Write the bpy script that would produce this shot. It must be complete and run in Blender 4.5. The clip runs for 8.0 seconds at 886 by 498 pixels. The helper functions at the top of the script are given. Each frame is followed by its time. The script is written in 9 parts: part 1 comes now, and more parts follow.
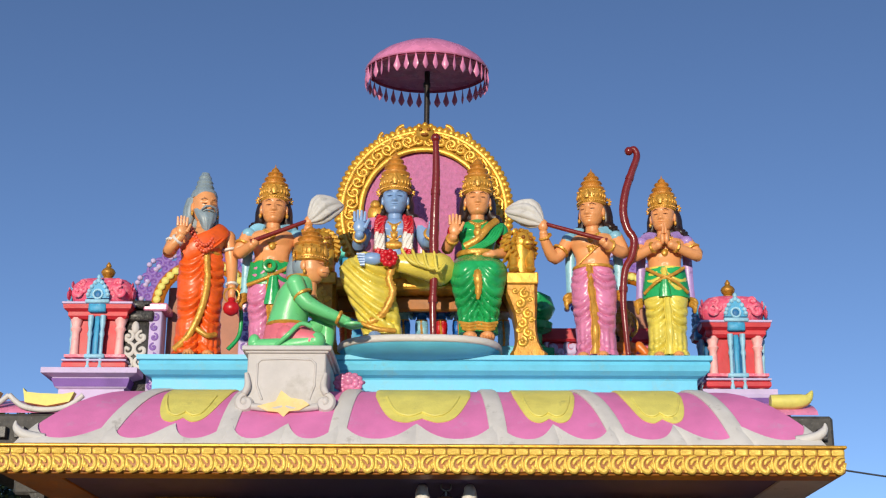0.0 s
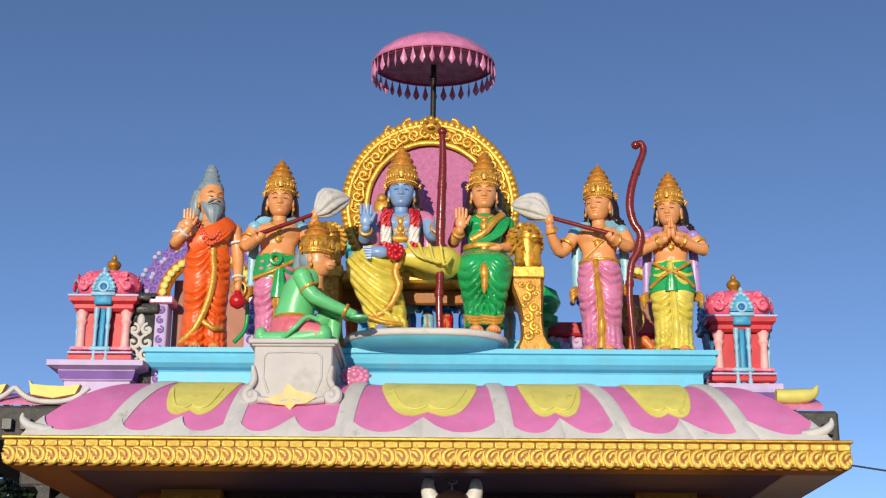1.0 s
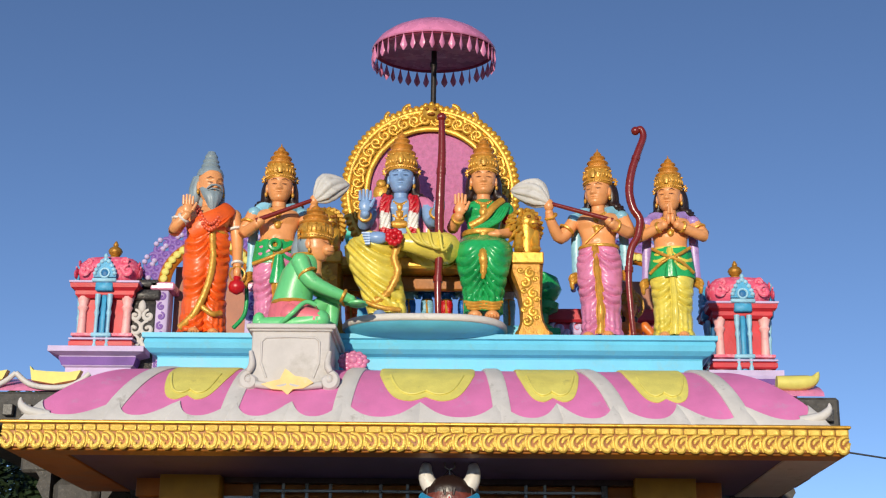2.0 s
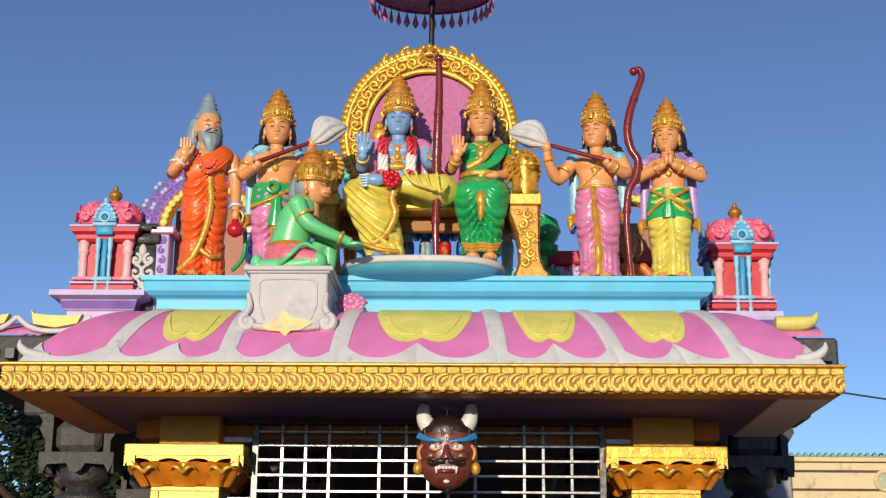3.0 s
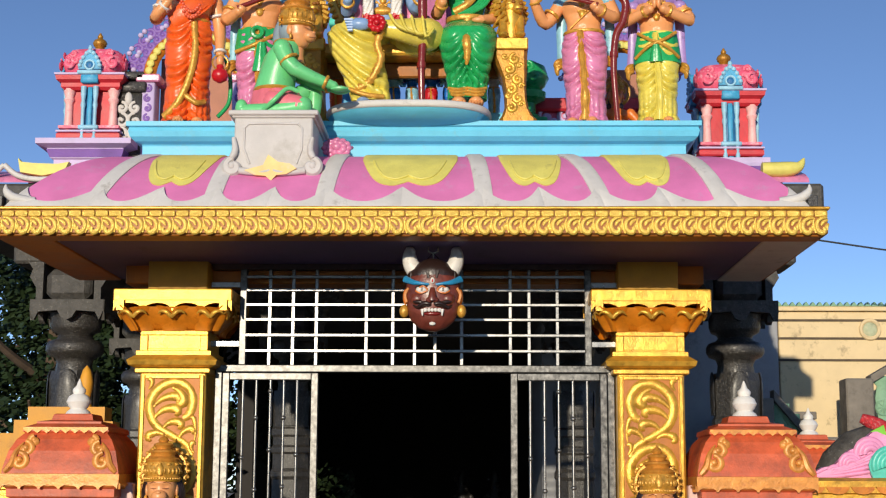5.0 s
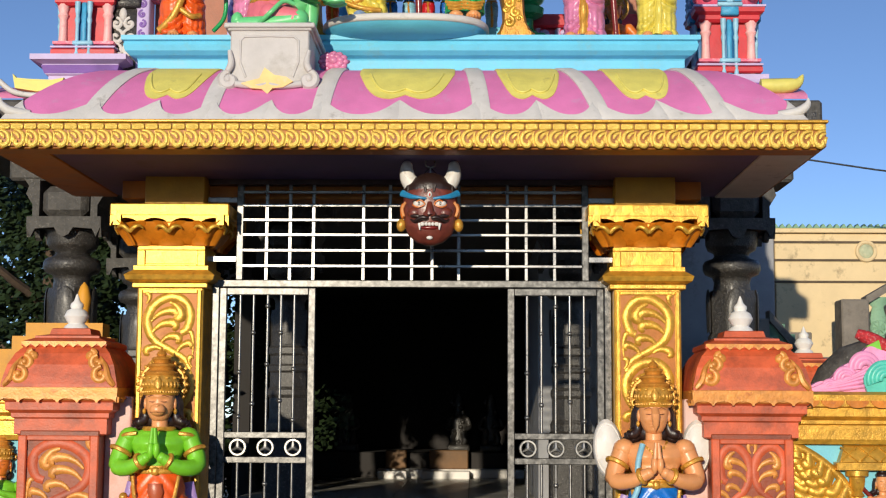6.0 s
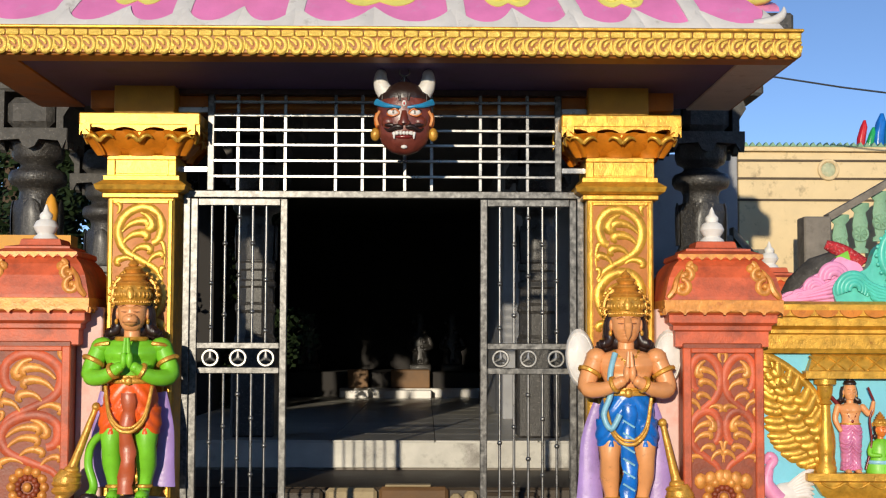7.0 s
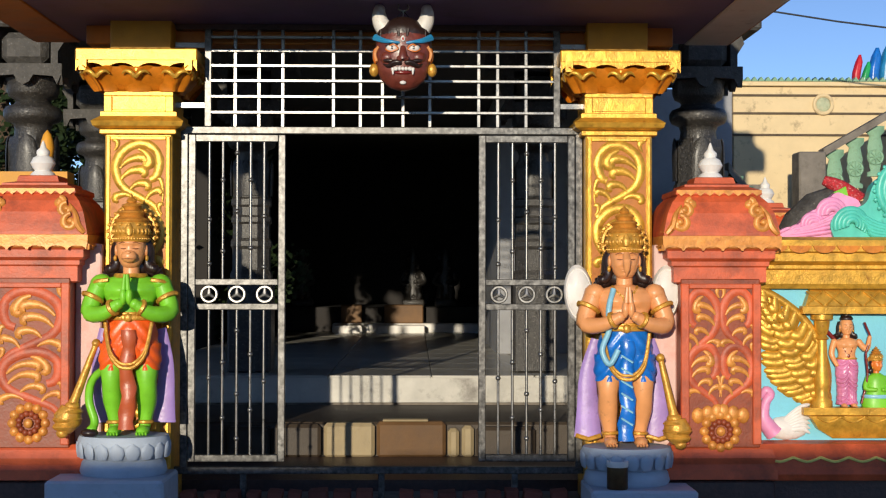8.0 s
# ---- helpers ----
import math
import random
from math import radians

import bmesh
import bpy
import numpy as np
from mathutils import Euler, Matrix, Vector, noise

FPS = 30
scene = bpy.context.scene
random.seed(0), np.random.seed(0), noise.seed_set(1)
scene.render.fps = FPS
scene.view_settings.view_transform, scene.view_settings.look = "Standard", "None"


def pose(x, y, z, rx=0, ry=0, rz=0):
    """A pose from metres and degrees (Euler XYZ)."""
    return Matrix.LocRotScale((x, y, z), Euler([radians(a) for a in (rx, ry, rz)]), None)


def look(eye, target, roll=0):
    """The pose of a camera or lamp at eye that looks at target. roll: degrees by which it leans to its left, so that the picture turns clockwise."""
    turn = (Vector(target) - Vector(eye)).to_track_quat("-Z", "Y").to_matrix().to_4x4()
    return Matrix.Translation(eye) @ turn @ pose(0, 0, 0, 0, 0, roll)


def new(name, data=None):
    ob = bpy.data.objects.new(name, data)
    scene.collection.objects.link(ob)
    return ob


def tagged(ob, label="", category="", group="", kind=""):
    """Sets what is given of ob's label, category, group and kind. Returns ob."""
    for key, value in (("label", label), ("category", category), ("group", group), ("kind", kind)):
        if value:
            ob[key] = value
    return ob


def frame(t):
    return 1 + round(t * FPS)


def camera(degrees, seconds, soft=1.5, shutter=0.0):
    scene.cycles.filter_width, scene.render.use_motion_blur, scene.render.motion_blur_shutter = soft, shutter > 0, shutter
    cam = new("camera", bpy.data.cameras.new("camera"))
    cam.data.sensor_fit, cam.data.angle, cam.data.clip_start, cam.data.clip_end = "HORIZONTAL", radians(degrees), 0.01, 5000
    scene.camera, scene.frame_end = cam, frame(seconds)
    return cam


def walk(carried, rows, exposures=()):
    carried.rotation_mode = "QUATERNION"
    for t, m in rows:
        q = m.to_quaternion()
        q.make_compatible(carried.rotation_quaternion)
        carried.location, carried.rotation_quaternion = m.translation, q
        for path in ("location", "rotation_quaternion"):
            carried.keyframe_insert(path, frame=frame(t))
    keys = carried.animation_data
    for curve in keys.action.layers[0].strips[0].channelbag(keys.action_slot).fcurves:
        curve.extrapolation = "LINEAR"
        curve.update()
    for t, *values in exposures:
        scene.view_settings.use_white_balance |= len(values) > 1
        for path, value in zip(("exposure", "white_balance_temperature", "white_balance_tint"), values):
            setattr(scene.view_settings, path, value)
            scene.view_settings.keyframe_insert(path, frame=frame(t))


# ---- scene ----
cam = camera(34.0, 8.0, 1.2)
PATH = [
    (0, (0.095, -2.05, 1.889), (0.074, -0.142, 2.491), 0.3),
    (0.5, (0.102, -2.048, 1.892), (0.075, -0.139, 2.489), 0.3),
    (1, (0.068, -2.051, 1.89), (0.044, -0.141, 2.483), 0.5),
    (2.5, (0.202, -2.025, 1.836), (0.153, -0.105, 2.393), 0.6),
    (3, (0.231, -2.027, 1.82), (0.177, -0.094, 2.332), 0.5),
    (3.5, (0.263, -2.023, 1.808), (0.205, -0.078, 2.27), 0.6),
    (4, (0.276, -2.023, 1.801), (0.223, -0.064, 2.203), 0.4),
    (4.5, (0.285, -2.021, 1.764), (0.237, -0.055, 2.127), 0.3),
    (6, (0.279, -1.991, 1.63), (0.238, -0.004, 1.859), 0.3),
    (6.5, (0.203, -1.98, 1.571), (0.194, 0.012, 1.748), 0.5),
    (7, (0.159, -1.966, 1.528), (0.182, 0.03, 1.657), 0.2),
    (7.5, (0.077, -1.971, 1.535), (0.125, 0.027, 1.615), 0.2),
    (8, (0.101, -1.967, 1.537), (0.139, 0.032, 1.576), 0.1),
]
walk(cam, [(t, look(eye, target, roll)) for t, eye, target, roll in PATH])

# ---- world and light ----
SUN_TRAVEL = Vector((0.21, 1.0, -0.15)).normalized()
world = bpy.data.worlds.new("sky")
scene.world = world
world.use_nodes = True
_wt = world.node_tree
_sky = _wt.nodes.new("ShaderNodeTexSky")
_sky.sky_type = "NISHITA"
_sky.sun_disc = False
_sky.sun_elevation = radians(30)
_sky.sun_rotation = math.atan2(-SUN_TRAVEL.x, -SUN_TRAVEL.y)
_sky.air_density = 0.8
_sky.altitude = 3000
_sky.dust_density = 0.0
_sky.ozone_density = 4.0
_wt.links.new(_sky.outputs[0], _wt.nodes["Background"].inputs[0])
_wt.nodes["Background"].inputs[1].default_value = 0.138
_sun = bpy.data.lights.new("sun", "SUN")
_sun.energy = 4.0
_sun.angle = radians(0.6)
_sun.color = (1.0, 0.89, 0.70)
sun = new("sun", _sun)
sun.rotation_euler = SUN_TRAVEL.to_track_quat("-Z", "Y").to_euler()
sun.location = (-3, -12, 8)


# ---- materials ----
def lin(r, g, b):
    return tuple(((c / 255 + 0.055) / 1.055) ** 2.4 if c > 10 else c / 255 / 12.92 for c in (r, g, b))


def surface(name, col, rough=0.5, metal=0.0, vary=0.25, scale=9.0, bump=0.25, fine=90.0, dirt=None, dirt_amount=0.0,
            dirt_scale=3.0, coat=0.0, streak=False, piece=0.0, crack=0.0):
    """Painted or natural surface: base colour varied at two scales, with fine relief and optional stains."""
    mat = bpy.data.materials.new(name)
    mat.use_nodes = True
    nt = mat.node_tree
    n, ln = nt.nodes, nt.links
    bs = n["Principled BSDF"]
    tc = n.new("ShaderNodeTexCoord")
    mp = n.new("ShaderNodeMapping")
    mp.inputs["Scale"].default_value = (1, 1, 0.25) if streak else (1, 1, 1)
    ln.new(tc.outputs["Object"], mp.inputs[0])
    a = n.new("ShaderNodeTexNoise")
    a.inputs["Scale"].default_value = scale
    a.inputs["Detail"].default_value = 5
    a.inputs["Roughness"].default_value = 0.6
    ln.new(mp.outputs[0], a.inputs["Vector"])
    b = n.new("ShaderNodeTexNoise")
    b.inputs["Scale"].default_value = fine
    b.inputs["Detail"].default_value = 3
    ln.new(tc.outputs["Object"], b.inputs["Vector"])
    ramp = n.new("ShaderNodeValToRGB")
    lo = tuple(max(0.0, c * (1 - vary)) for c in col)
    hi = tuple(min(1.0, c * (1 + vary * 0.55)) for c in col)
    ramp.color_ramp.elements[0].position, ramp.color_ramp.elements[1].position = 0.3, 0.72
    ramp.color_ramp.elements[0].color, ramp.color_ramp.elements[1].color = (*lo, 1), (*hi, 1)
    ln.new(a.outputs["Fac"], ramp.inputs[0])
    out = ramp.outputs[0]
    if piece:
        oi = n.new("ShaderNodeObjectInfo")
        hs = n.new("ShaderNodeHueSaturation")
        mr = n.new("ShaderNodeMapRange")
        mr.inputs["To Min"].default_value, mr.inputs["To Max"].default_value = 1 - piece, 1 + piece
        ln.new(oi.outputs["Random"], mr.inputs["Value"])
        ln.new(mr.outputs[0], hs.inputs["Value"])
        ln.new(out, hs.inputs["Color"])
        out = hs.outputs[0]
    if dirt is not None and dirt_amount:
        d = n.new("ShaderNodeTexNoise")
        d.inputs["Scale"].default_value = dirt_scale
        d.inputs["Detail"].default_value = 8
        d.inputs["Roughness"].default_value = 0.72
        ln.new(mp.outputs[0], d.inputs["Vector"])
        dr = n.new("ShaderNodeMapRange")
        dr.inputs["From Min"].default_value, dr.inputs["From Max"].default_value = 0.66 - dirt_amount * 0.3, 0.76
        ln.new(d.outputs["Fac"], dr.inputs["Value"])
        mx = n.new("ShaderNodeMix")
        mx.data_type = "RGBA"
        ln.new(dr.outputs[0], mx.inputs["Factor"])
        ln.new(out, mx.inputs["A"])
        mx.inputs["B"].default_value = (*dirt, 1)
        out = mx.outputs["Result"]
    ln.new(out, bs.inputs["Base Color"])
    rr = n.new("ShaderNodeMapRange")
    rr.inputs["To Min"].default_value, rr.inputs["To Max"].default_value = max(0.05, rough - 0.12), min(1, rough + 0.12)
    ln.new(a.outputs["Fac"], rr.inputs["Value"])
    ln.new(rr.outputs[0], bs.inputs["Roughness"])
    bs.inputs["Metallic"].default_value = metal
    bs.inputs["Coat Weight"].default_value = coat
    bs.inputs["Coat Roughness"].default_value = 0.25
    if bump:
        ad = n.new("ShaderNodeMath")
        ad.operation = "MULTIPLY_ADD"
        ad.inputs[1].default_value = 0.35
        ln.new(b.outputs["Fac"], ad.inputs[0])
        ln.new(a.outputs["Fac"], ad.inputs[2])
        bp = n.new("ShaderNodeBump")
        bp.inputs["Strength"].default_value = bump
        bp.inputs["Distance"].default_value = 0.012
        ln.new(ad.outputs[0], bp.inputs["Height"])
        ln.new(bp.outputs[0], bs.inputs["Normal"])
    return mat


GRIME = lin(88, 78, 66)
PINK = surface("pink_roof_paint", lin(216, 120, 172), 0.6, vary=0.14, scale=5, dirt=lin(196, 148, 180), dirt_amount=0.35, dirt_scale=7, bump=0.3)
ROOF_GREY = surface("pale_grey_paint", lin(205, 200, 194), 0.6, vary=0.12, scale=6, dirt=lin(150, 142, 132), dirt_amount=0.25, dirt_scale=8, bump=0.4)
PLINTH_GREY = surface("grey_plinth_paint", lin(196, 190, 186), 0.65, vary=0.14, scale=5, dirt=lin(160, 152, 142), dirt_amount=0.4, bump=0.4)
LOBE_YELLOW = surface("pale_yellow_paint", lin(222, 210, 108), 0.55, vary=0.16, scale=7, dirt=lin(170, 160, 90), dirt_amount=0.2, dirt_scale=9, bump=0.4)
PEACH = surface("peach_paint", lin(238, 205, 130), 0.6, vary=0.22, scale=6, dirt=lin(205, 196, 184), dirt_amount=0.5, dirt_scale=5)
GOLD = surface("gold_paint", lin(216, 162, 58), 0.36, metal=0.45, vary=0.4, scale=14, dirt=lin(140, 80, 20), dirt_amount=0.28, dirt_scale=18, bump=0.35, fine=120)
GOLD_BRIGHT = surface("bright_gold_paint", lin(240, 196, 88), 0.3, metal=0.3, vary=0.35, scale=20, dirt=lin(150, 92, 24), dirt_amount=0.25, dirt_scale=24, bump=0.3)
# Deeper gold for hollows: the shade between raised gilding put into the colour.
GOLD_DEEP = surface("gold_recess_shade", lin(150, 90, 24), 0.5, metal=0.2, vary=0.35, scale=12, bump=0.3)
GOLD_BROWN = surface("brown_gold", lin(176, 104, 22), 0.5, metal=0.15, vary=0.3, scale=6, bump=0.3, dirt=lin(110, 58, 16), dirt_amount=0.4)
GOLD_DULL = surface("old_gold_paint", lin(182, 128, 42), 0.45, metal=0.4, vary=0.35, scale=20, bump=0.4, dirt=lin(104, 62, 22), dirt_amount=0.3, dirt_scale=22)
PETAL = surface("amber_petal_paint", lin(208, 122, 22), 0.42, metal=0.15, vary=0.3, scale=10, bump=0.25, dirt=lin(142, 66, 12), dirt_amount=0.4, dirt_scale=12)
YELLOW_NECK = surface("mustard_paint", lin(190, 142, 40), 0.6, vary=0.2, scale=6, bump=0.3)
SKY_BLUE = surface("sky_blue_paint", lin(98, 192, 222), 0.5, vary=0.12, scale=5, dirt=lin(120, 178, 190), dirt_amount=0.3, dirt_scale=6, bump=0.25)
WALL_BLUE = surface("relief_blue_paint", lin(120, 196, 214), 0.6, vary=0.1, scale=5, bump=0.3)
SALMON = surface("salmon_wall_paint", lin(222, 186, 176), 0.6, vary=0.12, scale=3, dirt=lin(224, 112, 82), dirt_amount=0.6, dirt_scale=1.6, bump=0.3)
PIER = surface("orange_red_paint", lin(206, 92, 52), 0.5, vary=0.35, scale=5, dirt=lin(92, 40, 22), dirt_amount=0.6, dirt_scale=3, bump=0.35)
PIER_DARK = surface("red_brown_paint", lin(144, 64, 32), 0.5, vary=0.3, scale=6, dirt=lin(72, 30, 18), dirt_amount=0.5, dirt_scale=5, bump=0.35)
PIER_GOLD = surface("orange_gold_paint", lin(216, 142, 62), 0.42, metal=0.15, vary=0.35, scale=16, dirt=lin(146, 62, 24), dirt_amount=0.35, dirt_scale=14, bump=0.3)
PURPLE = surface("violet_paint", lin(128, 92, 168), 0.55, vary=0.2, scale=6, bump=0.3)
LILAC = surface("lilac_paint", lin(196, 178, 214), 0.6, vary=0.15, scale=6, bump=0.3, dirt=lin(150, 140, 160), dirt_amount=0.3)
SOFFIT = surface("violet_soffit_paint", lin(96, 78, 120), 0.7, vary=0.2, scale=4, bump=0.3, dirt=lin(70, 58, 84), dirt_amount=0.3)
TOWER_PINK = surface("coral_pink_paint", lin(228, 92, 122), 0.5, vary=0.2, scale=9, bump=0.35, dirt=lin(246, 200, 208), dirt_amount=0.5, dirt_scale=24)
TOWER_PALE = surface("pale_rose_paint", lin(246, 182, 178), 0.5, vary=0.2, scale=12, bump=0.3, dirt=lin(226, 110, 128), dirt_amount=0.35, dirt_scale=16)
TOWER_ICE = surface("pale_turquoise_paint", lin(150, 200, 222), 0.5, vary=0.25, scale=14, bump=0.3, dirt=lin(70, 150, 196), dirt_amount=0.3, dirt_scale=18)
WHISK = surface("grey_white_plume_paint", lin(200, 196, 190), 0.6, vary=0.16, scale=9, bump=0.3, dirt=lin(140, 134, 128), dirt_amount=0.3, dirt_scale=10)
TOWER_RED = surface("crimson_paint", lin(200, 44, 54), 0.5, vary=0.2, scale=8, bump=0.3)
TOWER_BLUE = surface("turquoise_paint", lin(64, 158, 200), 0.5, vary=0.25, scale=14, bump=0.35, dirt=lin(160, 210, 226), dirt_amount=0.25, dirt_scale=24)
NICHE_BLUE = surface("deep_turquoise_paint", lin(34, 104, 156), 0.5, vary=0.3, scale=14, bump=0.35)
STEEL = surface("stainless_steel", (0.25, 0.242, 0.23), 0.3, metal=0.8, vary=0.3, scale=18, bump=0.04, dirt=(0.1, 0.1, 0.1), dirt_amount=0.4, dirt_scale=10)
STEEL_WORN = surface("worn_steel", (0.15, 0.145, 0.138), 0.36, metal=0.6, vary=0.8, scale=34, bump=0.05, dirt=(0.025, 0.023, 0.021), dirt_amount=0.9, dirt_scale=26)
STONE = surface("black_granite", lin(56, 53, 50), 0.4, vary=0.6, scale=45, bump=0.7, fine=160, dirt=lin(150, 144, 136), dirt_amount=0.3, dirt_scale=70, coat=0.15)
STONE_GREY = surface("weathered_stone", lin(78, 75, 71), 0.7, vary=0.5, scale=20, bump=0.9, dirt=lin(150, 146, 138), dirt_amount=0.25, dirt_scale=45)
# Near-black tone: the hall's inner shade put into the colour.
HALL_SHADE = surface("hall_shade_tone", lin(40, 36, 34), 0.8, vary=0.3, scale=4, bump=0.3)
MARBLE = surface("grey_floor_marble", lin(184, 180, 170), 0.35, vary=0.25, scale=3, bump=0.1, dirt=lin(92, 84, 76), dirt_amount=0.4, dirt_scale=2.5, piece=0.1)
CONCRETE = surface("worn_concrete", lin(128, 120, 110), 0.85, vary=0.3, scale=6, bump=0.7, dirt=lin(66, 60, 54), dirt_amount=0.5, dirt_scale=4)
PED_GREY = surface("blue_grey_paint", lin(166, 176, 188), 0.6, vary=0.14, scale=6, bump=0.3, dirt=lin(120, 124, 130), dirt_amount=0.35)
CREAM = surface("cream_lime_wash", lin(222, 198, 154), 0.8, vary=0.1, scale=3, bump=0.5, dirt=lin(128, 110, 86), dirt_amount=0.3, dirt_scale=5.5)
CREAM_LINE = surface("dark_groove_strip", lin(92, 78, 62), 0.85, vary=0.3, scale=10, bump=0.3)
MEDAL = surface("faded_green_plaster", lin(178, 184, 152), 0.8, vary=0.3, scale=14, bump=0.6, dirt=lin(206, 190, 154), dirt_amount=0.5, dirt_scale=16)
GREEN_PALE = surface("pale_green_paint", lin(132, 172, 140), 0.65, vary=0.25, scale=9, bump=0.4, dirt=lin(90, 88, 70), dirt_amount=0.4, dirt_scale=9)
GREY_WALL = surface("grey_cement_wall", lin(150, 150, 152), 0.8, vary=0.15, scale=4, bump=0.4, dirt=lin(104, 102, 100), dirt_amount=0.3)
SOIL = surface("dusty_ground", lin(158, 140, 118), 0.95, vary=0.3, scale=2, bump=0.6, dirt=lin(84, 74, 62), dirt_amount=0.4, dirt_scale=1.2)
PAVING = surface("stone_paving", lin(122, 112, 100), 0.85, vary=0.3, scale=7, bump=0.5, piece=0.15)
PLINTH_DARK = surface("dark_brown_granite", lin(70, 48, 42), 0.45, vary=0.4, scale=40, bump=0.3, dirt=lin(40, 30, 28), dirt_amount=0.4, dirt_scale=6)
BRICK = surface("red_brick", lin(124, 66, 52), 0.85, vary=0.3, scale=18, bump=0.7, piece=0.3)
MORTAR = surface("grey_mortar", lin(128, 120, 110), 0.9, vary=0.3, scale=12, bump=0.7, dirt=lin(84, 78, 70), dirt_amount=0.4)
YELLOW_STEP = surface("ochre_wall_paint", lin(214, 150, 42), 0.6, vary=0.2, scale=5, bump=0.3, dirt=lin(150, 96, 30), dirt_amount=0.3)
BLACK_IRON = surface("dark_iron", lin(52, 48, 46), 0.5, metal=0.6, vary=0.3, scale=20, bump=0.2)
WHITE = surface("white_paint", lin(226, 222, 216), 0.5, vary=0.08, scale=8, bump=0.2, dirt=lin(176, 168, 158), dirt_amount=0.2, dirt_scale=10)
CABLE = surface("black_cable", lin(30, 30, 32), 0.6, vary=0.2, scale=20, bump=0.0)


# ---- mesh kit ----
class Geo:
    """Collects faces with their materials; becomes one mesh."""

    def __init__(self):
        self.v, self.f, self.m, self.s = [], [], [], []

    def add(self, verts, faces, mat, smooth=True):
        k = len(self.v)
        self.v.extend(Vector(p) for p in verts)
        for face in faces:
            self.f.append([k + i for i in face])
            self.m.append(mat)
            self.s.append(smooth)

    def merge(self, other, m=None):
        k = len(self.v)
        self.v.extend((m @ p if m else p.copy()) for p in other.v)
        flip = m is not None and m.to_3x3().determinant() < 0
        self.f.extend([k + i for i in (reversed(face) if flip else face)] for face in other.f)
        self.m.extend(other.m)
        self.s.extend(other.s)
        return self

    def box(self, a, b, mat, bev=0.006):
        (x0, y0, z0), (x1, y1, z1) = a, b
        e = min(bev, (x1 - x0) * 0.4, (y1 - y0) * 0.4, (z1 - z0) * 0.4)
        vs, idx = [], {}
        for i, x in enumerate((x0, x1)):
            for j, y in enumerate((y0, y1)):
                for k, z in enumerate((z0, z1)):
                    sx, sy, sz = (1 - 2 * i) * e, (1 - 2 * j) * e, (1 - 2 * k) * e
                    for ax, p in enumerate(((x, y + sy, z + sz), (x + sx, y, z + sz), (x + sx, y + sy, z))):
                        idx[i, j, k, ax] = len(vs)
                        vs.append(p)
        c = Vector(((x0 + x1) / 2, (y0 + y1) / 2, (z0 + z1) / 2))
        fs = []
        for s in (0, 1):
            fs.append([idx[s, j, k, 0] for j, k in ((0, 0), (1, 0), (1, 1), (0, 1))])
            fs.append([idx[i, s, k, 1] for i, k in ((0, 0), (1, 0), (1, 1), (0, 1))])
            fs.append([idx[i, j, s, 2] for i, j in ((0, 0), (1, 0), (1, 1), (0, 1))])
        for p in (0, 1):
            for q in (0, 1):
                fs.append([idx[0, p, q, 1], idx[1, p, q, 1], idx[1, p, q, 2], idx[0, p, q, 2]])
                fs.append([idx[p, 0, q, 0], idx[p, 1, q, 0], idx[p, 1, q, 2], idx[p, 0, q, 2]])
                fs.append([idx[p, q, 0, 0], idx[p, q, 1, 0], idx[p, q, 1, 1], idx[p, q, 0, 1]])
        for i in (0, 1):
            for j in (0, 1):
                for k in (0, 1):
                    fs.append([idx[i, j, k, 0], idx[i, j, k, 1], idx[i, j, k, 2]])
        vec = [Vector(p) for p in vs]
        good = []
        for face in fs:
            nrm = (vec[face[1]] - vec[face[0]]).cross(vec[face[2]] - vec[face[0]])
            mid = sum((vec[i] for i in face), Vector()) / len(face)
            good.append(face if nrm.dot(mid - c) > 0 else face[::-1])
        self.add(vs, good, mat, False)
        return self

    def rings(self, loops, mat, smooth=True, cap=True, closed=True):
        """Skin a list of vertex loops of equal length."""
        n = len(loops[0])
        vs = [p for loop in loops for p in loop]
        fs = []
        for r in range(len(loops) - 1):
            for i in range(n if closed else n - 1):
                j = (i + 1) % n
                fs.append([r * n + i, r * n + j, (r + 1) * n + j, (r + 1) * n + i])
        if cap and closed:
            fs.append(list(range(n))[::-1])
            fs.append([(len(loops) - 1) * n + i for i in range(n)])
        self.add(vs, fs, mat, smooth)
        return self

    def lathe(self, prof, c, mat, n=20, squash=(1, 1), square=0.0, smooth=True):
        """Turn a profile of (radius, height) about the vertical through c; square > 0 makes it four-sided."""
        loops = []
        for r, z in prof:
            loop = []
            for i in range(n):
                a = 2 * math.pi * (i + 0.5) / n
                x, y = math.cos(a), math.sin(a)
                if square:
                    q = max(abs(x), abs(y))
                    k = 1 / (q * square + (1 - square))
                    x, y = x * k, y * k
                loop.append((c[0] + r * x * squash[0], c[1] + r * y * squash[1], c[2] + z))
            loops.append(loop)
        return self.rings(loops, mat, smooth)

    def loft(self, rows, mat, n=20, ripple=0.0, waves=9, twist=0.0, smooth=True):
        """Rows of (x, y, z, rx, ry): stacked ovals, with folds of depth ripple."""
        loops = []
        for k, (x, y, z, rx, ry) in enumerate(rows):
            w = ripple * (k / max(1, len(rows) - 1)) ** 0.6
            loop = []
            for i in range(n):
                a = 2 * math.pi * i / n
                q = 1 + w * (math.sin(waves * a + twist * k) + 0.5 * math.sin((waves * 2 - 1) * a - twist * k * 0.7))
                loop.append((x + rx * q * math.cos(a), y + ry * q * math.sin(a), z))
            loops.append(loop)
        return self.rings(loops, mat, smooth)

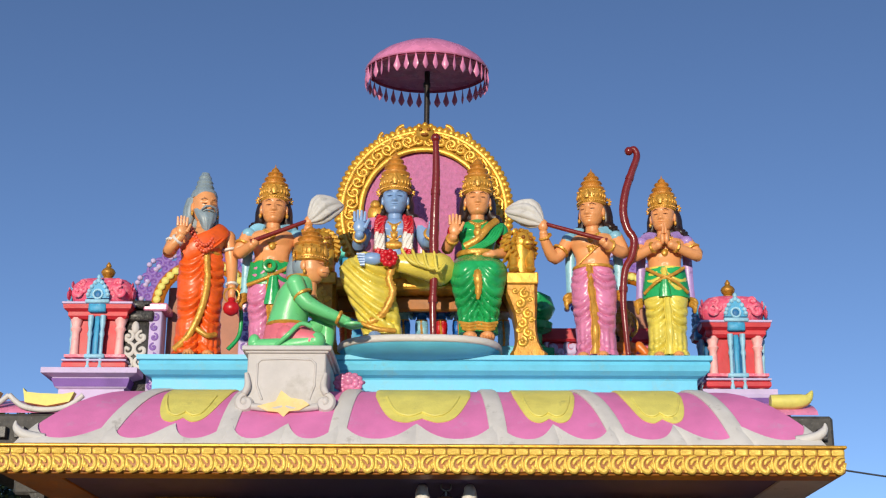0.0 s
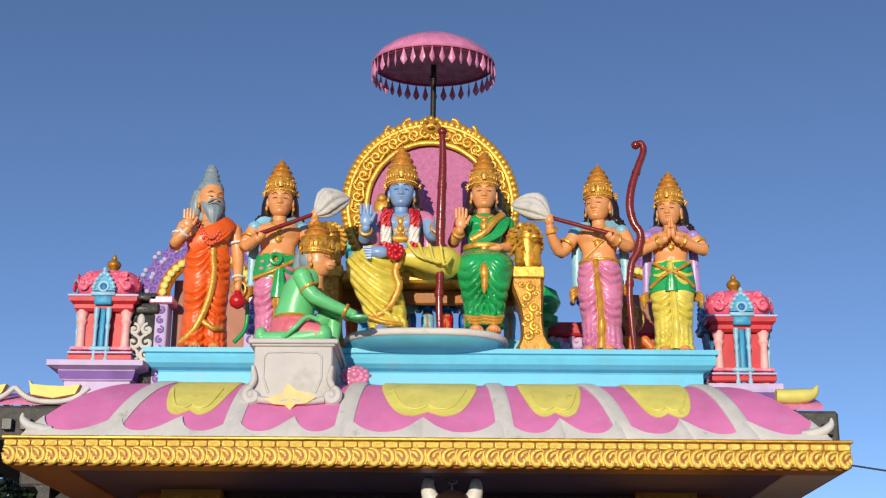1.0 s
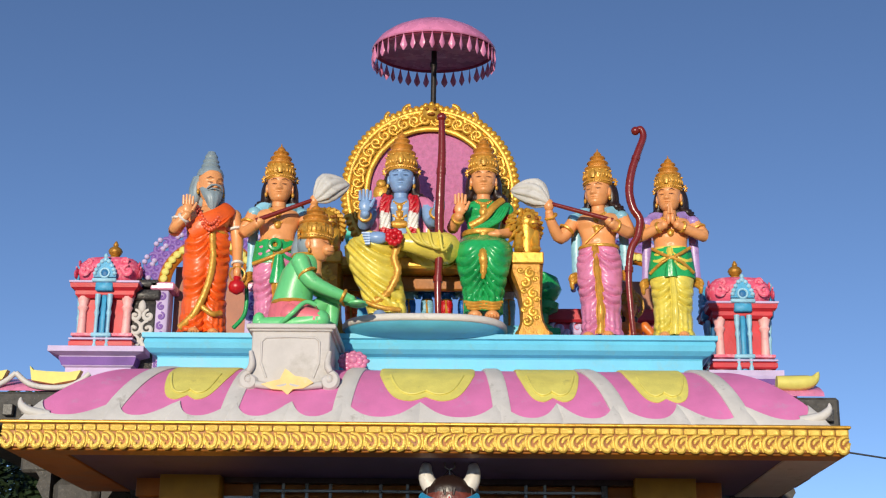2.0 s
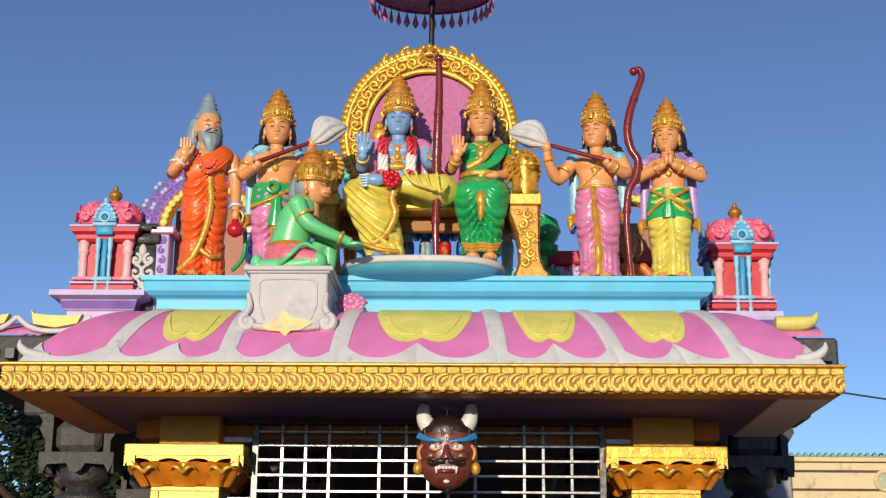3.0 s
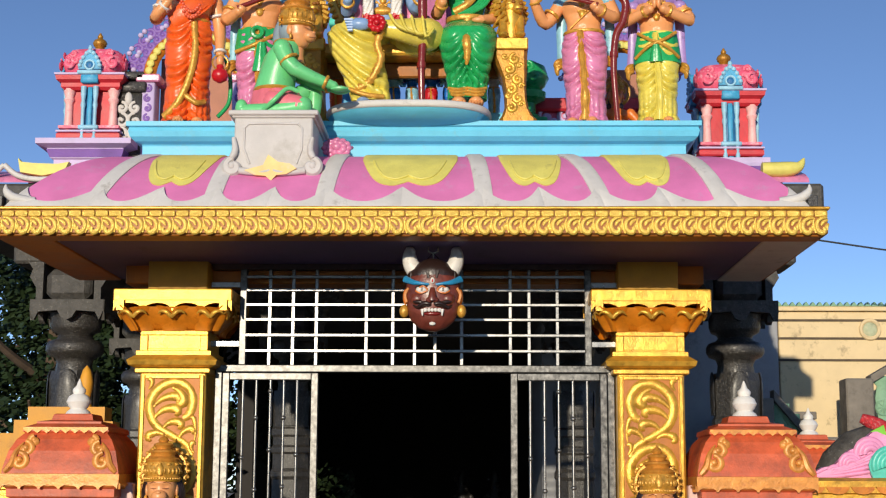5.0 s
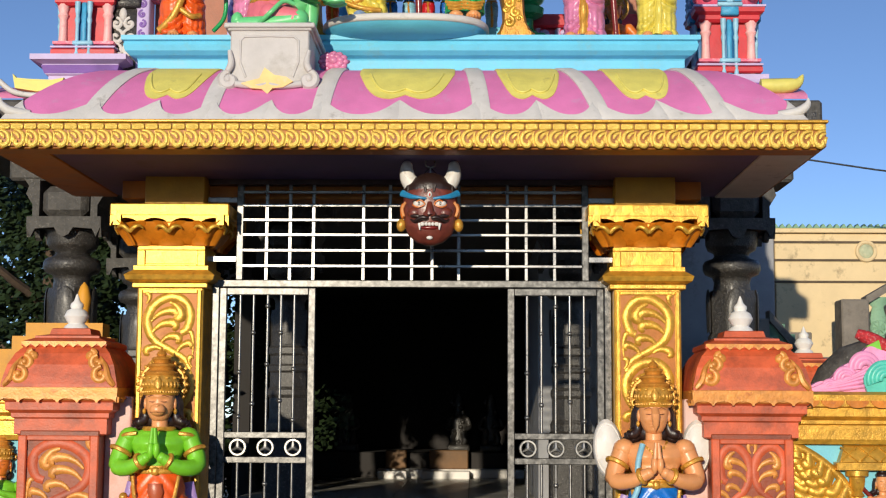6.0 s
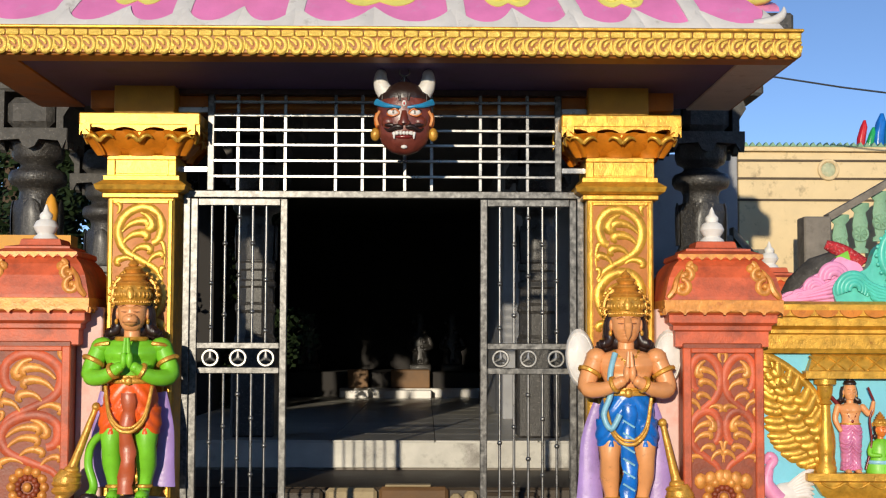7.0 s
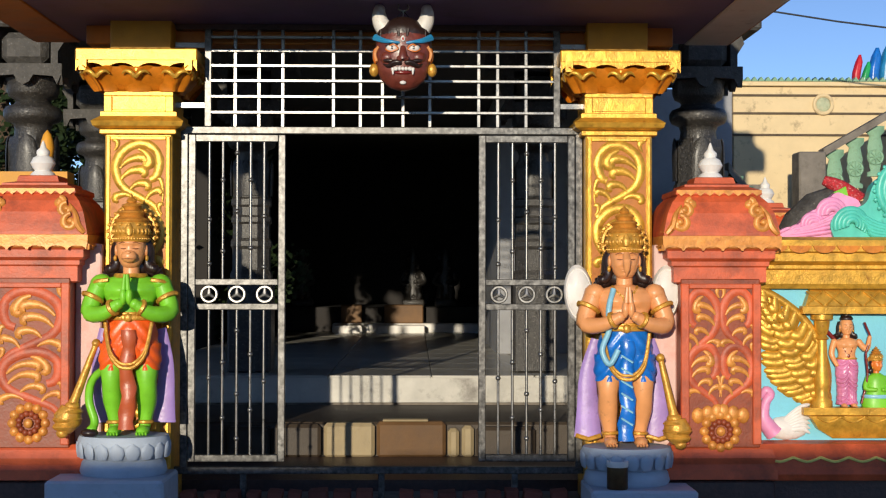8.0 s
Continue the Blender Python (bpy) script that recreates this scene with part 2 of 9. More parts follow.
    def tube(self, pts, rad, mat, n=10, flat=1.0, up=(0, 1, 0)):
        """Round bar along points with a radius or radii; flat squeezes it along up."""
        pts = [Vector(p) for p in pts]
        if not isinstance(rad, (list, tuple)):
            rad = [rad] * len(pts)
        loops = []
        upv = Vector(up)
        for k, p in enumerate(pts):
            d = (pts[min(k + 1, len(pts) - 1)] - pts[max(k - 1, 0)]).normalized()
            u = upv - d * upv.dot(d)
            if u.length < 0.05:
                u = Vector((1, 0, 0)) - d * d.x
                if u.length < 0.05:
                    u = Vector((0, 0, 1)) - d * d.z
            u.normalize()
            w = d.cross(u)
            loops.append([p + (u * flat * math.sin(2 * math.pi * i / n) + w * math.cos(2 * math.pi * i / n)) * rad[k] for i in range(n)])
        loops = [loop[::-1] for loop in loops]
        return self.rings(loops, mat)

    def ball(self, c, r, mat, n=14, rows=9, tilt=None):
        if not isinstance(r, (list, tuple)):
            r = (r, r, r)
        loops = []
        for k in range(rows):
            t = math.pi * (0.02 + 0.96 * k / (rows - 1))
            loops.append([Vector((r[0] * math.sin(t) * math.cos(2 * math.pi * i / n), r[1] * math.sin(t) * math.sin(2 * math.pi * i / n), -r[2] * math.cos(t))) for i in range(n)])
        m = tilt.to_3x3() if tilt else Matrix.Identity(3)
        return self.rings([[Vector(c) + m @ p for p in loop] for loop in loops], mat)

    def ring(self, c, big, small, mat, axis="z", n=22, k=7, squash=(1, 1), arc=(0, 360)):
        full = arc[1] - arc[0] >= 360
        loops = []
        for i in range(n + 1):
            a = radians(arc[0] + (arc[1] - arc[0]) * i / n)
            cx, cz = math.cos(a) * squash[0], math.sin(a) * squash[1]
            loop = []
            for j in range(k):
                b = 2 * math.pi * j / k
                r, h = big + small * math.cos(b), small * math.sin(b)
                p = {"z": (r * cx, r * cz, h), "y": (r * cx, -h, r * cz), "x": (h, r * cx, r * cz)}[axis]
                loop.append(Vector(c) + Vector(p))
            loops.append(loop[::-1])
        return self.rings(loops, mat, cap=not full)

    def sweep(self, prof, x0, x1, mat, smooth=False, inset=None):
        """A moulding along x of a closed profile of (y, z); inset shortens each end by prof-wise amounts."""
        ins = inset or [0] * len(prof)
        a = [(x0 + e, y, z) for (y, z), e in zip(prof, ins)]
        b = [(x1 - e, y, z) for (y, z), e in zip(prof, ins)]
        return self.rings([a, b], mat, smooth)

    def plate(self, outline, y0, y1, mat, smooth=False):
        """A flat shape of (x, z) given thickness from y0 (front) to y1."""
        n = len(outline)
        vs = [(x, y0, z) for x, z in outline] + [(x, y1, z) for x, z in outline]
        fs = [list(range(n)), [n + i for i in range(n)][::-1]] + [[i, n + i, n + (i + 1) % n, (i + 1) % n] for i in range(n)]
        self.add(vs, fs, mat, smooth)
        return self

    def mesh(self, name, org=(0, 0, 0)):
        me = bpy.data.meshes.new(name)
        o = Vector(org)
        me.from_pydata([p - o for p in self.v], [], self.f)
        mats = []
        for mt in self.m:
            if mt not in mats:
                mats.append(mt)
        for mt in mats:
            me.materials.append(mt)
        me.polygons.foreach_set("material_index", [mats.index(mt) for mt in self.m])
        me.polygons.foreach_set("use_smooth", self.s)
        bm = bmesh.new()
        bm.from_mesh(me)
        bmesh.ops.recalc_face_normals(bm, faces=bm.faces)
        bm.to_mesh(me)
        bm.free()
        if any(self.s):
            me.set_sharp_from_angle(angle=radians(48))
        me.update()
        return me


ORIGIN = {}


def thing(name, at, label, category, group="", kind=""):
    """An empty at a thing's base, to which its parts are linked."""
    ob = new(name)
    ob.location = at
    ob.empty_display_size = 0.1
    ORIGIN[ob.name] = Vector(at)
    return tagged(ob, label, category, group, kind)


def solid(name, geo, at, label, category, group="", kind=""):
    """A thing of one mesh."""
    ob = new(name, geo.mesh(name, at))
    ob.location = at
    ORIGIN[ob.name] = Vector(at)
    return tagged(ob, label, category, group, kind)


def part(name, geo, parent, label=""):
    """One mesh under a thing or under a part, its vertices given in world places."""
    ob = new(name, geo.mesh(name, ORIGIN[parent.name]))
    ob.parent = parent
    ORIGIN[ob.name] = ORIGIN[parent.name]
    if label:
        ob["label"] = label
    return ob


def pieces(name, mesh, poses, parent):
    """Alike pieces that share one mesh, at world poses, under a parent."""
    o = ORIGIN[parent.name]
    for m in poses:
        ob = new(name, mesh)
        ob.parent = parent
        ob.matrix_basis = Matrix.Translation(-o) @ m


def bell(v, w):
    return math.exp(-(v / w) ** 2)


def arc_pts(cx, cz, r, a0, a1, n, y, shrink=1.0):
    out = []
    for i in range(n + 1):
        t = i / n
        a = radians(a0 + (a1 - a0) * t)
        q = r * (1 + (shrink - 1) * t)
        out.append((cx + q * math.cos(a), y, cz + q * math.sin(a)))
    return out


def scroll(g, cx, cz, y, r, start, turn, mat, thick=0.012, flat=0.6):
    """A carved volute that curls inwards from angle start through turn degrees."""
    n = max(12, int(abs(turn) / 22))
    pts = arc_pts(cx, cz, r, start, start + turn, n, y, 0.16)
    rad = [thick * (0.55 + 0.75 * math.sin(math.pi * min(1, 0.12 + i / n * 0.8))) for i in range(n + 1)]
    g.tube(pts, rad, mat, n=6, flat=flat)
    e = pts[-1]
    g.ball(e, (thick * 1.25, thick * flat * 1.3, thick * 1.25), mat, 8, 5)


def stem(g, pts, mat, thick=0.012, flat=0.6, taper=True):
    """A smooth carved stem through a few points."""
    pts = [Vector(p) for p in pts]
    out = []
    for i in range(len(pts) - 1):
        p0, p1, p2, p3 = pts[max(i - 1, 0)], pts[i], pts[i + 1], pts[min(i + 2, len(pts) - 1)]
        for k in range(6):
            t = k / 6
            out.append(0.5 * ((2 * p1) + (p2 - p0) * t + (2 * p0 - 5 * p1 + 4 * p2 - p3) * t * t + (3 * p1 - p0 - 3 * p2 + p3) * t ** 3))
    out.append(pts[-1])
    n = len(out)
    g.tube(out, [thick * ((1 - 0.7 * i / n) if taper else 1) for i in range(n)], mat, n=6, flat=flat)


def comma(g, p, q, bend, w, y, mat):
    """A carved leaf tip: a tongue from p to q, (x, z), that swells, bends and curls over at its end."""
    p, q = Vector(p), Vector(q)
    d = q - p
    perp = Vector((-d.y, d.x)) * bend
    pts = []
    for k in range(8):
        t = k / 7
        pts.append(p * (1 - t) ** 2 + (p + d * 0.5 + perp) * 2 * t * (1 - t) + q * t * t)
    e = (pts[-1] - pts[-2]).normalized()
    s = -1 if bend > 0 else 1
    c = pts[-1] + Vector((-e.y, e.x)) * s * w * 0.75
    r = pts[-1] - c
    for k in range(1, 5):
        a = s * k * 0.8
        f = 1 - 0.16 * k
        pts.append(c + Vector((r.x * math.cos(a) - r.y * math.sin(a), r.x * math.sin(a) + r.y * math.cos(a))) * f)
    rad = [w * (0.25 + 0.75 * (k / 7) ** 0.8) for k in range(8)] + [w * 0.95, w * 0.85, w * 0.7, w * 0.5]
    g.tube([(v.x, y - 0.004, v.y) for v in pts], rad, mat, 8, 0.36)


def acanthus(g, cx, cz, y, s, mat, tip, kx=1.0, kz=1.0):
    """One turn of a carved leaf scroll about (cx, cz); s is the side to which it opens."""
    def at(x, z):
        return (cx + s * x * kx, cz + z * kz)
    way = [(0.135, -0.29), (0.10, -0.225), (0.0, -0.165), (-0.10, -0.10), (-0.138, 0.0), (-0.115, 0.09), (-0.04, 0.152), (0.05, 0.16), (0.115, 0.11), (0.13, 0.03), (0.11, -0.04), (0.075, -0.06)]
    pts = curve([(at(*w)[0], y, at(*w)[1]) for w in way], 4)
    n = len(pts)
    g.tube(pts, [1.25 * (0.013 + 0.012 * math.sin(math.pi * min(1, k / n * 1.05)) + (0.006 if k > n * 0.75 else 0)) * min(1, kx + 0.15) for k in range(n)], mat, 8, 0.3)
    w = min(kx, kz)
    for a, b, bend, r in (((-0.112, 0.01), (0.03, 0.075), 0.3, 0.024), ((-0.105, -0.06), (0.025, 0.0), 0.32, 0.024), ((-0.05, -0.125), (0.05, -0.085), 0.36, 0.022),
                          ((0.05, -0.19), (0.125, -0.125), 0.3, 0.019), ((-0.03, -0.175), (-0.135, -0.165), -0.35, 0.02), ((0.0, 0.13), (0.075, 0.05), 0.3, 0.026),
                          ((-0.15, 0.12), (-0.13, 0.175), -0.3, 0.014), ((0.15, -0.2), (0.14, -0.06), -0.12, 0.012)):
        comma(g, at(*a), at(*b), bend * s, 1.18 * r * min(1.15, w + 0.1), y, tip)


def curve(pts, k=6):
    pts = [Vector(p) for p in pts]
    out = []
    for i in range(len(pts) - 1):
        p0, p1, p2, p3 = pts[max(i - 1, 0)], pts[i], pts[i + 1], pts[min(i + 2, len(pts) - 1)]
        for j in range(k):
            t = j / k
            out.append(0.5 * ((2 * p1) + (p2 - p0) * t + (2 * p0 - 5 * p1 + 4 * p2 - p3) * t * t + (3 * p1 - p0 - 3 * p2 + p3) * t ** 3))
    return out + [pts[-1]]

# ---- the gateway ----
XC = -0.125          # the gateway's axis


def mirror_x(x):
    return 2 * XC - x


# ground, one sheet to the horizon
g = Geo()
g.box((-900, -900, -0.4), (900, 900, 0.0), SOIL, 0.0)
solid("ground", g, (0, 0, 0), "dusty beige earth and paving in front of the temple", "ground", kind="structure")


def gate_pillar(cx, label):
    ob = thing("gate_pillar", (cx, 7.25, 0), label, "pillar", "gateway pillars")
    w = 0.208
    g = Geo()
    g.box((cx - w, 7.05, 0.0), (cx + w, 7.5, 2.44), GOLD, 0.01)
    part("shaft", g, ob)
    # carved panel: raised border and winding foliage
    f = 7.05
    g = Geo()
    for sx in (-1, 1):
        g.box((cx + sx * 0.185 - 0.012, f - 0.012, 0.3), (cx + sx * 0.185 + 0.012, f + 0.004, 2.41), GOLD, 0.004)
    g.box((cx - 0.172, f - 0.012, 2.386), (cx + 0.172, f + 0.004, 2.41), GOLD, 0.004)
    part("panel_border", g, ob)
    # Ground browner than the gilding: puts the grooves' shade into the colour.
    part("carving_ground", Geo().box((cx - 0.17, f - 0.004, 0.3), (cx + 0.17, f + 0.004, 2.385), GOLD_BROWN, 0.0), ob)
    g = Geo()
    f -= 0.004
    side, z = (1 if cx < 0 else -1), 2.2
    while z > 0.35:
        acanthus(g, cx, z, f, side, GOLD, GOLD)
        side, z = -side, z - 0.395
    part("foliage_carving", g, ob, "gilt carved foliage scrolls")
    g = Geo()
    g.box((cx - w - 0.03, 7.02, 2.42), (cx + w + 0.03, 7.53, 2.452), GOLD, 0.006)
    prof = [(0.245, 2.455), (0.275, 2.47), (0.285, 2.5), (0.25, 2.525), (0.235, 2.535), (0.235, 2.56), (0.22, 2.565)]
    loops = [[(cx - r, 7.275 - r, z), (cx + r, 7.275 - r, z), (cx + r, 7.275 + r, z), (cx - r, 7.275 + r, z)] for r, z in prof]
    g.rings(loops, GOLD, False)
    part("collar", g, ob)
    g = Geo()
    g.box((cx - 0.208, 7.06, 2.56), (cx + 0.208, 7.49, 2.69), GOLD, 0.006)
    for a, b in (((cx - 0.215, 7.045, 2.66), (cx + 0.215, 7.06, 2.69)), ((cx - 0.215, 7.045, 2.56), (cx - 0.165, 7.06, 2.66)), ((cx + 0.165, 7.045, 2.56), (cx + 0.215, 7.06, 2.66)), ((cx - 0.165, 7.045, 2.56), (cx + 0.165, 7.06, 2.575))):
        g.box(a, b, GOLD, 0.004)
    part("neck_block", g, ob)
    # lotus capital: flaring core and overlapping petals
    g = Geo()
    g.lathe([(0.2, 2.685), (0.225, 2.7), (0.27, 2.74), (0.305, 2.79), (0.32, 2.83)], (cx, 7.275, 0), PETAL, 24, square=0.85)
    cap = part("capital", g, ob, "amber lotus capital")
    for s in range(4):
        rot = Matrix.Translation((cx, 7.275, 0)) @ Matrix.Rotation(s * math.pi / 2, 4, "Z")
        for px, wd, lift in ((0.0, 0.105, 0.0), (-0.235, 0.1, 0.004), (0.235, 0.1, 0.004)):
            g = Geo()
            loops = []
            for k in range(9):
                t = k / 8
                half = wd * (0.62 + 0.42 * math.sin(math.pi * (0.1 + 0.55 * t)))
                yb = -(0.212 + 0.1 * t ** 1.5)
                loops.append([(px * (0.86 + 0.2 * t) + half * math.cos(q), yb - 0.03 * math.sin(q) ** 0.8 + 0.012 * bell(math.cos(q), 0.25) * t - lift, 2.685 + 0.15 * t - 0.05 * t * bell(math.cos(q), 0.3)) for q in np.linspace(math.pi, 0, 15)])
            g.rings(loops, PETAL, closed=False, cap=False)
            tip_x = px * 1.03
            for sx in (-1, 1):
                g.tube(curve([(tip_x, -0.335, 2.762), (tip_x + sx * 0.03, -0.345, 2.792), (tip_x + sx * 0.062, -0.34, 2.8), (tip_x + sx * 0.085, -0.33, 2.782)], 4), [0.012, 0.013, 0.014, 0.014, 0.014, 0.013, 0.012, 0.011, 0.01, 0.008, 0.006, 0.004, 0.002], GOLD, 7, 0.7)
            part("petal", Geo().merge(g, rot), cap)
    g = Geo()
    g.box((cx - 0.375, 6.955, 2.865), (cx + 0.375, 7.65, 2.945), GOLD, 0.008)
    for s in range(4):
        rot = Matrix.Translation((cx, 7.305, 0)) @ Matrix.Rotation(s * math.pi / 2, 4, "Z")
        out = [(-0.372, 2.872), (-0.372, 2.805)]
        for c in (-0.279, -0.093, 0.093, 0.279):
            out += [(c + 0.09 * math.cos(a), 2.805 + 0.05 * math.sin(a)) for a in np.linspace(math.pi, 0, 11)]
        out += [(0.372, 2.805), (0.372, 2.872)]
        h = Geo().plate(out, -0.346, -0.3, GOLD)
        g.merge(h, rot)
    part("abacus", g, ob)
    g = Geo()
    g.box((cx - 0.19, 7.1, 2.945), (cx + 0.19, 7.5, 3.15), YELLOW_NECK, 0.006)
    part("upper_post", g, ob, "plain mustard post")
    return ob


gate_pillar(-1.62, "gold-painted square pillar with carved foliage and lotus capital")
gate_pillar(1.37, "gold-painted square pillar with carved foliage and lotus capital")

# lintel between and behind the pillars
g = Geo()
g.box((-2.0, 7.28, 3.02), (1.75, 7.6, 3.15), GOLD_BROWN, 0.006)
solid("lintel", g, (XC, 7.44, 3.02), "brown-gold beam over the gate", "beam", kind="structure")

# ---- the canopy roof ----
X0, X1, YF = -2.5, 2.26, 6.05
roof = thing("gateway_roof", (XC, 7.0, 3.1), "pink scalloped canopy roof with gold leaf band", "roof", kind="structure")
g = Geo()
g.box((X0 + 0.03, YF + 0.03, 3.15), (X1 - 0.03, 7.9, 3.28), GOLD_BROWN, 0.006)
part("slab", g, roof)
g = Geo()
g.box((X0 + 0.02, YF + 0.02, 3.125), (X1 - 0.02, YF + 0.2, 3.15), GOLD_BROWN, 0.006)
g.box((X0 + 0.02, YF + 0.2, 3.128), (X0 + 0.32, 7.9, 3.15), GOLD_BROWN, 0.006)
g.box((X1 - 0.32, YF + 0.2, 3.128), (X1 - 0.02, 7.9, 3.15), ROOF_GREY, 0.006)
part("soffit_rim", g, roof, "brown painted underside rim")
g = Geo()
g.box((X0 + 0.32, YF + 0.2, 3.138), (X1 - 0.32, 7.9, 3.15), SOFFIT, 0.0)
part("soffit", g, roof, "violet painted underside")
g = Geo()
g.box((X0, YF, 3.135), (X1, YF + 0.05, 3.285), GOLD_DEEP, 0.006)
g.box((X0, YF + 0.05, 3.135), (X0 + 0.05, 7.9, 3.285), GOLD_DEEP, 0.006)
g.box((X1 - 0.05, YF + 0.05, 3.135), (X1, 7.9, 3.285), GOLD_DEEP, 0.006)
g.box((X0 - 0.012, YF - 0.022, 3.272), (X1 + 0.012, YF + 0.06, 3.29), GOLD, 0.006)
band = part("gold_band", g, roof, "gilt leaf-carved fascia")
g = Geo()
rng = random.Random(4)
g.lathe([(0.001, 0.0), (0.8, 0.0), (1.0, 0.35), (0.9, 0.8), (0.55, 1.0), (0.001, 1.05)], (0, 0, 0), GOLD_BRIGHT, 12, square=0.75)
bead_mesh = g.mesh("band_bead")
NB = 62
pitch = (X1 - X0) / NB
lay = Matrix.Rotation(radians(90), 4, "X")
pieces("band_bead", bead_mesh, [Matrix.Translation((X0 + pitch * (i + 0.5), YF, 3.25)) @ lay @ Matrix.Diagonal((pitch * 0.49, 0.019 + 0.002 * rng.random(), 0.014, 1)) for i in range(NB)], band)
# a leaf of the band: a broad curled lobe, a stem over it and two side fronds, close to one another
g = Geo()
g.tube(curve([(-0.46, 0, 1.0), (-0.16, -0.04, 0.98), (0.18, -0.06, 0.8), (0.3, -0.06, 0.48), (0.18, -0.06, 0.16), (-0.1, -0.06, 0.06), (-0.26, -0.05, 0.22), (-0.18, -0.05, 0.4)], 4),
       list(np.interp(np.linspace(0, 1, 29), [0, 0.3, 0.65, 0.9, 1], [0.06, 0.13, 0.17, 0.15, 0.1])), GOLD_BRIGHT, 7, 0.5)
g.tube(curve([(-0.5, 0, 0.86), (-0.18, -0.03, 0.74), (-0.02, -0.04, 0.5)], 4), [0.05, 0.07, 0.09, 0.1, 0.11, 0.11, 0.1, 0.08, 0.05], GOLD_BRIGHT, 7, 0.4)
g.tube(curve([(-0.55, 0, 0.62), (-0.4, -0.03, 0.46), (-0.42, -0.04, 0.2)], 4), [0.05, 0.08, 0.1, 0.12, 0.13, 0.12, 0.1, 0.08, 0.05], GOLD_BRIGHT, 7, 0.4)
g.tube(curve([(0.4, 0, 0.98), (0.5, -0.03, 0.7), (0.46, -0.04, 0.34), (0.34, -0.03, 0.04)], 4), list(np.interp(np.linspace(0, 1, 13), [0, 0.5, 1], [0.04, 0.09, 0.05])), GOLD_BRIGHT, 7, 0.4)
leaf_mesh = g.mesh("band_leaf")
NL = 58
pl = (X1 - X0) / NL
pieces("band_leaf", leaf_mesh, [Matrix.Translation((X0 + pl * (i + 0.5), YF - 0.002, 3.136)) @ Matrix.Rotation(radians(-5 + 10 * rng.random()), 4, "Y") @ Matrix.Diagonal(((1 if X0 + pl * i < XC else -1) * pl * 1.02, 0.12, 0.092, 1)) for i in range(NL)], band)

# curved cornice: the surface at u (along the front) and s (0 at the lip, 1 at the top)
LIPX0, LIPX1, TOPX0, TOPX1 = -2.42, 2.17, -1.86, 1.62


def cornice_oz(s):
    s = min(s, 1.0)
    o = 0.60 * (1 - s)
    z = 3.29 + 0.43 * (1 - (1 - s) ** 1.75) ** 0.92 if s > 0 else 3.29
    return o, z


def cornice(u, s, off=0.0):
    """u from 0 to 1 along the front edge; the hips close in towards the top."""
    o, z = cornice_oz(s)
    x = (LIPX0 + (LIPX1 - LIPX0) * u) * (1 - s) + (TOPX0 + (TOPX1 - TOPX0) * u) * s
    return Vector((x, 6.68 - o - off * (0.35 + 0.5 * (1 - s)), z + off * (0.35 + 0.65 * s)))


def side_face(sx):
    """The hipped end of the cornice, running back along y."""
    loops = []
    for k in range(13):
        s = k / 12
        o, z = cornice_oz(s)
        x = (LIPX0 * (1 - s) + TOPX0 * s) if sx < 0 else (LIPX1 * (1 - s) + TOPX1 * s)
        loops.append([(x, 6.68 - o, z), (x, 7.9, z)])
    return loops


g = Geo()
g.rings([[cornice(u, k / 14) for u in np.linspace(0, 1, 41)] for k in range(15)], PINK, closed=False, cap=False)
g.rings(side_face(-1), PINK, closed=False, cap=False)
g.rings(side_face(1), PINK, closed=False, cap=False)
g.box((TOPX0, 6.68, 3.4), (TOPX1, 7.9, 3.715), PINK, 0.004)
part("cornice", g, roof, "pink painted curved cornice")


def u_of(x, s=0.0):
    a, b = LIPX0 * (1 - s) + TOPX0 * s, LIPX1 * (1 - s) + TOPX1 * s
    return (x - a) / (b - a)


def patch(u_lo, u_hi, s_lo, s_hi, off, mat, nu=12, ns=6):
    """A raised patch between two curves in u and s, with closed rims."""
    g = Geo()
    top, low = [], []
    for i in range(nu + 1):
        a = i / nu
        rt, rl = [], []
        for k in range(ns + 1):
            b = k / ns
            u0, u1 = u_lo(b), u_hi(b)
            u = u0 + (u1 - u0) * a
            s = s_lo(a) + (s_hi(a) - s_lo(a)) * b
            rt.append(cornice(u, s, off * (1.0 if 0 < i < nu else 0.55)))
            rl.append(cornice(u, s, -0.004))
        top.append(rt)
        low.append(rl)
    g.rings([rt + rl[::-1] for rt, rl in zip(top, low)], mat)
    return g


def raised(x_lo, x_hi, s_lo, off, mat, nu=12, ns=8):
    """A raised patch up to the cornice top: x_lo(s), x_hi(s) bound it sideways, s_lo(a) below."""
    top, low = [], []
    for i in range(nu + 1):
        a = i / nu
        ss = [s_lo(a) + (1 - s_lo(a)) * k / ns for k in range(ns + 1)]
        us = [u_of(x_lo(q) + (x_hi(q) - x_lo(q)) * a, q) for q in ss]
        edge = 1.0 if 0 < i < nu else 0.5
        top.append([cornice(u, q, off * (edge if k else 0.5)) for k, (u, q) in enumerate(zip(us, ss))])
        low.append([cornice(u, q, -0.004) for u, q in zip(us, ss)])
    return Geo().rings([rt + rl[::-1] for rt, rl in zip(top, low)], mat)


for xl, xt in ((-1.93, -1.77), (-1.24, -1.188), (-0.6, -0.555), (0.335, 0.289), (1.02, 0.884), (1.70, 1.574)):
    part("rib", raised(lambda q: xl + (xt - xl) * (q / 0.62) - 0.05, lambda q: xl + (xt - xl) * (q / 0.62) + 0.05, lambda a: 0.05, 0.016, ROOF_GREY, 6, 12), roof, "pale grey raised rib")


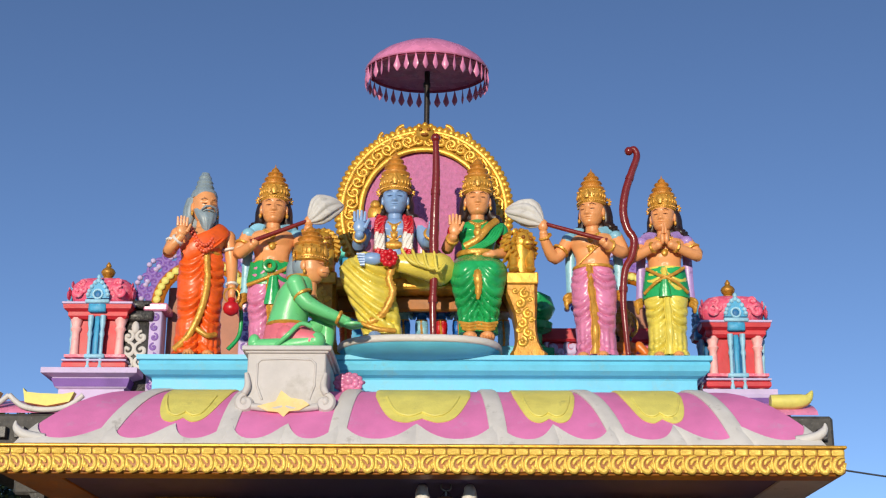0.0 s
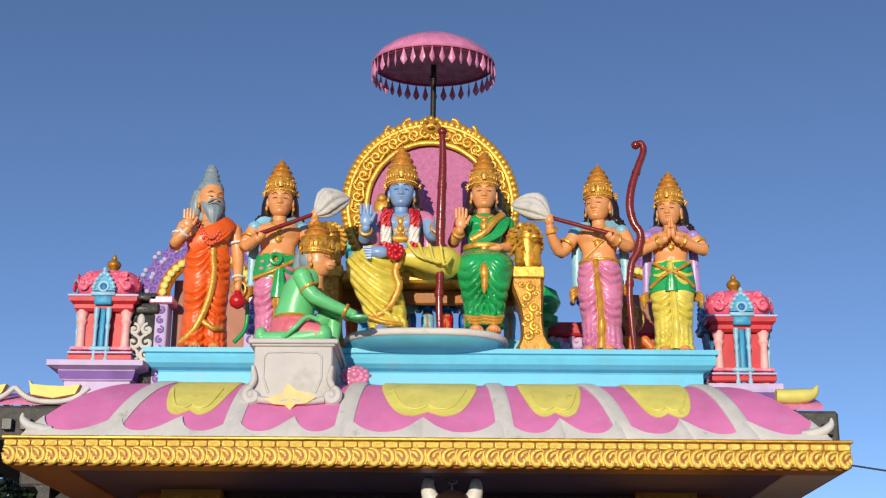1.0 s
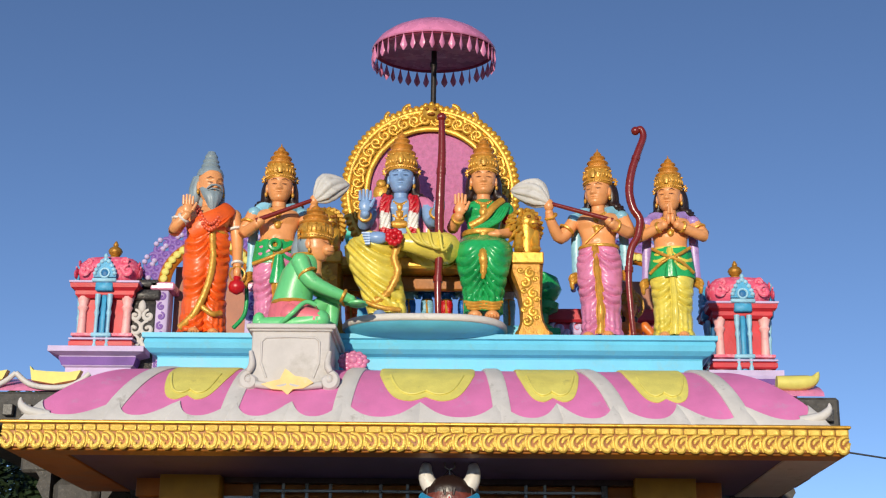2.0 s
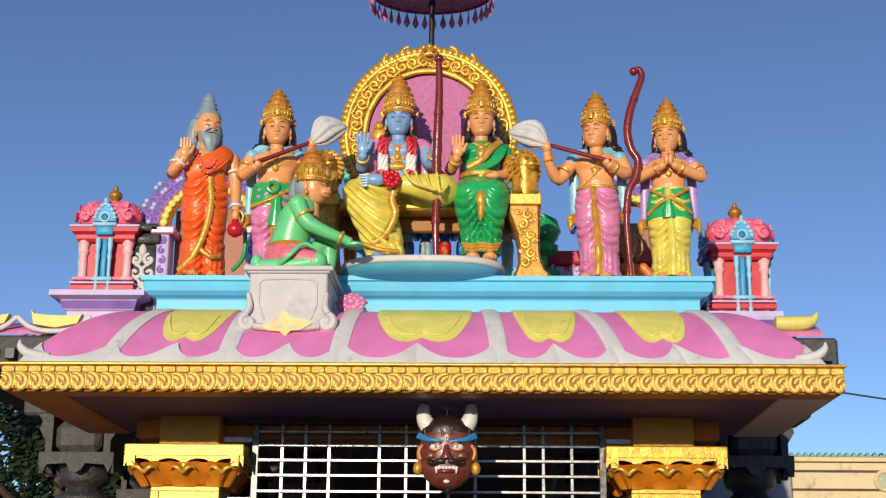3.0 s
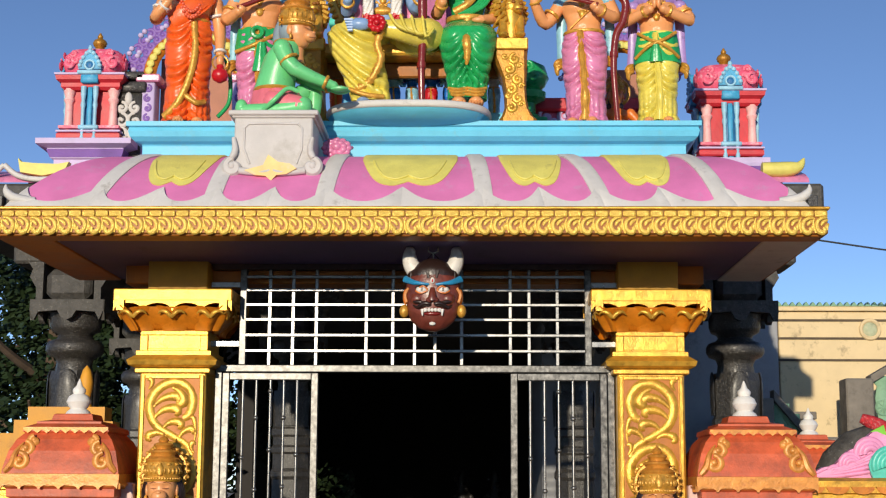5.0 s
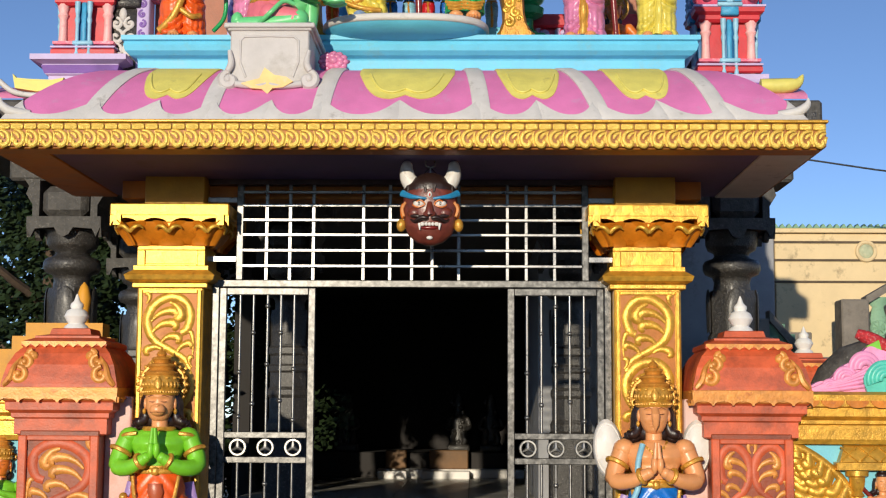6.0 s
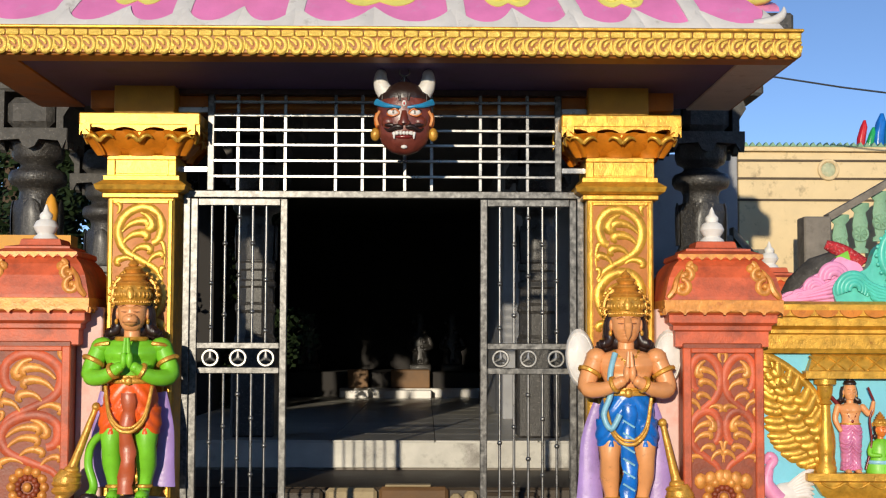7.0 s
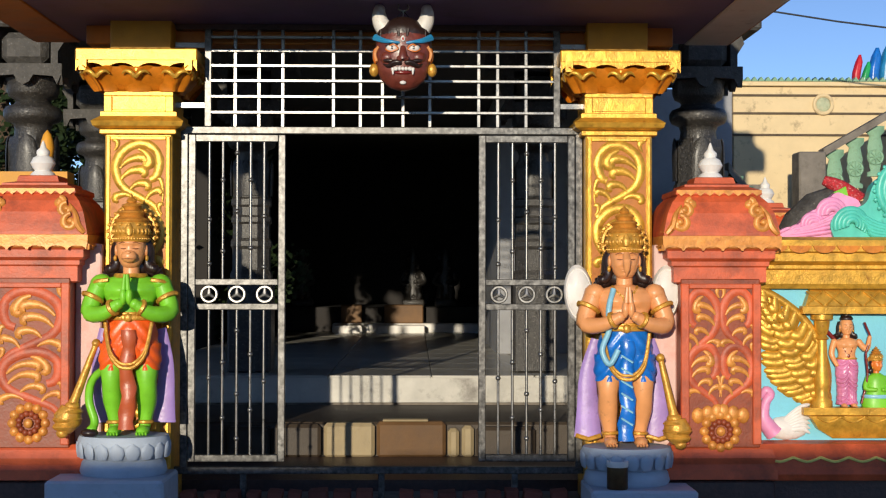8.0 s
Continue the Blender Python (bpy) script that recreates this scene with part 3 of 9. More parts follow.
def lobe_foot(a):
    """Two rounded lower edges that meet in a cusp."""
    q = abs(2 * a - 1)
    return 0.2 + 0.42 * q ** 5 + 0.05 * max(0.0, 1 - q * 3.2) ** 1.4


# yellow lobes, each with a raised inner line that echoes its foot
for xa, xb in ((-1.68, -1.295), (-0.395, 0.17), (0.435, 0.80), (1.085, 1.445)):
    lean = 0.06 * ((xa + xb) / 2 - XC)
    lobe = part("lobe", raised(lambda q: xa - lean * (q - 0.35), lambda q: xb - lean * (q - 0.35), lobe_foot, 0.011, LOBE_YELLOW, 40, 6), roof, "pale yellow scalloped lobe")
    ln = Geo()
    pts = []
    for k in range(25):
        a = 0.12 + 0.76 * k / 24
        q = lobe_foot(0.5 + (a - 0.5) * 1.24) + 0.07
        pts.append(cornice(u_of(xa + (xb - xa) * a, q), q, 0.013))
    ln.tube(pts, 0.007, LOBE_YELLOW, 6)
    part("lobe_line", ln, lobe)
# scalloped lip: concave swags between peaks
PEAKS = [-2.42, -1.95, -1.59, -1.25, -0.915, -0.595, -0.144, 0.326, 0.674, 1.014, 1.391, 1.767, 2.17]
for i in range(12):
    a0, a1 = u_of(PEAKS[i]), u_of(PEAKS[i + 1])
    tall = 0.18

    def swag(a, tall=tall, i=i):
        q = abs(2 * a - 1) ** 2.4
        return 0.035 + (tall - 0.035) * q

    part("scallop", patch(lambda b: a0, lambda b: a1, lambda a: 0.0, swag, 0.02, ROOF_GREY, 16, 4), roof, "pale grey scalloped edging")
for x, sx in ((LIPX0, -1), (LIPX1, 1)):
    g = Geo()
    g.tube(curve([(x - sx * 0.16, 6.12, 3.33), (x - sx * 0.05, 6.1, 3.35), (x + sx * 0.0, 6.1, 3.39), (x + sx * 0.005, 6.1, 3.43)], 5), [0.03, 0.03, 0.03, 0.03, 0.03, 0.029, 0.028, 0.027, 0.026, 0.024, 0.021, 0.018, 0.014, 0.010, 0.007, 0.003], ROOF_GREY, 8)
    part("corner_horn", g, roof, "upturned pale grey corner tip")

# ---- sky-blue podium ----
podium = thing("roof_podium", (XC, 7.2, 3.715), "sky-blue moulded podium under the statues", "podium", kind="structure")
g = Geo()
PX0, PX1 = -1.94, 1.70
prof = [(0.0, 4.005), (0.0, 3.975), (0.018, 3.968), (0.012, 3.945), (0.022, 3.91), (0.05, 3.885), (0.085, 3.872), (0.09, 3.862), (0.09, 3.70)]
loops = [[(PX0 + o, 6.88 + o, z), (PX1 - o, 6.88 + o, z), (PX1 - o, 7.75, z), (PX0 + o, 7.75, z)] for o, z in prof]
g.rings(loops, SKY_BLUE, False)
part("moulding", g, podium)
# rounded dais that juts out under the throne
g = Geo()


def oval(rx, ry, z, n=40, cx=-0.15, cy=7.05):
    return [(cx + rx * math.copysign(abs(math.cos(a)) ** 0.7, math.cos(a)), cy + ry * math.copysign(abs(math.sin(a)) ** 0.8, math.sin(a)), z) for a in np.linspace(0, 2 * math.pi, n, endpoint=False)]


g.rings([oval(0.28, 0.14, 3.972), oval(0.40, 0.27, 3.985), oval(0.49, 0.36, 4.01), oval(0.515, 0.385, 4.04)], SKY_BLUE)
dais = thing("throne_dais", (-0.15, 7.05, 3.972), "rounded sky-blue dais with a whitish rim", "dais", kind="structure")
part("bowl", g, dais)
g = Geo()
g.rings([oval(0.52, 0.39, 4.04), oval(0.53, 0.4, 4.05), oval(0.53, 0.4, 4.075), oval(0.522, 0.39, 4.085)], ROOF_GREY)
part("rim", g, dais, "whitish flat rim")

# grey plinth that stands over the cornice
# Scaled about the camera to clear the cornice while fitting the camera's view.
VIEW_FIT = Matrix.Translation((0.001, -0.0287, 0.0265)) @ Matrix.Scale(0.986, 4)
pl = thing("grey_plinth", (-0.92, 6.5, 3.56), "pale grey plinth with panel and scrolled feet", "plinth")
g = Geo()
g.box((-1.165, 6.42, 3.585), (-0.695, 7.05, 3.912), PLINTH_GREY, 0.008)
g.box((-1.18, 6.405, 3.902), (-0.68, 7.0, 3.918), PLINTH_GREY, 0.005)
part("block", Geo().merge(g, VIEW_FIT), pl)
part("cap", Geo().merge(Geo().box((-1.2, 6.39, 3.916), (-0.66, 7.05, 3.946), PLINTH_GREY, 0.006), VIEW_FIT), pl)
g = Geo()
g.tube([(-1.07, 6.42, 3.62), (-1.105, 6.42, 3.71), (-1.105, 6.42, 3.84), (-1.08, 6.42, 3.866), (-0.93, 6.42, 3.87), (-0.785, 6.42, 3.866), (-0.758, 6.42, 3.84), (-0.758, 6.42, 3.71), (-0.79, 6.42, 3.62)], 0.008, PLINTH_GREY, 6)
part("panel_moulding", Geo().merge(g, VIEW_FIT), pl)
for sx in (-1, 1):
    g = Geo()
    cx = -0.93 + sx * 0.225
    scroll(g, cx + sx * 0.01, 3.60, 6.405, 0.052, 90, -sx * 400, PLINTH_GREY, 0.022, 0.8)
    g.tube(curve([(cx + sx * 0.012, 6.41, 3.78), (cx + sx * 0.0, 6.405, 3.70), (cx + sx * 0.02, 6.40, 3.65)], 5), [0.012, 0.014, 0.016, 0.018, 0.02, 0.021, 0.022, 0.022, 0.021, 0.02, 0.019], PLINTH_GREY, 8)
    g.tube(curve([(cx - sx * 0.03, 6.40, 3.575), (cx - sx * 0.1, 6.39, 3.565), (cx - sx * 0.17, 6.38, 3.56), (cx - sx * 0.215, 6.38, 3.57)], 5), 0.022, PLINTH_GREY, 8)
    part("scroll_foot", Geo().merge(g, VIEW_FIT), pl)
g = Geo()
g.plate([(-1.09, 3.57), (-1.02, 3.59), (-0.98, 3.60), (-0.95, 3.665), (-0.89, 3.62), (-0.82, 3.61), (-0.78, 3.58), (-0.84, 3.545), (-0.9, 3.54), (-0.93, 3.505), (-0.965, 3.535), (-1.03, 3.54)], 6.36, 6.43, PEACH)
part("painted_lobe", Geo().merge(g, VIEW_FIT), pl, "peach yellow painted lobe over the foot")

# ---- steel gate ----
YG = 7.2
gate = thing("gate_frame", (XC, YG, 0.25), "stainless steel gate frame with barred transom grille", "gate", kind="structure")
g = Geo()
for x in (-1.355, 1.135):
    g.box((x - 0.022, YG - 0.025, 0.33), (x + 0.022, YG + 0.025, 2.48), STEEL_WORN, 0.004)
part("jamb", g, gate)
g = Geo()
g.box((-1.377, YG - 0.028, 2.44), (1.157, YG + 0.028, 2.485), STEEL_WORN, 0.004)
part("transom", g, gate)
g = Geo()
g.box((-1.42, YG - 0.03, 0.3), (1.2, YG + 0.03, 0.345), STEEL_WORN, 0.004)
part("sill_rail", g, gate)
for x in (-0.98, -0.11, 0.73):
    part("foot", Geo().box((x - 0.02, YG - 0.02, 0.12), (x + 0.02, YG + 0.02, 0.3), STEEL_WORN, 0.003), gate)
for x in (-1.21, 0.995):
    part("grille_post", Geo().box((x - 0.022, YG - 0.022, 2.485), (x + 0.022, YG + 0.022, 3.1), STEEL_WORN, 0.004), gate)
for z in (2.575, 2.675, 2.775, 2.87, 2.965, 3.05):
    part("grille_bar", Geo().box((-1.19, YG - 0.034, z - 0.009), (0.975, YG - 0.012, z + 0.009), STEEL, 0.003), gate)
for x in (-1.04, -0.89, -0.74, -0.42, -0.25, -0.11, 0.02, 0.19, 0.50, 0.62, 0.80):
    part("grille_upright", Geo().box((x - 0.011, YG - 0.011, 2.485), (x + 0.011, YG + 0.011, 3.1), STEEL, 0.003), gate)
for xa, xb in ((-1.42, -1.23), (1.015, 1.19)):
    for z in (2.62, 3.0):
        part("wall_tie", Geo().box((xa, YG - 0.015, z - 0.018), (xb, YG + 0.015, z + 0.018), STEEL, 0.003), gate)
part("hood", Geo().box((-1.42, YG + 0.0, 3.1), (1.2, YG + 0.06, 3.15), PLINTH_DARK, 0.004), gate, "dark brown strip above the grille")


def gate_leaf(x0, x1, bars, knobs):
    z0, z1 = 0.375, 2.435
    ob = thing("gate_leaf", ((x0 + x1) / 2, YG, z0), "steel gate leaf with upright bars and round knobs", "gate", "gate leaves")
    g = Geo()
    for x in (x0, x1):
        s = 1 if x == x0 else -1
        g.box((min(x, x + s * 0.045), YG - 0.02, z0), (max(x, x + s * 0.045), YG + 0.02, z1), STEEL_WORN, 0.004)
    for za, zb in ((z0, z0 + 0.045), (z1 - 0.045, z1), (1.485, 1.525), (1.33, 1.37)):
        g.box((x0 + 0.045, YG - 0.019, za), (x1 - 0.045, YG + 0.019, zb), STEEL_WORN, 0.004)
    part("leaf_frame", g, ob)
    for k, x in enumerate(bars):
        g = Geo()
        g.tube([(x, YG, z0 + 0.04), (x, YG, 1.34)], 0.0085, STEEL, 8)
        g.tube([(x, YG, 1.51), (x, YG, z1 - 0.04)], 0.0085, STEEL, 8)
        bar = part("upright_bar", g, ob)
        for z in knobs[k % len(knobs)]:
            part("knob", Geo().ball((x, YG, z), 0.017, STEEL, 10, 7), bar)
    for x in np.linspace(x0 + 0.13, x1 - 0.13, 3):
        g = Geo().ring((x, YG, 1.428), 0.048, 0.01, STEEL, "y", 20, 6)
        for k in range(3):
            a = radians(90 + 120 * k)
            g.tube([(x, YG, 1.428), (x + 0.042 * math.cos(a), YG, 1.428 + 0.042 * math.sin(a))], [0.016, 0.006], STEEL, 6)
        part("rosette", g, ob)
    return ob


KNOBS = [(1.9, 1.62, 0.9), (2.15, 1.7, 1.0, 0.65), (2.32, 1.95, 1.2, 0.8, 0.52), (2.15, 1.72, 1.05, 0.7), (1.92, 1.6, 0.88)]
gate_leaf(-1.33, -0.72, [-1.2, -1.115, -1.025, -0.94, -0.855], KNOBS)
gate_leaf(0.50, 1.11, [0.625, 0.715, 0.805, 0.895, 0.985], KNOBS)

# rough masonry sill under the gate
sill = thing("gate_sill", (XC, 7.3, 0), "rough brick and cement sill under the gate", "sill", kind="structure")
part("cement_bed", Geo().box((-1.45, 7.02, 0.0), (1.2, 7.6, 0.13), CONCRETE, 0.01), sill)
g = Geo().box((-0.5, -0.5, -0.5), (0.5, 0.5, 0.5), BRICK, 0.06)
brick_mesh = g.mesh("brick")
rng = random.Random(8)
ps = []
x = -1.36
while x < 1.05:
    w = 0.085 + 0.05 * rng.random()
    if rng.random() > 0.15:
        ps.append(Matrix.Translation((x + w / 2, 7.12 + 0.03 * rng.random(), 0.155 + 0.012 * rng.random())) @ Matrix.Rotation(rng.uniform(-0.12, 0.12), 4, "Y") @ Matrix.Diagonal((w * 0.9, 0.16, 0.07 + 0.03 * rng.random(), 1)))
    x += w + 0.02 + 0.03 * rng.random()
pieces("brick", brick_mesh, ps, sill)


# ---- painted statues ----
def enamel(name, rgb, rough=0.38, vary=0.2, metal=0.0, scale=8):
    return surface(name, lin(*rgb), rough, metal=metal, vary=vary, scale=scale, bump=0.3, fine=60, coat=0.08, dirt=tuple(c * 0.5 for c in lin(*rgb)), dirt_amount=0.22, dirt_scale=14)


SKIN = enamel("peach_enamel", (228, 156, 98), vary=0.14)
SKIN_DEEP = enamel("orange_enamel", (222, 120, 44))
BLUE_SKIN = enamel("blue_enamel", (132, 164, 206), vary=0.16)
GREEN_SKIN = enamel("mint_green_enamel", (104, 198, 126), vary=0.12)
LIME_SKIN = enamel("lime_green_enamel", (124, 200, 44), rough=0.45)
HAIR = enamel("black_brown_enamel", (44, 28, 24))
GREY_HAIR = enamel("ash_grey_enamel", (136, 152, 160), rough=0.5)
ROBE = enamel("orange_red_enamel", (236, 96, 28), vary=0.25)
ROSE = enamel("rose_enamel", (216, 130, 168), rough=0.27, vary=0.25)
LEAF = enamel("emerald_enamel", (36, 162, 88), rough=0.27, vary=0.3)
LEMON = enamel("lemon_enamel", (226, 206, 86), rough=0.27, vary=0.25)
SCARLET = enamel("scarlet_enamel", (196, 22, 34), rough=0.4)
PALE_BLUE = enamel("pale_blue_enamel", (138, 192, 212), rough=0.4)
MAUVE = enamel("mauve_enamel", (168, 136, 198), rough=0.4)
MAROON = enamel("maroon_enamel", (122, 34, 28), rough=0.24)
COBALT = enamel("cobalt_enamel", (22, 110, 200), rough=0.3, vary=0.35)
BLOSSOM = enamel("white_enamel", (222, 216, 208), rough=0.5, vary=0.12)
BEADS = enamel("coral_bead_enamel", (232, 100, 66), rough=0.35)
CORAL = enamel("coral_pink_enamel", (222, 112, 124), rough=0.4)
TEAL = enamel("sea_green_enamel", (84, 196, 176), rough=0.4)
BROW = enamel("brown_brow_enamel", (120, 62, 34))
BLUE_LINE = enamel("deep_blue_enamel", (60, 84, 128))
CROWN_TOP = surface("amber_gilt_enamel", lin(208, 140, 54), 0.4, metal=0.2, vary=0.4, scale=26, bump=0.4, fine=90, dirt=lin(120, 62, 22), dirt_amount=0.35, dirt_scale=26)
FIG_GOLD = surface("gilt_enamel", lin(214, 156, 60), 0.36, metal=0.3, vary=0.4, scale=26, bump=0.4, fine=90, dirt=lin(136, 78, 26), dirt_amount=0.28, dirt_scale=26)
THRONE_PINK = surface("rough_pink_plaster", lin(190, 106, 150), 0.6, vary=0.25, scale=30, bump=0.9, fine=70)


def rot_z(x, y, z, deg, scale=1.0):
    return Matrix.Translation((x, y, z)) @ Matrix.Rotation(radians(deg), 4, "Z") @ Matrix.Diagonal((scale, scale, scale, 1))


def limb(g, pts, rad, mat):
    g.tube(curve(pts, 4), list(np.interp(np.linspace(0, 1, 4 * (len(pts) - 1) + 1), np.linspace(0, 1, len(rad)), rad)), mat, 10)
    g.ball(pts[0], rad[0] * 1.04, mat, 10, 7)
    g.ball(pts[-1], rad[-1] * 1.05, mat, 10, 7)


def sculpt(g, rows, mat, form, m=40, n=48):
    """Stacked ovals (x, y, z, rx, ry), smoothed, whose skin is pushed out by form(x, z, front)."""
    rows = [Vector(r) for r in rows]
    zs = [r[2] for r in rows]
    loops = []
    for z in np.linspace(zs[0], zs[-1], m):
        v = [float(np.interp(z, zs, [r[k] for r in rows])) for k in range(5)] if zs[0] < zs[-1] else [float(np.interp(-z, [-q for q in zs], [r[k] for r in rows])) for k in range(5)]
        loop = []
        for i in range(n):
            a = 2 * math.pi * i / n
            c, q = math.cos(a), math.sin(a)
            d = form(v[3] * c, z, -q)
            loop.append((v[0] + (v[3] + d * 0.5) * c, v[1] + (v[4] + d) * q, z))
        loops.append(loop)
    g.rings(loops, mat)


def bangle(g, a, b, t, r, mat=None, thick=0.011):
    """A bracelet round the limb that runs from a to b, at the fraction t."""
    a, b = Vector(a), Vector(b)
    c, d = a.lerp(b, t), (b - a).normalized()
    u = d.orthogonal().normalized()
    w = d.cross(u)
    pts = [c + (u * math.cos(q) + w * math.sin(q)) * r for q in np.linspace(0, 2 * math.pi, 13)]
    g.tube(pts, thick, mat or FIG_GOLD, 6)


def palm(g, wrist, mat, side=1, size=1.0):
    """An open raised hand, palm to the front."""
    x, y, z = wrist
    s = size
    g.ball((x, y - 0.004, z + 0.042 * s), (0.036 * s, 0.017 * s, 0.046 * s), mat, 12, 7)
    for k in range(4):
        dx = (k - 1.5) * 0.0185 * s
        g.tube([(x + dx, y - 0.006, z + 0.07 * s), (x + dx * 1.12, y - 0.008, z + (0.142 - 0.008 * abs(k - 1.4)) * s)], [0.0105 * s, 0.0075 * s], mat, 7)
    g.tube([(x + side * 0.03 * s, y - 0.008, z + 0.03 * s), (x + side * 0.055 * s, y - 0.012, z + 0.085 * s)], [0.012 * s, 0.008 * s], mat, 7)


def joined(g, c, mat, s=1.0):
    """Two hands pressed together, fingers up."""
    x, y, z = c
    for sx in (-1, 1):
        g.ball((x + sx * 0.014 * s, y, z), (0.018 * s, 0.026 * s, 0.045 * s), mat, 10, 7)
        for k in range(3):
            g.tube([(x + sx * 0.011 * s, y - 0.016 * s + k * 0.014 * s, z + 0.03 * s), (x + sx * 0.006 * s, y - 0.012 * s + k * 0.011 * s, z + 0.105 * s)], [0.011 * s, 0.007 * s], mat, 7)


def crown(g, z=1.122, y=0.01, mat=None, tall=1.12, r=0.97, halo=True, tiers=3):
    """A tall tiered crown: jewelled brow band, swelling drum, flared discs and a bud."""
    mat = mat or FIG_GOLD
    t = tall
    g.lathe([(0.09 * r, -0.024), (0.099 * r, -0.016), (0.1 * r, 0.006), (0.094 * r, 0.012), (0.101 * r, 0.03), (0.1 * r, 0.055 * t), (0.088 * r, 0.078 * t)], (0, y, z), mat, 28)
    prof = [(0.084 * r, 0.076 * t), (0.092 * r, 0.084 * t), (0.094 * r, 0.093 * t), (0.07 * r, 0.103 * t)]
    rr, zz = 0.064 * r, 0.108
    for k in range(tiers - 1):
        prof += [(rr, zz * t), (rr + 0.004, (zz + 0.012) * t), (rr + 0.012, (zz + 0.018) * t), (rr + 0.008, (zz + 0.026) * t), (rr * 0.74, (zz + 0.032) * t)]
        rr, zz = rr * 0.68, zz + 0.034
    prof += [(rr * 0.8, zz * t), (rr, (zz + 0.01) * t), (rr * 0.7, (zz + 0.022) * t), (0.006, (zz + 0.032) * t), (0.002, (zz + 0.05) * t)]
    g.lathe(prof, (0, y, z), CROWN_TOP, 24)
    for k in range(13):
        a = math.pi * (1.02 + 0.96 * k / 12)
        rr = 0.1 * r
        g.ball((rr * math.cos(a), y + rr * math.sin(a), z + 0.038), (0.009, 0.007, 0.018), mat, 7, 5)
        if k % 2 == 0:
            g.ball((rr * 0.97 * math.cos(a), y + rr * 0.97 * math.sin(a), z + 0.066 * t), (0.012, 0.008, 0.009), mat, 7, 5)
    for k in range(21):
        a = math.pi * (1.02 + 0.96 * k / 20)
        g.ball((0.102 * r * math.cos(a), y + 0.102 * r * math.sin(a), z - 0.004), 0.0065, mat, 6, 4)
    g.rings([[(w * math.cos(q), y - 0.1 * r - 0.012 * math.sin(q) + lean, z + h * t) for q in np.linspace(math.pi, 0, 7)] for h, w, lean in ((0.012, 0.014, 0), (0.035, 0.026, -0.003), (0.055, 0.02, 0.002), (0.074, 0.004, 0.012))], mat, closed=False, cap=False)
    if halo:
        for sx in (-1, 1):
            g.ring((sx * 0.098 * r, y + 0.045, z + 0.006), 0.018, 0.008, mat, "y", 12, 6)
            for k in range(7):
                a = radians(-70 + 40 * k)
                g.ball((sx * (0.098 * r + 0.026 * math.cos(a)), y + 0.045, z + 0.006 + 0.03 * math.sin(a)), (0.008, 0.006, 0.008), mat, 6, 4)


def head(g0, skin, hair=None, feature=None, beard=False, snout=0.0, ears=True, moustache=False):
    """A calm carved face that looks to the front, on a short neck."""
    g = Geo()
    hair = hair or HAIR

    def form(x, z, front):
        if front < 0.1:
            return 0.0
        ax = abs(x)
        d = 0.02 * bell(x, 0.013) * max(0.0, min(1.0, (1.108 - z) / 0.055)) * (1.0 if z > 1.046 else bell(z - 1.046, 0.007))
        d += 0.007 * bell(ax - 0.013, 0.008) * bell(z - 1.049, 0.009)
        d -= 0.011 * bell(ax - 0.034, 0.02) * bell(z - 1.091, 0.015)
        d += 0.009 * bell(ax - 0.034, 0.014) * bell(z - 1.084, 0.009)
        d += 0.004 * bell(ax - 0.036, 0.028) * bell(z - 1.113, 0.008)
        d += 0.008 * bell(x, 0.021) * (bell(z - 1.026, 0.0045) + 0.9 * bell(z - 1.015, 0.005))
        d -= 0.004 * bell(x, 0.026) * bell(z - 1.0205, 0.002)
        d += 0.007 * bell(x, 0.022) * bell(z - 0.99, 0.012) + 0.005 * bell(ax - 0.045, 0.022) * bell(z - 1.045, 0.022)
        return d * min(1.0, front * 1.6)

    rows = [(0, -0.004, 0.968, 0.024, 0.03), (0, -0.006, 0.976, 0.042, 0.05), (0, -0.004, 0.99, 0.054, 0.064), (0, -0.001, 1.01, 0.066, 0.075), (0, 0, 1.045, 0.078, 0.084), (0, 0.002, 1.085, 0.083, 0.089),
            (0, 0.006, 1.13, 0.083, 0.09), (0, 0.01, 1.17, 0.07, 0.08), (0, 0.012, 1.195, 0.035, 0.04)]
    sculpt(g, rows, skin, form if not snout else (lambda x, z, front: 0.0 if front < 0.1 else -0.01 * bell(abs(x) - 0.032, 0.016) * bell(z - 1.09, 0.012) + 0.008 * bell(z - 1.112, 0.01) * bell(x, 0.06)), 52, 56)
    g.tube([(0, 0.014, 0.88), (0, 0.012, 0.92), (0, 0.008, 0.99)], [0.058, 0.048, 0.046], skin, 16)
    dark = feature or (BLUE_LINE if skin is BLUE_SKIN else BROW)
    if snout:
        g.ball((0, -0.085, 1.035), (0.045, 0.024 + snout, 0.037), skin, 18, 11)
        g.tube([(-0.04, -0.095 - snout * 0.5, 1.02), (0, -0.117 - snout, 1.022), (0.04, -0.095 - snout * 0.5, 1.02)], 0.0016, dark, 6)
        g.ball((0, -0.1 - snout, 1.056), (0.015, 0.01, 0.009), skin, 10, 6)
    for sx in (-1, 1):
        g.tube([(sx * 0.017, -0.0885, 1.080), (sx * 0.034, -0.0895, 1.0785), (sx * 0.052, -0.078, 1.081)], [0.001, 0.0024, 0.001], dark, 5)
        g.tube([(sx * 0.014, -0.0885, 1.109), (sx * 0.036, -0.088, 1.117), (sx * 0.06, -0.0725, 1.108)], [0.001, 0.0024, 0.001], dark, 5)
        if ears:
            g.ball((sx * 0.084, 0.01, 1.07), (0.012, 0.02, 0.034), skin, 10, 7)
            g.ball((sx * 0.089, -0.004, 1.026), (0.011, 0.011, 0.018), FIG_GOLD, 8, 5)
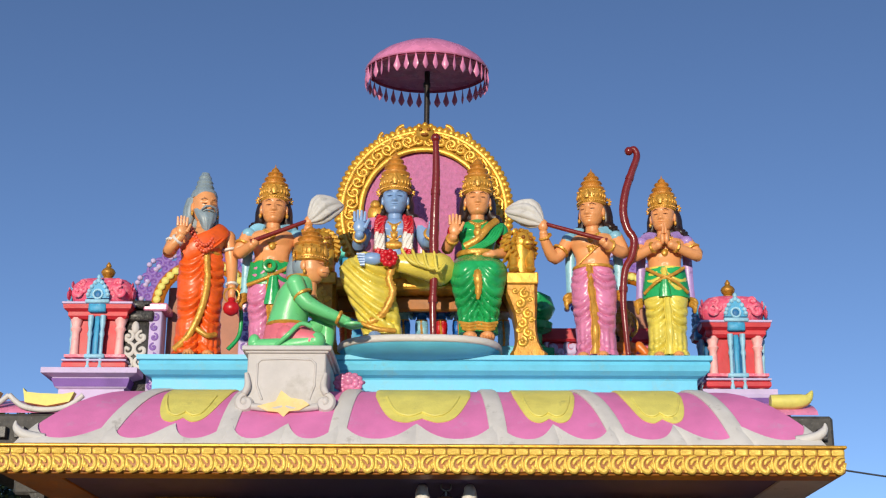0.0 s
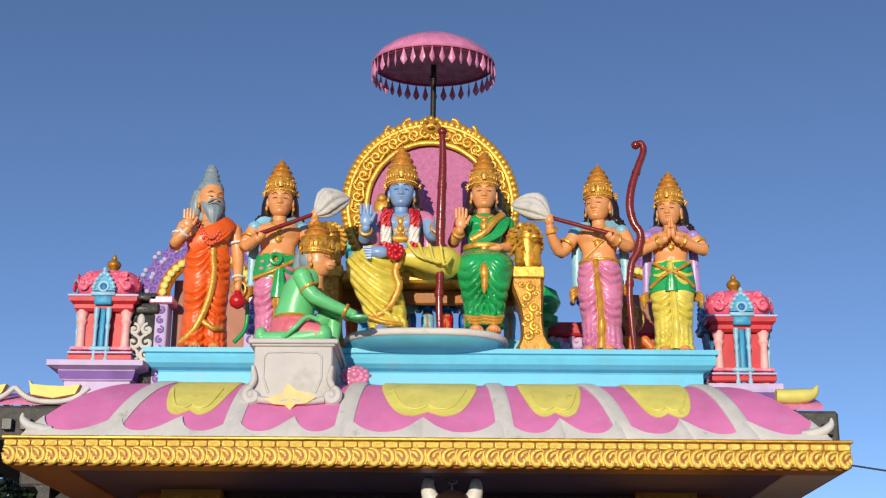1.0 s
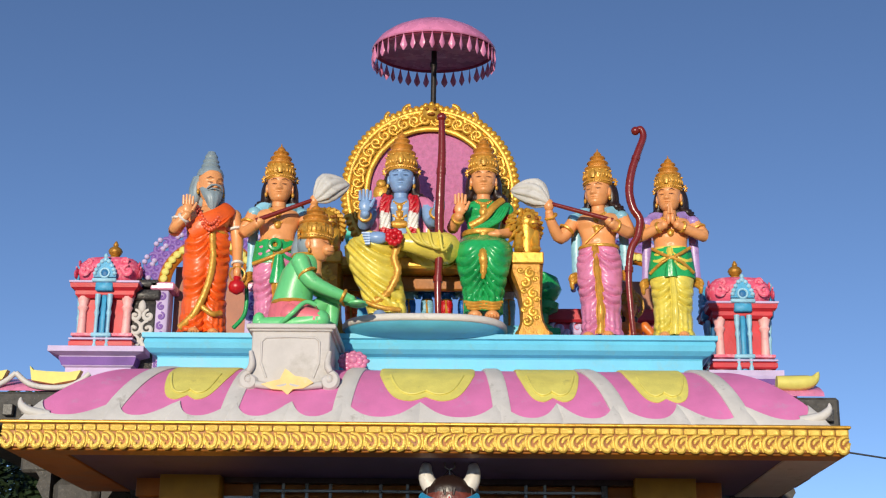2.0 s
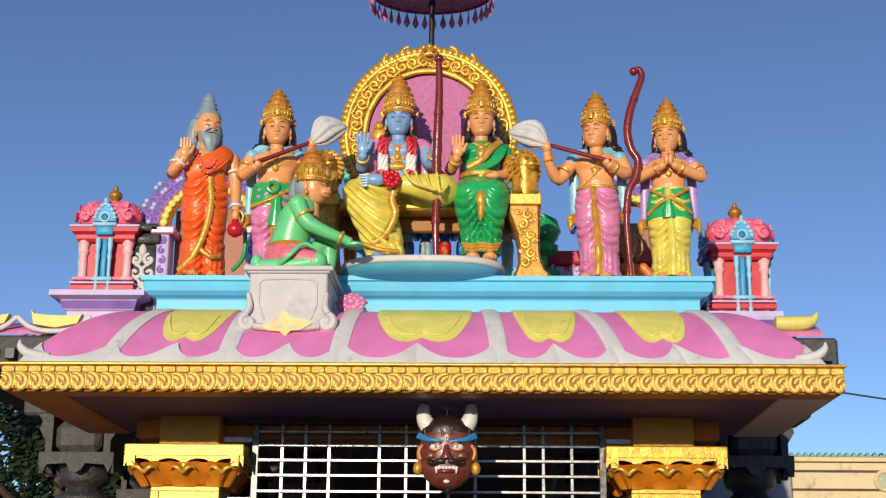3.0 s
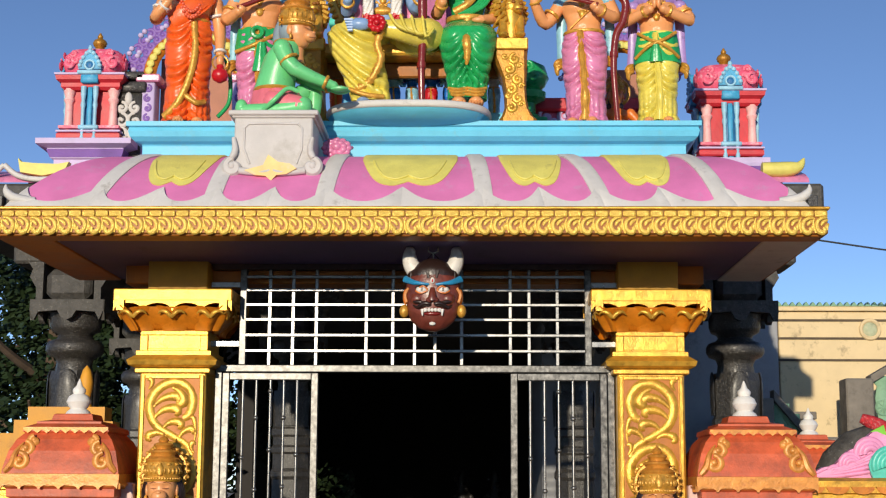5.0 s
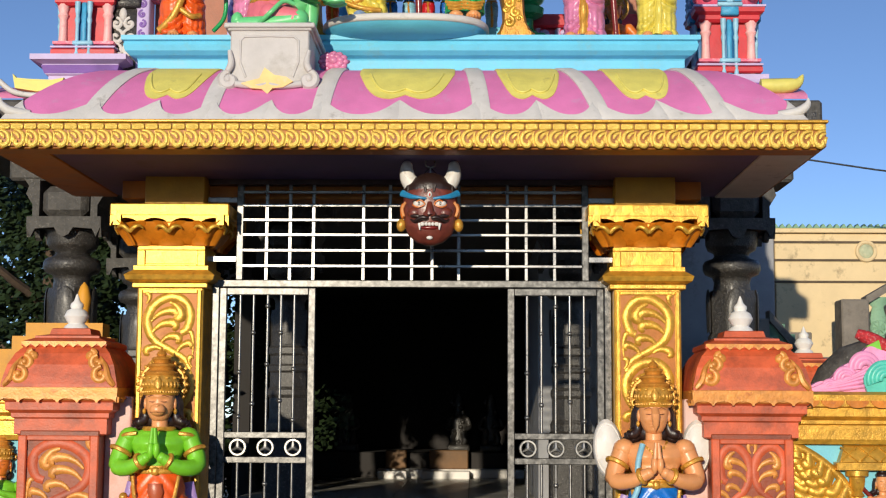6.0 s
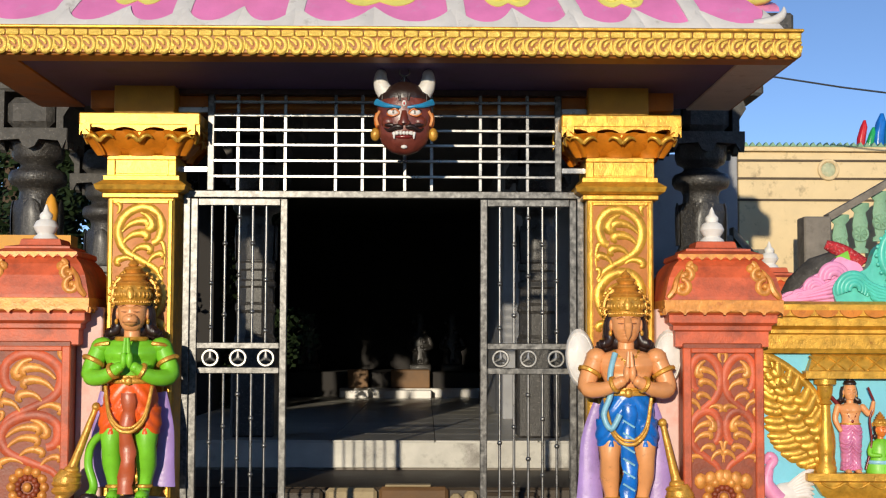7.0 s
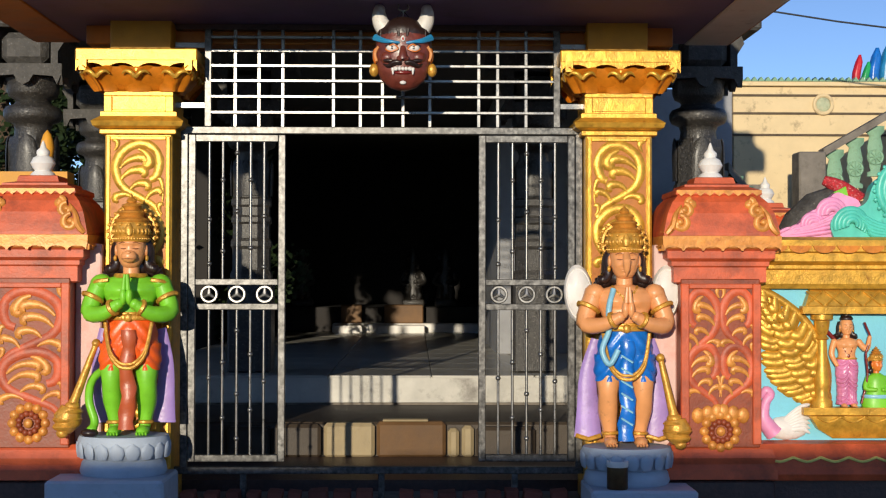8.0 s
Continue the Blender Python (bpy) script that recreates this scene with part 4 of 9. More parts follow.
    g.ball((0, 0.045, 1.09), (0.094, 0.076, 0.115), hair, 18, 11)
    if moustache or beard:
        for sx in (-1, 1):
            g.tube([(0, -0.094, 1.036), (sx * 0.025, -0.092, 1.034), (sx * 0.05, -0.078, 1.02)], [0.005, 0.007, 0.002], hair, 6)
    g.ball((0, 0.06, 0.975), (0.098, 0.042, 0.06), hair, 16, 9)
    g0.merge(g, Matrix.Translation((0, 0, -0.022)))


def locks(g, hair=None, low=0.93):
    """Wavy strands that fall behind the ears and curl out on the shoulders."""
    hair = hair or HAIR
    for sx in (-1, 1):
        for k, (dx, dy, r) in enumerate(((0.0, 0.0, 0.03), (0.014, 0.016, 0.026), (-0.01, 0.022, 0.028), (0.022, 0.026, 0.02))):
            g.tube(curve([(sx * (0.064 + dx), 0.04 + dy, 1.12), (sx * (0.086 + dx * 0.8), 0.045 + dy, 1.05), (sx * (0.085 + dx), 0.05 + dy, 0.985), (sx * (0.102 + dx), 0.045 + dy, low + 0.022 - 0.01 * k), (sx * (0.128 + dx), 0.04 + dy, low + 0.018 - 0.012 * k), (sx * (0.148 + dx), 0.04 + dy, low + 0.034 - 0.012 * k)], 4),
                   list(np.interp(np.linspace(0, 1, 21), [0, 0.5, 0.8, 1], [r, r * 1.1, r * 1.15, 0.004])), hair, 8)


def torso(g, mat, belly=1.0, wide=1.0):
    def form(x, z, front):
        ax = abs(x)
        if front < 0:
            return 0.0
        d = 0.016 * bell(ax - 0.062, 0.042) * bell(z - 0.825, 0.032) - 0.006 * bell(ax - 0.06, 0.05) * bell(z - 0.778, 0.012)
        d += 0.014 * bell(x, 0.07) * bell(z - 0.69, 0.035) - 0.012 * bell(x, 0.008) * bell(z - 0.682, 0.008)
        d -= 0.006 * bell(x, 0.014) * bell(z - 0.8, 0.05)
        d += 0.005 * bell(ax - 0.06, 0.035) * bell(z - 0.886, 0.006)
        return d * min(1.0, front * 1.5)

    rows = [(0, 0.0, 0.6, 0.13, 0.09), (0, -0.005, 0.65, 0.12 * belly, 0.088), (0, -0.005, 0.70, 0.112 * belly, 0.082), (0, -0.004, 0.74, 0.118 * wide, 0.082), (0, -0.004, 0.78, 0.134 * wide, 0.086), (0, -0.005, 0.82, 0.15 * wide, 0.089),
            (0, 0, 0.862, 0.158 * wide, 0.082), (0, 0.005, 0.888, 0.128 * wide, 0.068), (0, 0.01, 0.905, 0.08, 0.055), (0, 0.01, 0.915, 0.05, 0.046)]
    sculpt(g, rows, mat, form, 44, 52)


def necklaces(g, rows=((0.07, 0.045, 0.905), (0.1, 0.085, 0.875)), mat=None):
    mat = mat or FIG_GOLD
    for w, drop, z in rows:
        pts = [(w * math.sin(a), 0.015 - 0.1 * abs(math.cos(a)) ** 0.7, z - drop * (math.cos(a)) ** 2) for a in np.linspace(-1.45, 1.45, 13)]
        g.tube(pts, 0.0085, mat, 6)
        for p in pts[1:-1]:
            g.ball((p[0], p[1] - 0.006, p[2] - 0.008), 0.0095, mat, 6, 5)
        g.ball((0, pts[6][1] - 0.008, z - drop - 0.022), (0.024, 0.012, 0.028), mat, 8, 6)


def dhoti(g, mat, trim=None, pleat=True, flare=1.0, top=0.665, sway=0.0, waves=11):
    """Wrapped cloth that shows both legs: hanging folds swing across each thigh and gather at the middle pleat."""
    trim = trim or FIG_GOLD
    lean = 0.5 + 0.05 * waves

    def form(x, z, front):
        ax = abs(x)
        d = 0.0
        if front > -0.2:
            k = min(1.0, front + 0.35)
            leg = bell(ax - 0.07, 0.05)
            d += k * (0.012 * leg - 0.02 * bell(x, 0.022)) * min(1.0, max(0.0, (0.6 - z) / 0.2))
            ph = z + lean * 0.6 * ax - 10.0 * (ax - 0.06) ** 2
            amp = 0.019 * min(1.0, (top - z) / 0.08 + 0.2) * (0.55 + 0.45 * math.sin(z * 23 + (1.3 if x > 0 else 0)))
            d += k * amp * (2 * abs(math.sin(ph * math.pi / 0.058)) ** 0.75 - 1)
            low = min(1.0, max(0.0, (0.3 - z) / 0.2))
            d += k * low * 0.006 * (2 * abs(math.sin(ax * 95)) - 1)
        else:
            d += 0.006 * math.sin(x * 90)
        side = bell(front, 0.45)
        return d + side * 0.005 * math.sin(z * 60 + x * 40)

    rows = [(0, 0, top, 0.126, 0.092), (0, -0.002, top - 0.06, 0.146, 0.104), (sway * 0.3, -0.004, 0.5, 0.153, 0.108), (sway * 0.5, -0.004, 0.4, 0.147, 0.104), (sway * 0.7, -0.008, 0.3, 0.136, 0.1),
            (sway * 0.8, -0.004, 0.2, 0.13 * flare, 0.096), (sway, 0, 0.1, 0.134 * flare, 0.1), (sway, 0, 0.035, 0.146 * flare, 0.108)]
    sculpt(g, rows, mat, form, 84, 104)
    g.ring((0, 0, top), 0.113, 0.013, trim, "z", 26, 7, squash=(1.12, 0.84))
    if pleat:
        loops = []
        for k, z in enumerate(np.linspace(top - 0.005, 0.04, 22)):
            w = 0.02 + 0.012 * (1 - z / top) + 0.004 * math.sin(k * 1.3)
            yb = -0.104 + 0.012 * max(0, (z - 0.5) / 0.16) + 0.01 * max(0, (0.4 - z) / 0.4) - 0.003 * math.sin(k * 1.9)
            loops.append([(sway * (1 - z / top) + 0.012 * math.sin(z * 7) + w * math.cos(q), yb - 0.01 - 0.013 * math.sin(q) - 0.004 * math.cos(6 * q), z) for q in np.linspace(math.pi, 0, 13)])
        g.rings(loops, trim, closed=False, cap=False)


def feet(g, skin, gap=0.065, y=-0.07):
    for sx in (-1, 1):
        g.ball((sx * gap, y - 0.03, 0.028), (0.04, 0.078, 0.03), skin, 12, 7)
        g.tube([(sx * gap, y + 0.02, 0.03), (sx * gap, y + 0.035, 0.1)], [0.032, 0.03], skin, 8)
        for k in range(4):
            g.ball((sx * gap + (k - 1.5) * 0.017, y - 0.1, 0.016), (0.0095, 0.016, 0.011), skin, 6, 5)


def shawl(g, mat, trim=None, low=0.42, spread=0.178):
    """Cloth over both shoulders that falls behind the arms."""
    trim = trim or FIG_GOLD
    for sx in (-1, 1):
        g.tube(curve([(sx * 0.06, -0.055, 0.9), (sx * 0.115, 0.0, 0.915), (sx * 0.15, 0.05, 0.86), (sx * 0.165, 0.07, 0.7), (sx * (spread - 0.01), 0.075, 0.5), (sx * spread, 0.07, low)], 4),
               list(np.interp(np.linspace(0, 1, 21), [0, 0.3, 0.7, 1], [0.026, 0.036, 0.03, 0.036])), mat, 10, 0.35)
        g.ball((sx * 0.16, 0.004, 0.868), (0.05, 0.058, 0.046), mat, 14, 9)
        for k in range(3):
            g.tube(curve([(sx * (spread - 0.02), 0.05, low + 0.05 - 0.02 * k), (sx * (spread + 0.015), 0.03, low + 0.03 - 0.025 * k), (sx * (spread + 0.035 - 0.012 * k), 0.04, low - 0.03 * k)], 4), [0.012, 0.016, 0.018, 0.018, 0.018, 0.017, 0.015, 0.012, 0.006], trim, 7)


def statue(name, g, at, turn, label, scale=1.0, category="statue", group="statues on the gateway roof"):
    h = Geo().merge(g, rot_z(*at, turn, scale))
    return solid(name, h, at, label, category, group)


YS = 7.1
ZP = 4.005


def whisk(g, hand, far, tip, mat_handle=MAROON):
    """A yak-tail whisk: dark handle from far through hand, white plume to tip."""
    hand, far, tip = Vector(hand), Vector(far), Vector(tip)
    g.tube([far, hand], [0.017, 0.014], mat_handle, 8)
    d = tip - hand
    L = d.length
    d.normalize()
    up = Vector((0, 0, 1))
    side = (up - d * up.dot(d)).normalized()
    third = d.cross(side)
    prof = [(0.0, 0.02), (0.1, 0.05), (0.28, 0.085), (0.5, 0.092), (0.72, 0.075), (0.9, 0.045), (1.0, 0.012)]
    loops = []
    for k in range(17):
        t = k / 16
        r = float(np.interp(t, [v[0] for v in prof], [v[1] for v in prof]))
        c = hand + d * (L * t) + side * (0.035 * math.sin(math.pi * t))
        loops.append([c + (side * math.cos(a) + third * 0.75 * math.sin(a)) * r * (0.9 + 0.2 * abs(math.sin(4.5 * a + 2.2 * t))) for a in np.linspace(0, 2 * math.pi, 72, endpoint=False)])
    g.rings(loops, WHISK)


# sage in an orange robe
g = Geo()
dhoti(g, ROBE, pleat=False, flare=1.12, top=0.72, waves=8)
g.tube(curve([(0.02, -0.1, 0.72), (0.035, -0.122, 0.5), (0.0, -0.126, 0.3), (-0.07, -0.11, 0.14), (-0.15, -0.06, 0.06)], 5), 0.022, FIG_GOLD, 8, 0.6)
g.tube(curve([(-0.02, -0.115, 0.2), (0.05, -0.13, 0.15), (0.11, -0.09, 0.17)], 5), 0.018, FIG_GOLD, 8, 0.6)
torso(g, SKIN)
g.tube(curve([(-0.12, -0.07, 0.70), (-0.03, -0.11, 0.76), (0.07, -0.1, 0.83), (0.13, -0.05, 0.9), (0.13, 0.04, 0.9)], 4), [0.06, 0.062, 0.064, 0.066, 0.066, 0.066, 0.064, 0.062, 0.06, 0.058, 0.056, 0.054, 0.052, 0.05, 0.048, 0.045, 0.04], ROBE, 12, 0.35)
for k in range(4):
    g.tube(curve([(-0.11 + 0.02 * k, -0.085, 0.70 - 0.012 * k), (-0.02 + 0.015 * k, -0.122, 0.765 - 0.016 * k), (0.075 + 0.012 * k, -0.11, 0.835 - 0.014 * k), (0.135 + 0.006 * k, -0.05, 0.895 - 0.006 * k)], 5), 0.008, ROBE, 6)
g.loft([(0, -0.004, 0.66, 0.135, 0.098), (0, -0.004, 0.72, 0.135, 0.098), (-0.01, -0.004, 0.765, 0.135, 0.09)], ROBE, 40, 0.03, 9)
hd = Geo()
head(hd, SKIN, GREY_HAIR, beard=True)
hd.loft([(0, -0.012, 1.03, 0.08, 0.06), (0, -0.036, 0.99, 0.072, 0.058), (0, -0.055, 0.95, 0.056, 0.046), (0, -0.06, 0.9, 0.034, 0.03), (0, -0.062, 0.86, 0.012, 0.012)], GREY_HAIR, 40, 0.06, 9)
for sx in (-1, 1):
    hd.tube([(0, -0.104, 1.038), (sx * 0.03, -0.1, 1.034), (sx * 0.055, -0.08, 1.01)], [0.007, 0.009, 0.004], GREY_HAIR, 6)
hd.lathe([(0.088, -0.03), (0.09, -0.005), (0.078, 0.025), (0.058, 0.042), (0.064, 0.055), (0.05, 0.075), (0.056, 0.09), (0.04, 0.11), (0.044, 0.125), (0.03, 0.145), (0.026, 0.158), (0.008, 0.165)], (0, 0.024, 1.15), GREY_HAIR, 26)
locks(hd, GREY_HAIR, 0.92)
g.merge(hd, Matrix.Rotation(radians(16), 4, "Z"))
necklaces(g, ((0.07, 0.1, 0.9), (0.09, 0.15, 0.9), (0.1, 0.2, 0.9)), BEADS)
for w, drop in ((0.085, 0.15), (0.1, 0.19)):
    for a in np.linspace(-1.3, 1.3, 17):
        g.ball((w * math.sin(a), 0.0 - 0.145 * abs(math.cos(a)) ** 0.7, 0.9 - drop * math.cos(a) ** 2), 0.0125, BEADS, 8, 6)
limb(g, [(-0.165, 0, 0.855), (-0.215, -0.02, 0.73), (-0.215, -0.13, 0.72), (-0.155, -0.17, 0.79)], [0.05, 0.045, 0.036, 0.028], SKIN)
palm(g, (-0.15, -0.17, 0.79), SKIN, 1)
bangle(g, (-0.165, 0, 0.855), (-0.215, -0.02, 0.73), 0.5, 0.05, BLOSSOM)
bangle(g, (-0.215, -0.12, 0.73), (-0.155, -0.17, 0.79), 0.7, 0.034, BLOSSOM)
limb(g, [(0.165, 0, 0.855), (0.195, 0.0, 0.7), (0.2, -0.05, 0.5)], [0.05, 0.042, 0.028], SKIN)
g.ball((0.2, -0.06, 0.46), (0.026, 0.03, 0.05), SKIN, 10, 7)
bangle(g, (0.165, 0, 0.855), (0.195, 0, 0.7), 0.55, 0.048, BLOSSOM)
bangle(g, (0.195, 0, 0.7), (0.2, -0.05, 0.5), 0.9, 0.034, BLOSSOM)
g.lathe([(0.012, 0), (0.045, 0.02), (0.055, 0.05), (0.045, 0.08), (0.02, 0.095), (0.026, 0.11), (0.02, 0.12)], (0.2, -0.09, 0.3), SCARLET, 16)
g.ring((0.2, -0.08, 0.44), 0.05, 0.006, FIG_GOLD, "y", 16, 5)
g.tube(curve([(0.24, 0.02, 0.5), (0.275, 0.02, 0.36), (0.27, 0.02, 0.2), (0.2, 0.02, 0.1)], 5), 0.014, LEAF, 8)
feet(g, SKIN, 0.06)
statue("sage_statue", g, (-1.60, YS, ZP), 14, "painted sage statue in orange robe with grey beard", 1.0)

# attendant with a whisk, rose dhoti and green sash
g = Geo()
dhoti(g, ROSE, top=0.66)
torso(g, SKIN)
g.loft([(0, -0.004, 0.5, 0.158, 0.118), (0, -0.004, 0.56, 0.16, 0.118), (0, -0.004, 0.62, 0.15, 0.11), (0, -0.004, 0.665, 0.14, 0.1)], LEAF, 50, 0.04, 9, 0.6)
g.tube(curve([(-0.15, -0.07, 0.5), (-0.02, -0.125, 0.54), (0.14, -0.085, 0.64)], 5), 0.014, FIG_GOLD, 8)
g.loft([(0.02, -0.12, 0.36, 0.06, 0.02), (0.02, -0.125, 0.45, 0.042, 0.022), (0.02, -0.125, 0.55, 0.026, 0.022)], LEAF, 30, 0.1, 6)
g.ring((-0.01, -0.13, 0.62), 0.032, 0.016, LEAF, "y", 16, 7)
head(g, SKIN)
locks(g)
crown(g)
shawl(g, PALE_BLUE)
necklaces(g)
limb(g, [(-0.165, 0, 0.855), (-0.215, -0.03, 0.73), (-0.13, -0.15, 0.75)], [0.048, 0.044, 0.03], SKIN)
g.ball((-0.115, -0.16, 0.765), (0.034, 0.03, 0.032), SKIN, 10, 7)
limb(g, [(0.165, 0, 0.855), (0.21, -0.05, 0.76), (0.235, -0.14, 0.88)], [0.048, 0.044, 0.03], SKIN)
g.ball((0.235, -0.15, 0.925), (0.032, 0.03, 0.042), SKIN, 10, 7)
bangle(g, (0.21, -0.05, 0.76), (0.235, -0.14, 0.88), 0.85, 0.036)
bangle(g, (-0.165, 0, 0.855), (-0.215, -0.03, 0.73), 0.5, 0.05)
whisk(g, (0.235, -0.16, 0.93), (-0.14, -0.17, 0.765), (0.46, -0.12, 1.06))
feet(g, SKIN)
statue("attendant_statue", g, (-1.14, YS + 0.02, ZP), 6, "painted attendant statue with white whisk and green sash")

# attendant with a whisk and rose dhoti
g = Geo()
dhoti(g, ROSE, top=0.655, sway=0.01)
torso(g, SKIN)
hd = Geo()
head(hd, SKIN)
locks(hd)
crown(hd)
g.merge(hd, Matrix.Rotation(radians(-14), 4, "Z"))
shawl(g, PALE_BLUE, low=0.45, spread=0.172)
necklaces(g)
g.tube(curve([(0.1, -0.07, 0.84), (0.0, -0.1, 0.74), (-0.08, -0.09, 0.67)], 4), 0.005, FIG_GOLD, 6)
limb(g, [(-0.165, 0, 0.855), (-0.25, -0.04, 0.735), (-0.3, -0.12, 0.82), (-0.31, -0.15, 0.88)], [0.048, 0.046, 0.034, 0.028], SKIN)
g.ball((-0.31, -0.16, 0.93), (0.036, 0.03, 0.046), SKIN, 10, 7)
bangle(g, (-0.25, -0.04, 0.735), (-0.31, -0.15, 0.88), 0.85, 0.038)
bangle(g, (-0.165, 0, 0.855), (-0.25, -0.04, 0.735), 0.55, 0.052)
limb(g, [(0.165, 0, 0.855), (0.205, -0.04, 0.745), (0.11, -0.16, 0.775)], [0.048, 0.044, 0.03], SKIN)
g.ball((0.095, -0.17, 0.79), (0.034, 0.03, 0.03), SKIN, 10, 7)
bangle(g, (0.205, -0.04, 0.745), (0.11, -0.16, 0.775), 0.75, 0.036)
whisk(g, (-0.31, -0.165, 0.945), (0.12, -0.18, 0.79), (-0.57, -0.13, 1.07))
feet(g, SKIN)
statue("attendant_statue", g, (0.985, YS + 0.02, ZP), -12, "painted attendant statue in rose dhoti holding a whisk", 0.98)

# praying prince
g = Geo()
dhoti(g, LEMON, top=0.66, trim=LEMON)
g.loft([(0, -0.004, 0.45, 0.163, 0.12), (0, -0.004, 0.52, 0.162, 0.12), (0, -0.004, 0.6, 0.15, 0.11), (0, -0.004, 0.665, 0.138, 0.1)], LEAF, 50, 0.03, 7, 0.5)
for sx in (-1, 1):
    g.tube(curve([(sx * 0.13, -0.075, 0.66), (sx * 0.05, -0.12, 0.6), (-sx * 0.06, -0.125, 0.55), (-sx * 0.15, -0.07, 0.48)], 5), 0.012, FIG_GOLD, 7)
g.loft([(-0.01, -0.13, 0.44, 0.045, 0.018), (-0.01, -0.132, 0.5, 0.035, 0.018), (-0.01, -0.13, 0.56, 0.02, 0.018)], LEAF, 30, 0.12, 5)
torso(g, SKIN)
hd = Geo()
head(hd, SKIN)
locks(hd)
crown(hd)
g.merge(hd, Matrix.Rotation(radians(-12), 4, "Z"))
shawl(g, MAUVE, low=0.42, spread=0.182)
necklaces(g)
for sx in (-1, 1):
    limb(g, [(sx * 0.165, 0, 0.855), (sx * 0.225, -0.04, 0.755), (sx * 0.045, -0.155, 0.805)], [0.048, 0.044, 0.028], SKIN)
    bangle(g, (sx * 0.225, -0.04, 0.755), (sx * 0.045, -0.155, 0.805), 0.8, 0.034)
    bangle(g, (sx * 0.165, 0, 0.855), (sx * 0.225, -0.04, 0.755), 0.5, 0.05)
joined(g, (0, -0.165, 0.85), SKIN)
feet(g, SKIN)
statue("prince_statue", g, (1.455, YS, ZP), -6, "painted praying prince statue in yellow dhoti", 0.94)

# kneeling monkey attendant on the grey plinth, seen from its side
g = Geo()
g.loft([(0.0, 0, 0.13, 0.12, 0.1), (0.0, 0, 0.2, 0.125, 0.11), (0.02, 0, 0.3, 0.115, 0.11), (0.05, 0, 0.4, 0.115, 0.12), (0.075, 0, 0.47, 0.085, 0.1), (0.1, 0, 0.51, 0.05, 0.055)], GREEN_SKIN, 20)
hd = Geo()
head(hd, SKIN, GREY_HAIR, snout=0.014)
crown(hd, z=1.1, tall=1.05, r=1.1)
hd.tube(curve([(0.0, 0.09, 1.12), (0, 0.13, 1.04), (0, 0.14, 0.97)], 4), [0.05, 0.05, 0.05, 0.05, 0.045, 0.04, 0.035, 0.03, 0.02], GREY_HAIR, 8)
g.merge(hd, Matrix.Translation((0.14, 0, -0.49)) @ Matrix.Rotation(radians(72), 4, "Z"))
g.loft([(0.0, 0, 0.06, 0.15, 0.14), (0.02, 0, 0.12, 0.16, 0.15), (0.01, 0, 0.18, 0.14, 0.125)], CORAL, 40, 0.04, 9)
g.ring((0.005, 0, 0.19), 0.12, 0.013, FIG_GOLD, "z", 22, 6)
limb(g, [(0.02, -0.09, 0.1), (0.2, -0.12, 0.06), (0.18, -0.12, 0.045)], [0.075, 0.06, 0.045], CORAL)
limb(g, [(0.21, -0.12, 0.06), (0.06, -0.13, 0.04), (-0.16, -0.12, 0.045)], [0.058, 0.048, 0.036], GREEN_SKIN)
g.ball((-0.17, -0.12, 0.06), (0.04, 0.035, 0.055), GREEN_SKIN, 10, 7)
limb(g, [(0.05, 0.08, 0.12), (0.22, 0.1, 0.22), (0.22, 0.1, 0.03)], [0.07, 0.055, 0.04], GREEN_SKIN)
for y in (-0.11, 0.09):
    limb(g, [(0.07, y, 0.43), (0.15, y - 0.01, 0.3), (0.38, y * 0.3 - 0.02, 0.2)], [0.055, 0.048, 0.028], GREEN_SKIN)
    g.ball((0.415, y * 0.3 - 0.02, 0.18), (0.06, 0.035, 0.018), GREEN_SKIN, 10, 6)
    bangle(g, (0.15, y - 0.01, 0.3), (0.38, y * 0.3 - 0.02, 0.2), 0.8, 0.036)
    bangle(g, (0.07, y, 0.43), (0.15, y - 0.01, 0.3), 0.6, 0.055)
g.tube(curve([(-0.1, 0.0, 0.12), (-0.05, -0.13, 0.03), (0.05, -0.2, 0.08), (0.12, -0.16, 0.16), (0.18, -0.13, 0.15)], 5), 0.015, GREEN_SKIN, 8)
g.ring((0.075, 0, 0.49), 0.075, 0.014, FIG_GOLD, "z", 18, 6)
statue("monkey_statue", g, (-0.955, 6.56, 3.917), -6, "kneeling green monkey statue with gold crown", 1.0, group="statues on the gateway roof")

# enthroned king, blue
KX, KY = -0.33, 7.16
b = Geo()
torso(b, BLUE_SKIN)
head(b, BLUE_SKIN)
locks(b)
crown(b, tall=1.3, r=1.04)
necklaces(b, ((0.06, 0.05, 0.9), (0.08, 0.09, 0.89), (0.09, 0.14, 0.885)))
b.ring((0, -0.01, 0.70), 0.112, 0.014, FIG_GOLD, "z", 24, 6, squash=(1.1, 0.82))
b.ball((0, -0.1, 0.705), (0.07, 0.02, 0.03), FIG_GOLD, 12, 7)
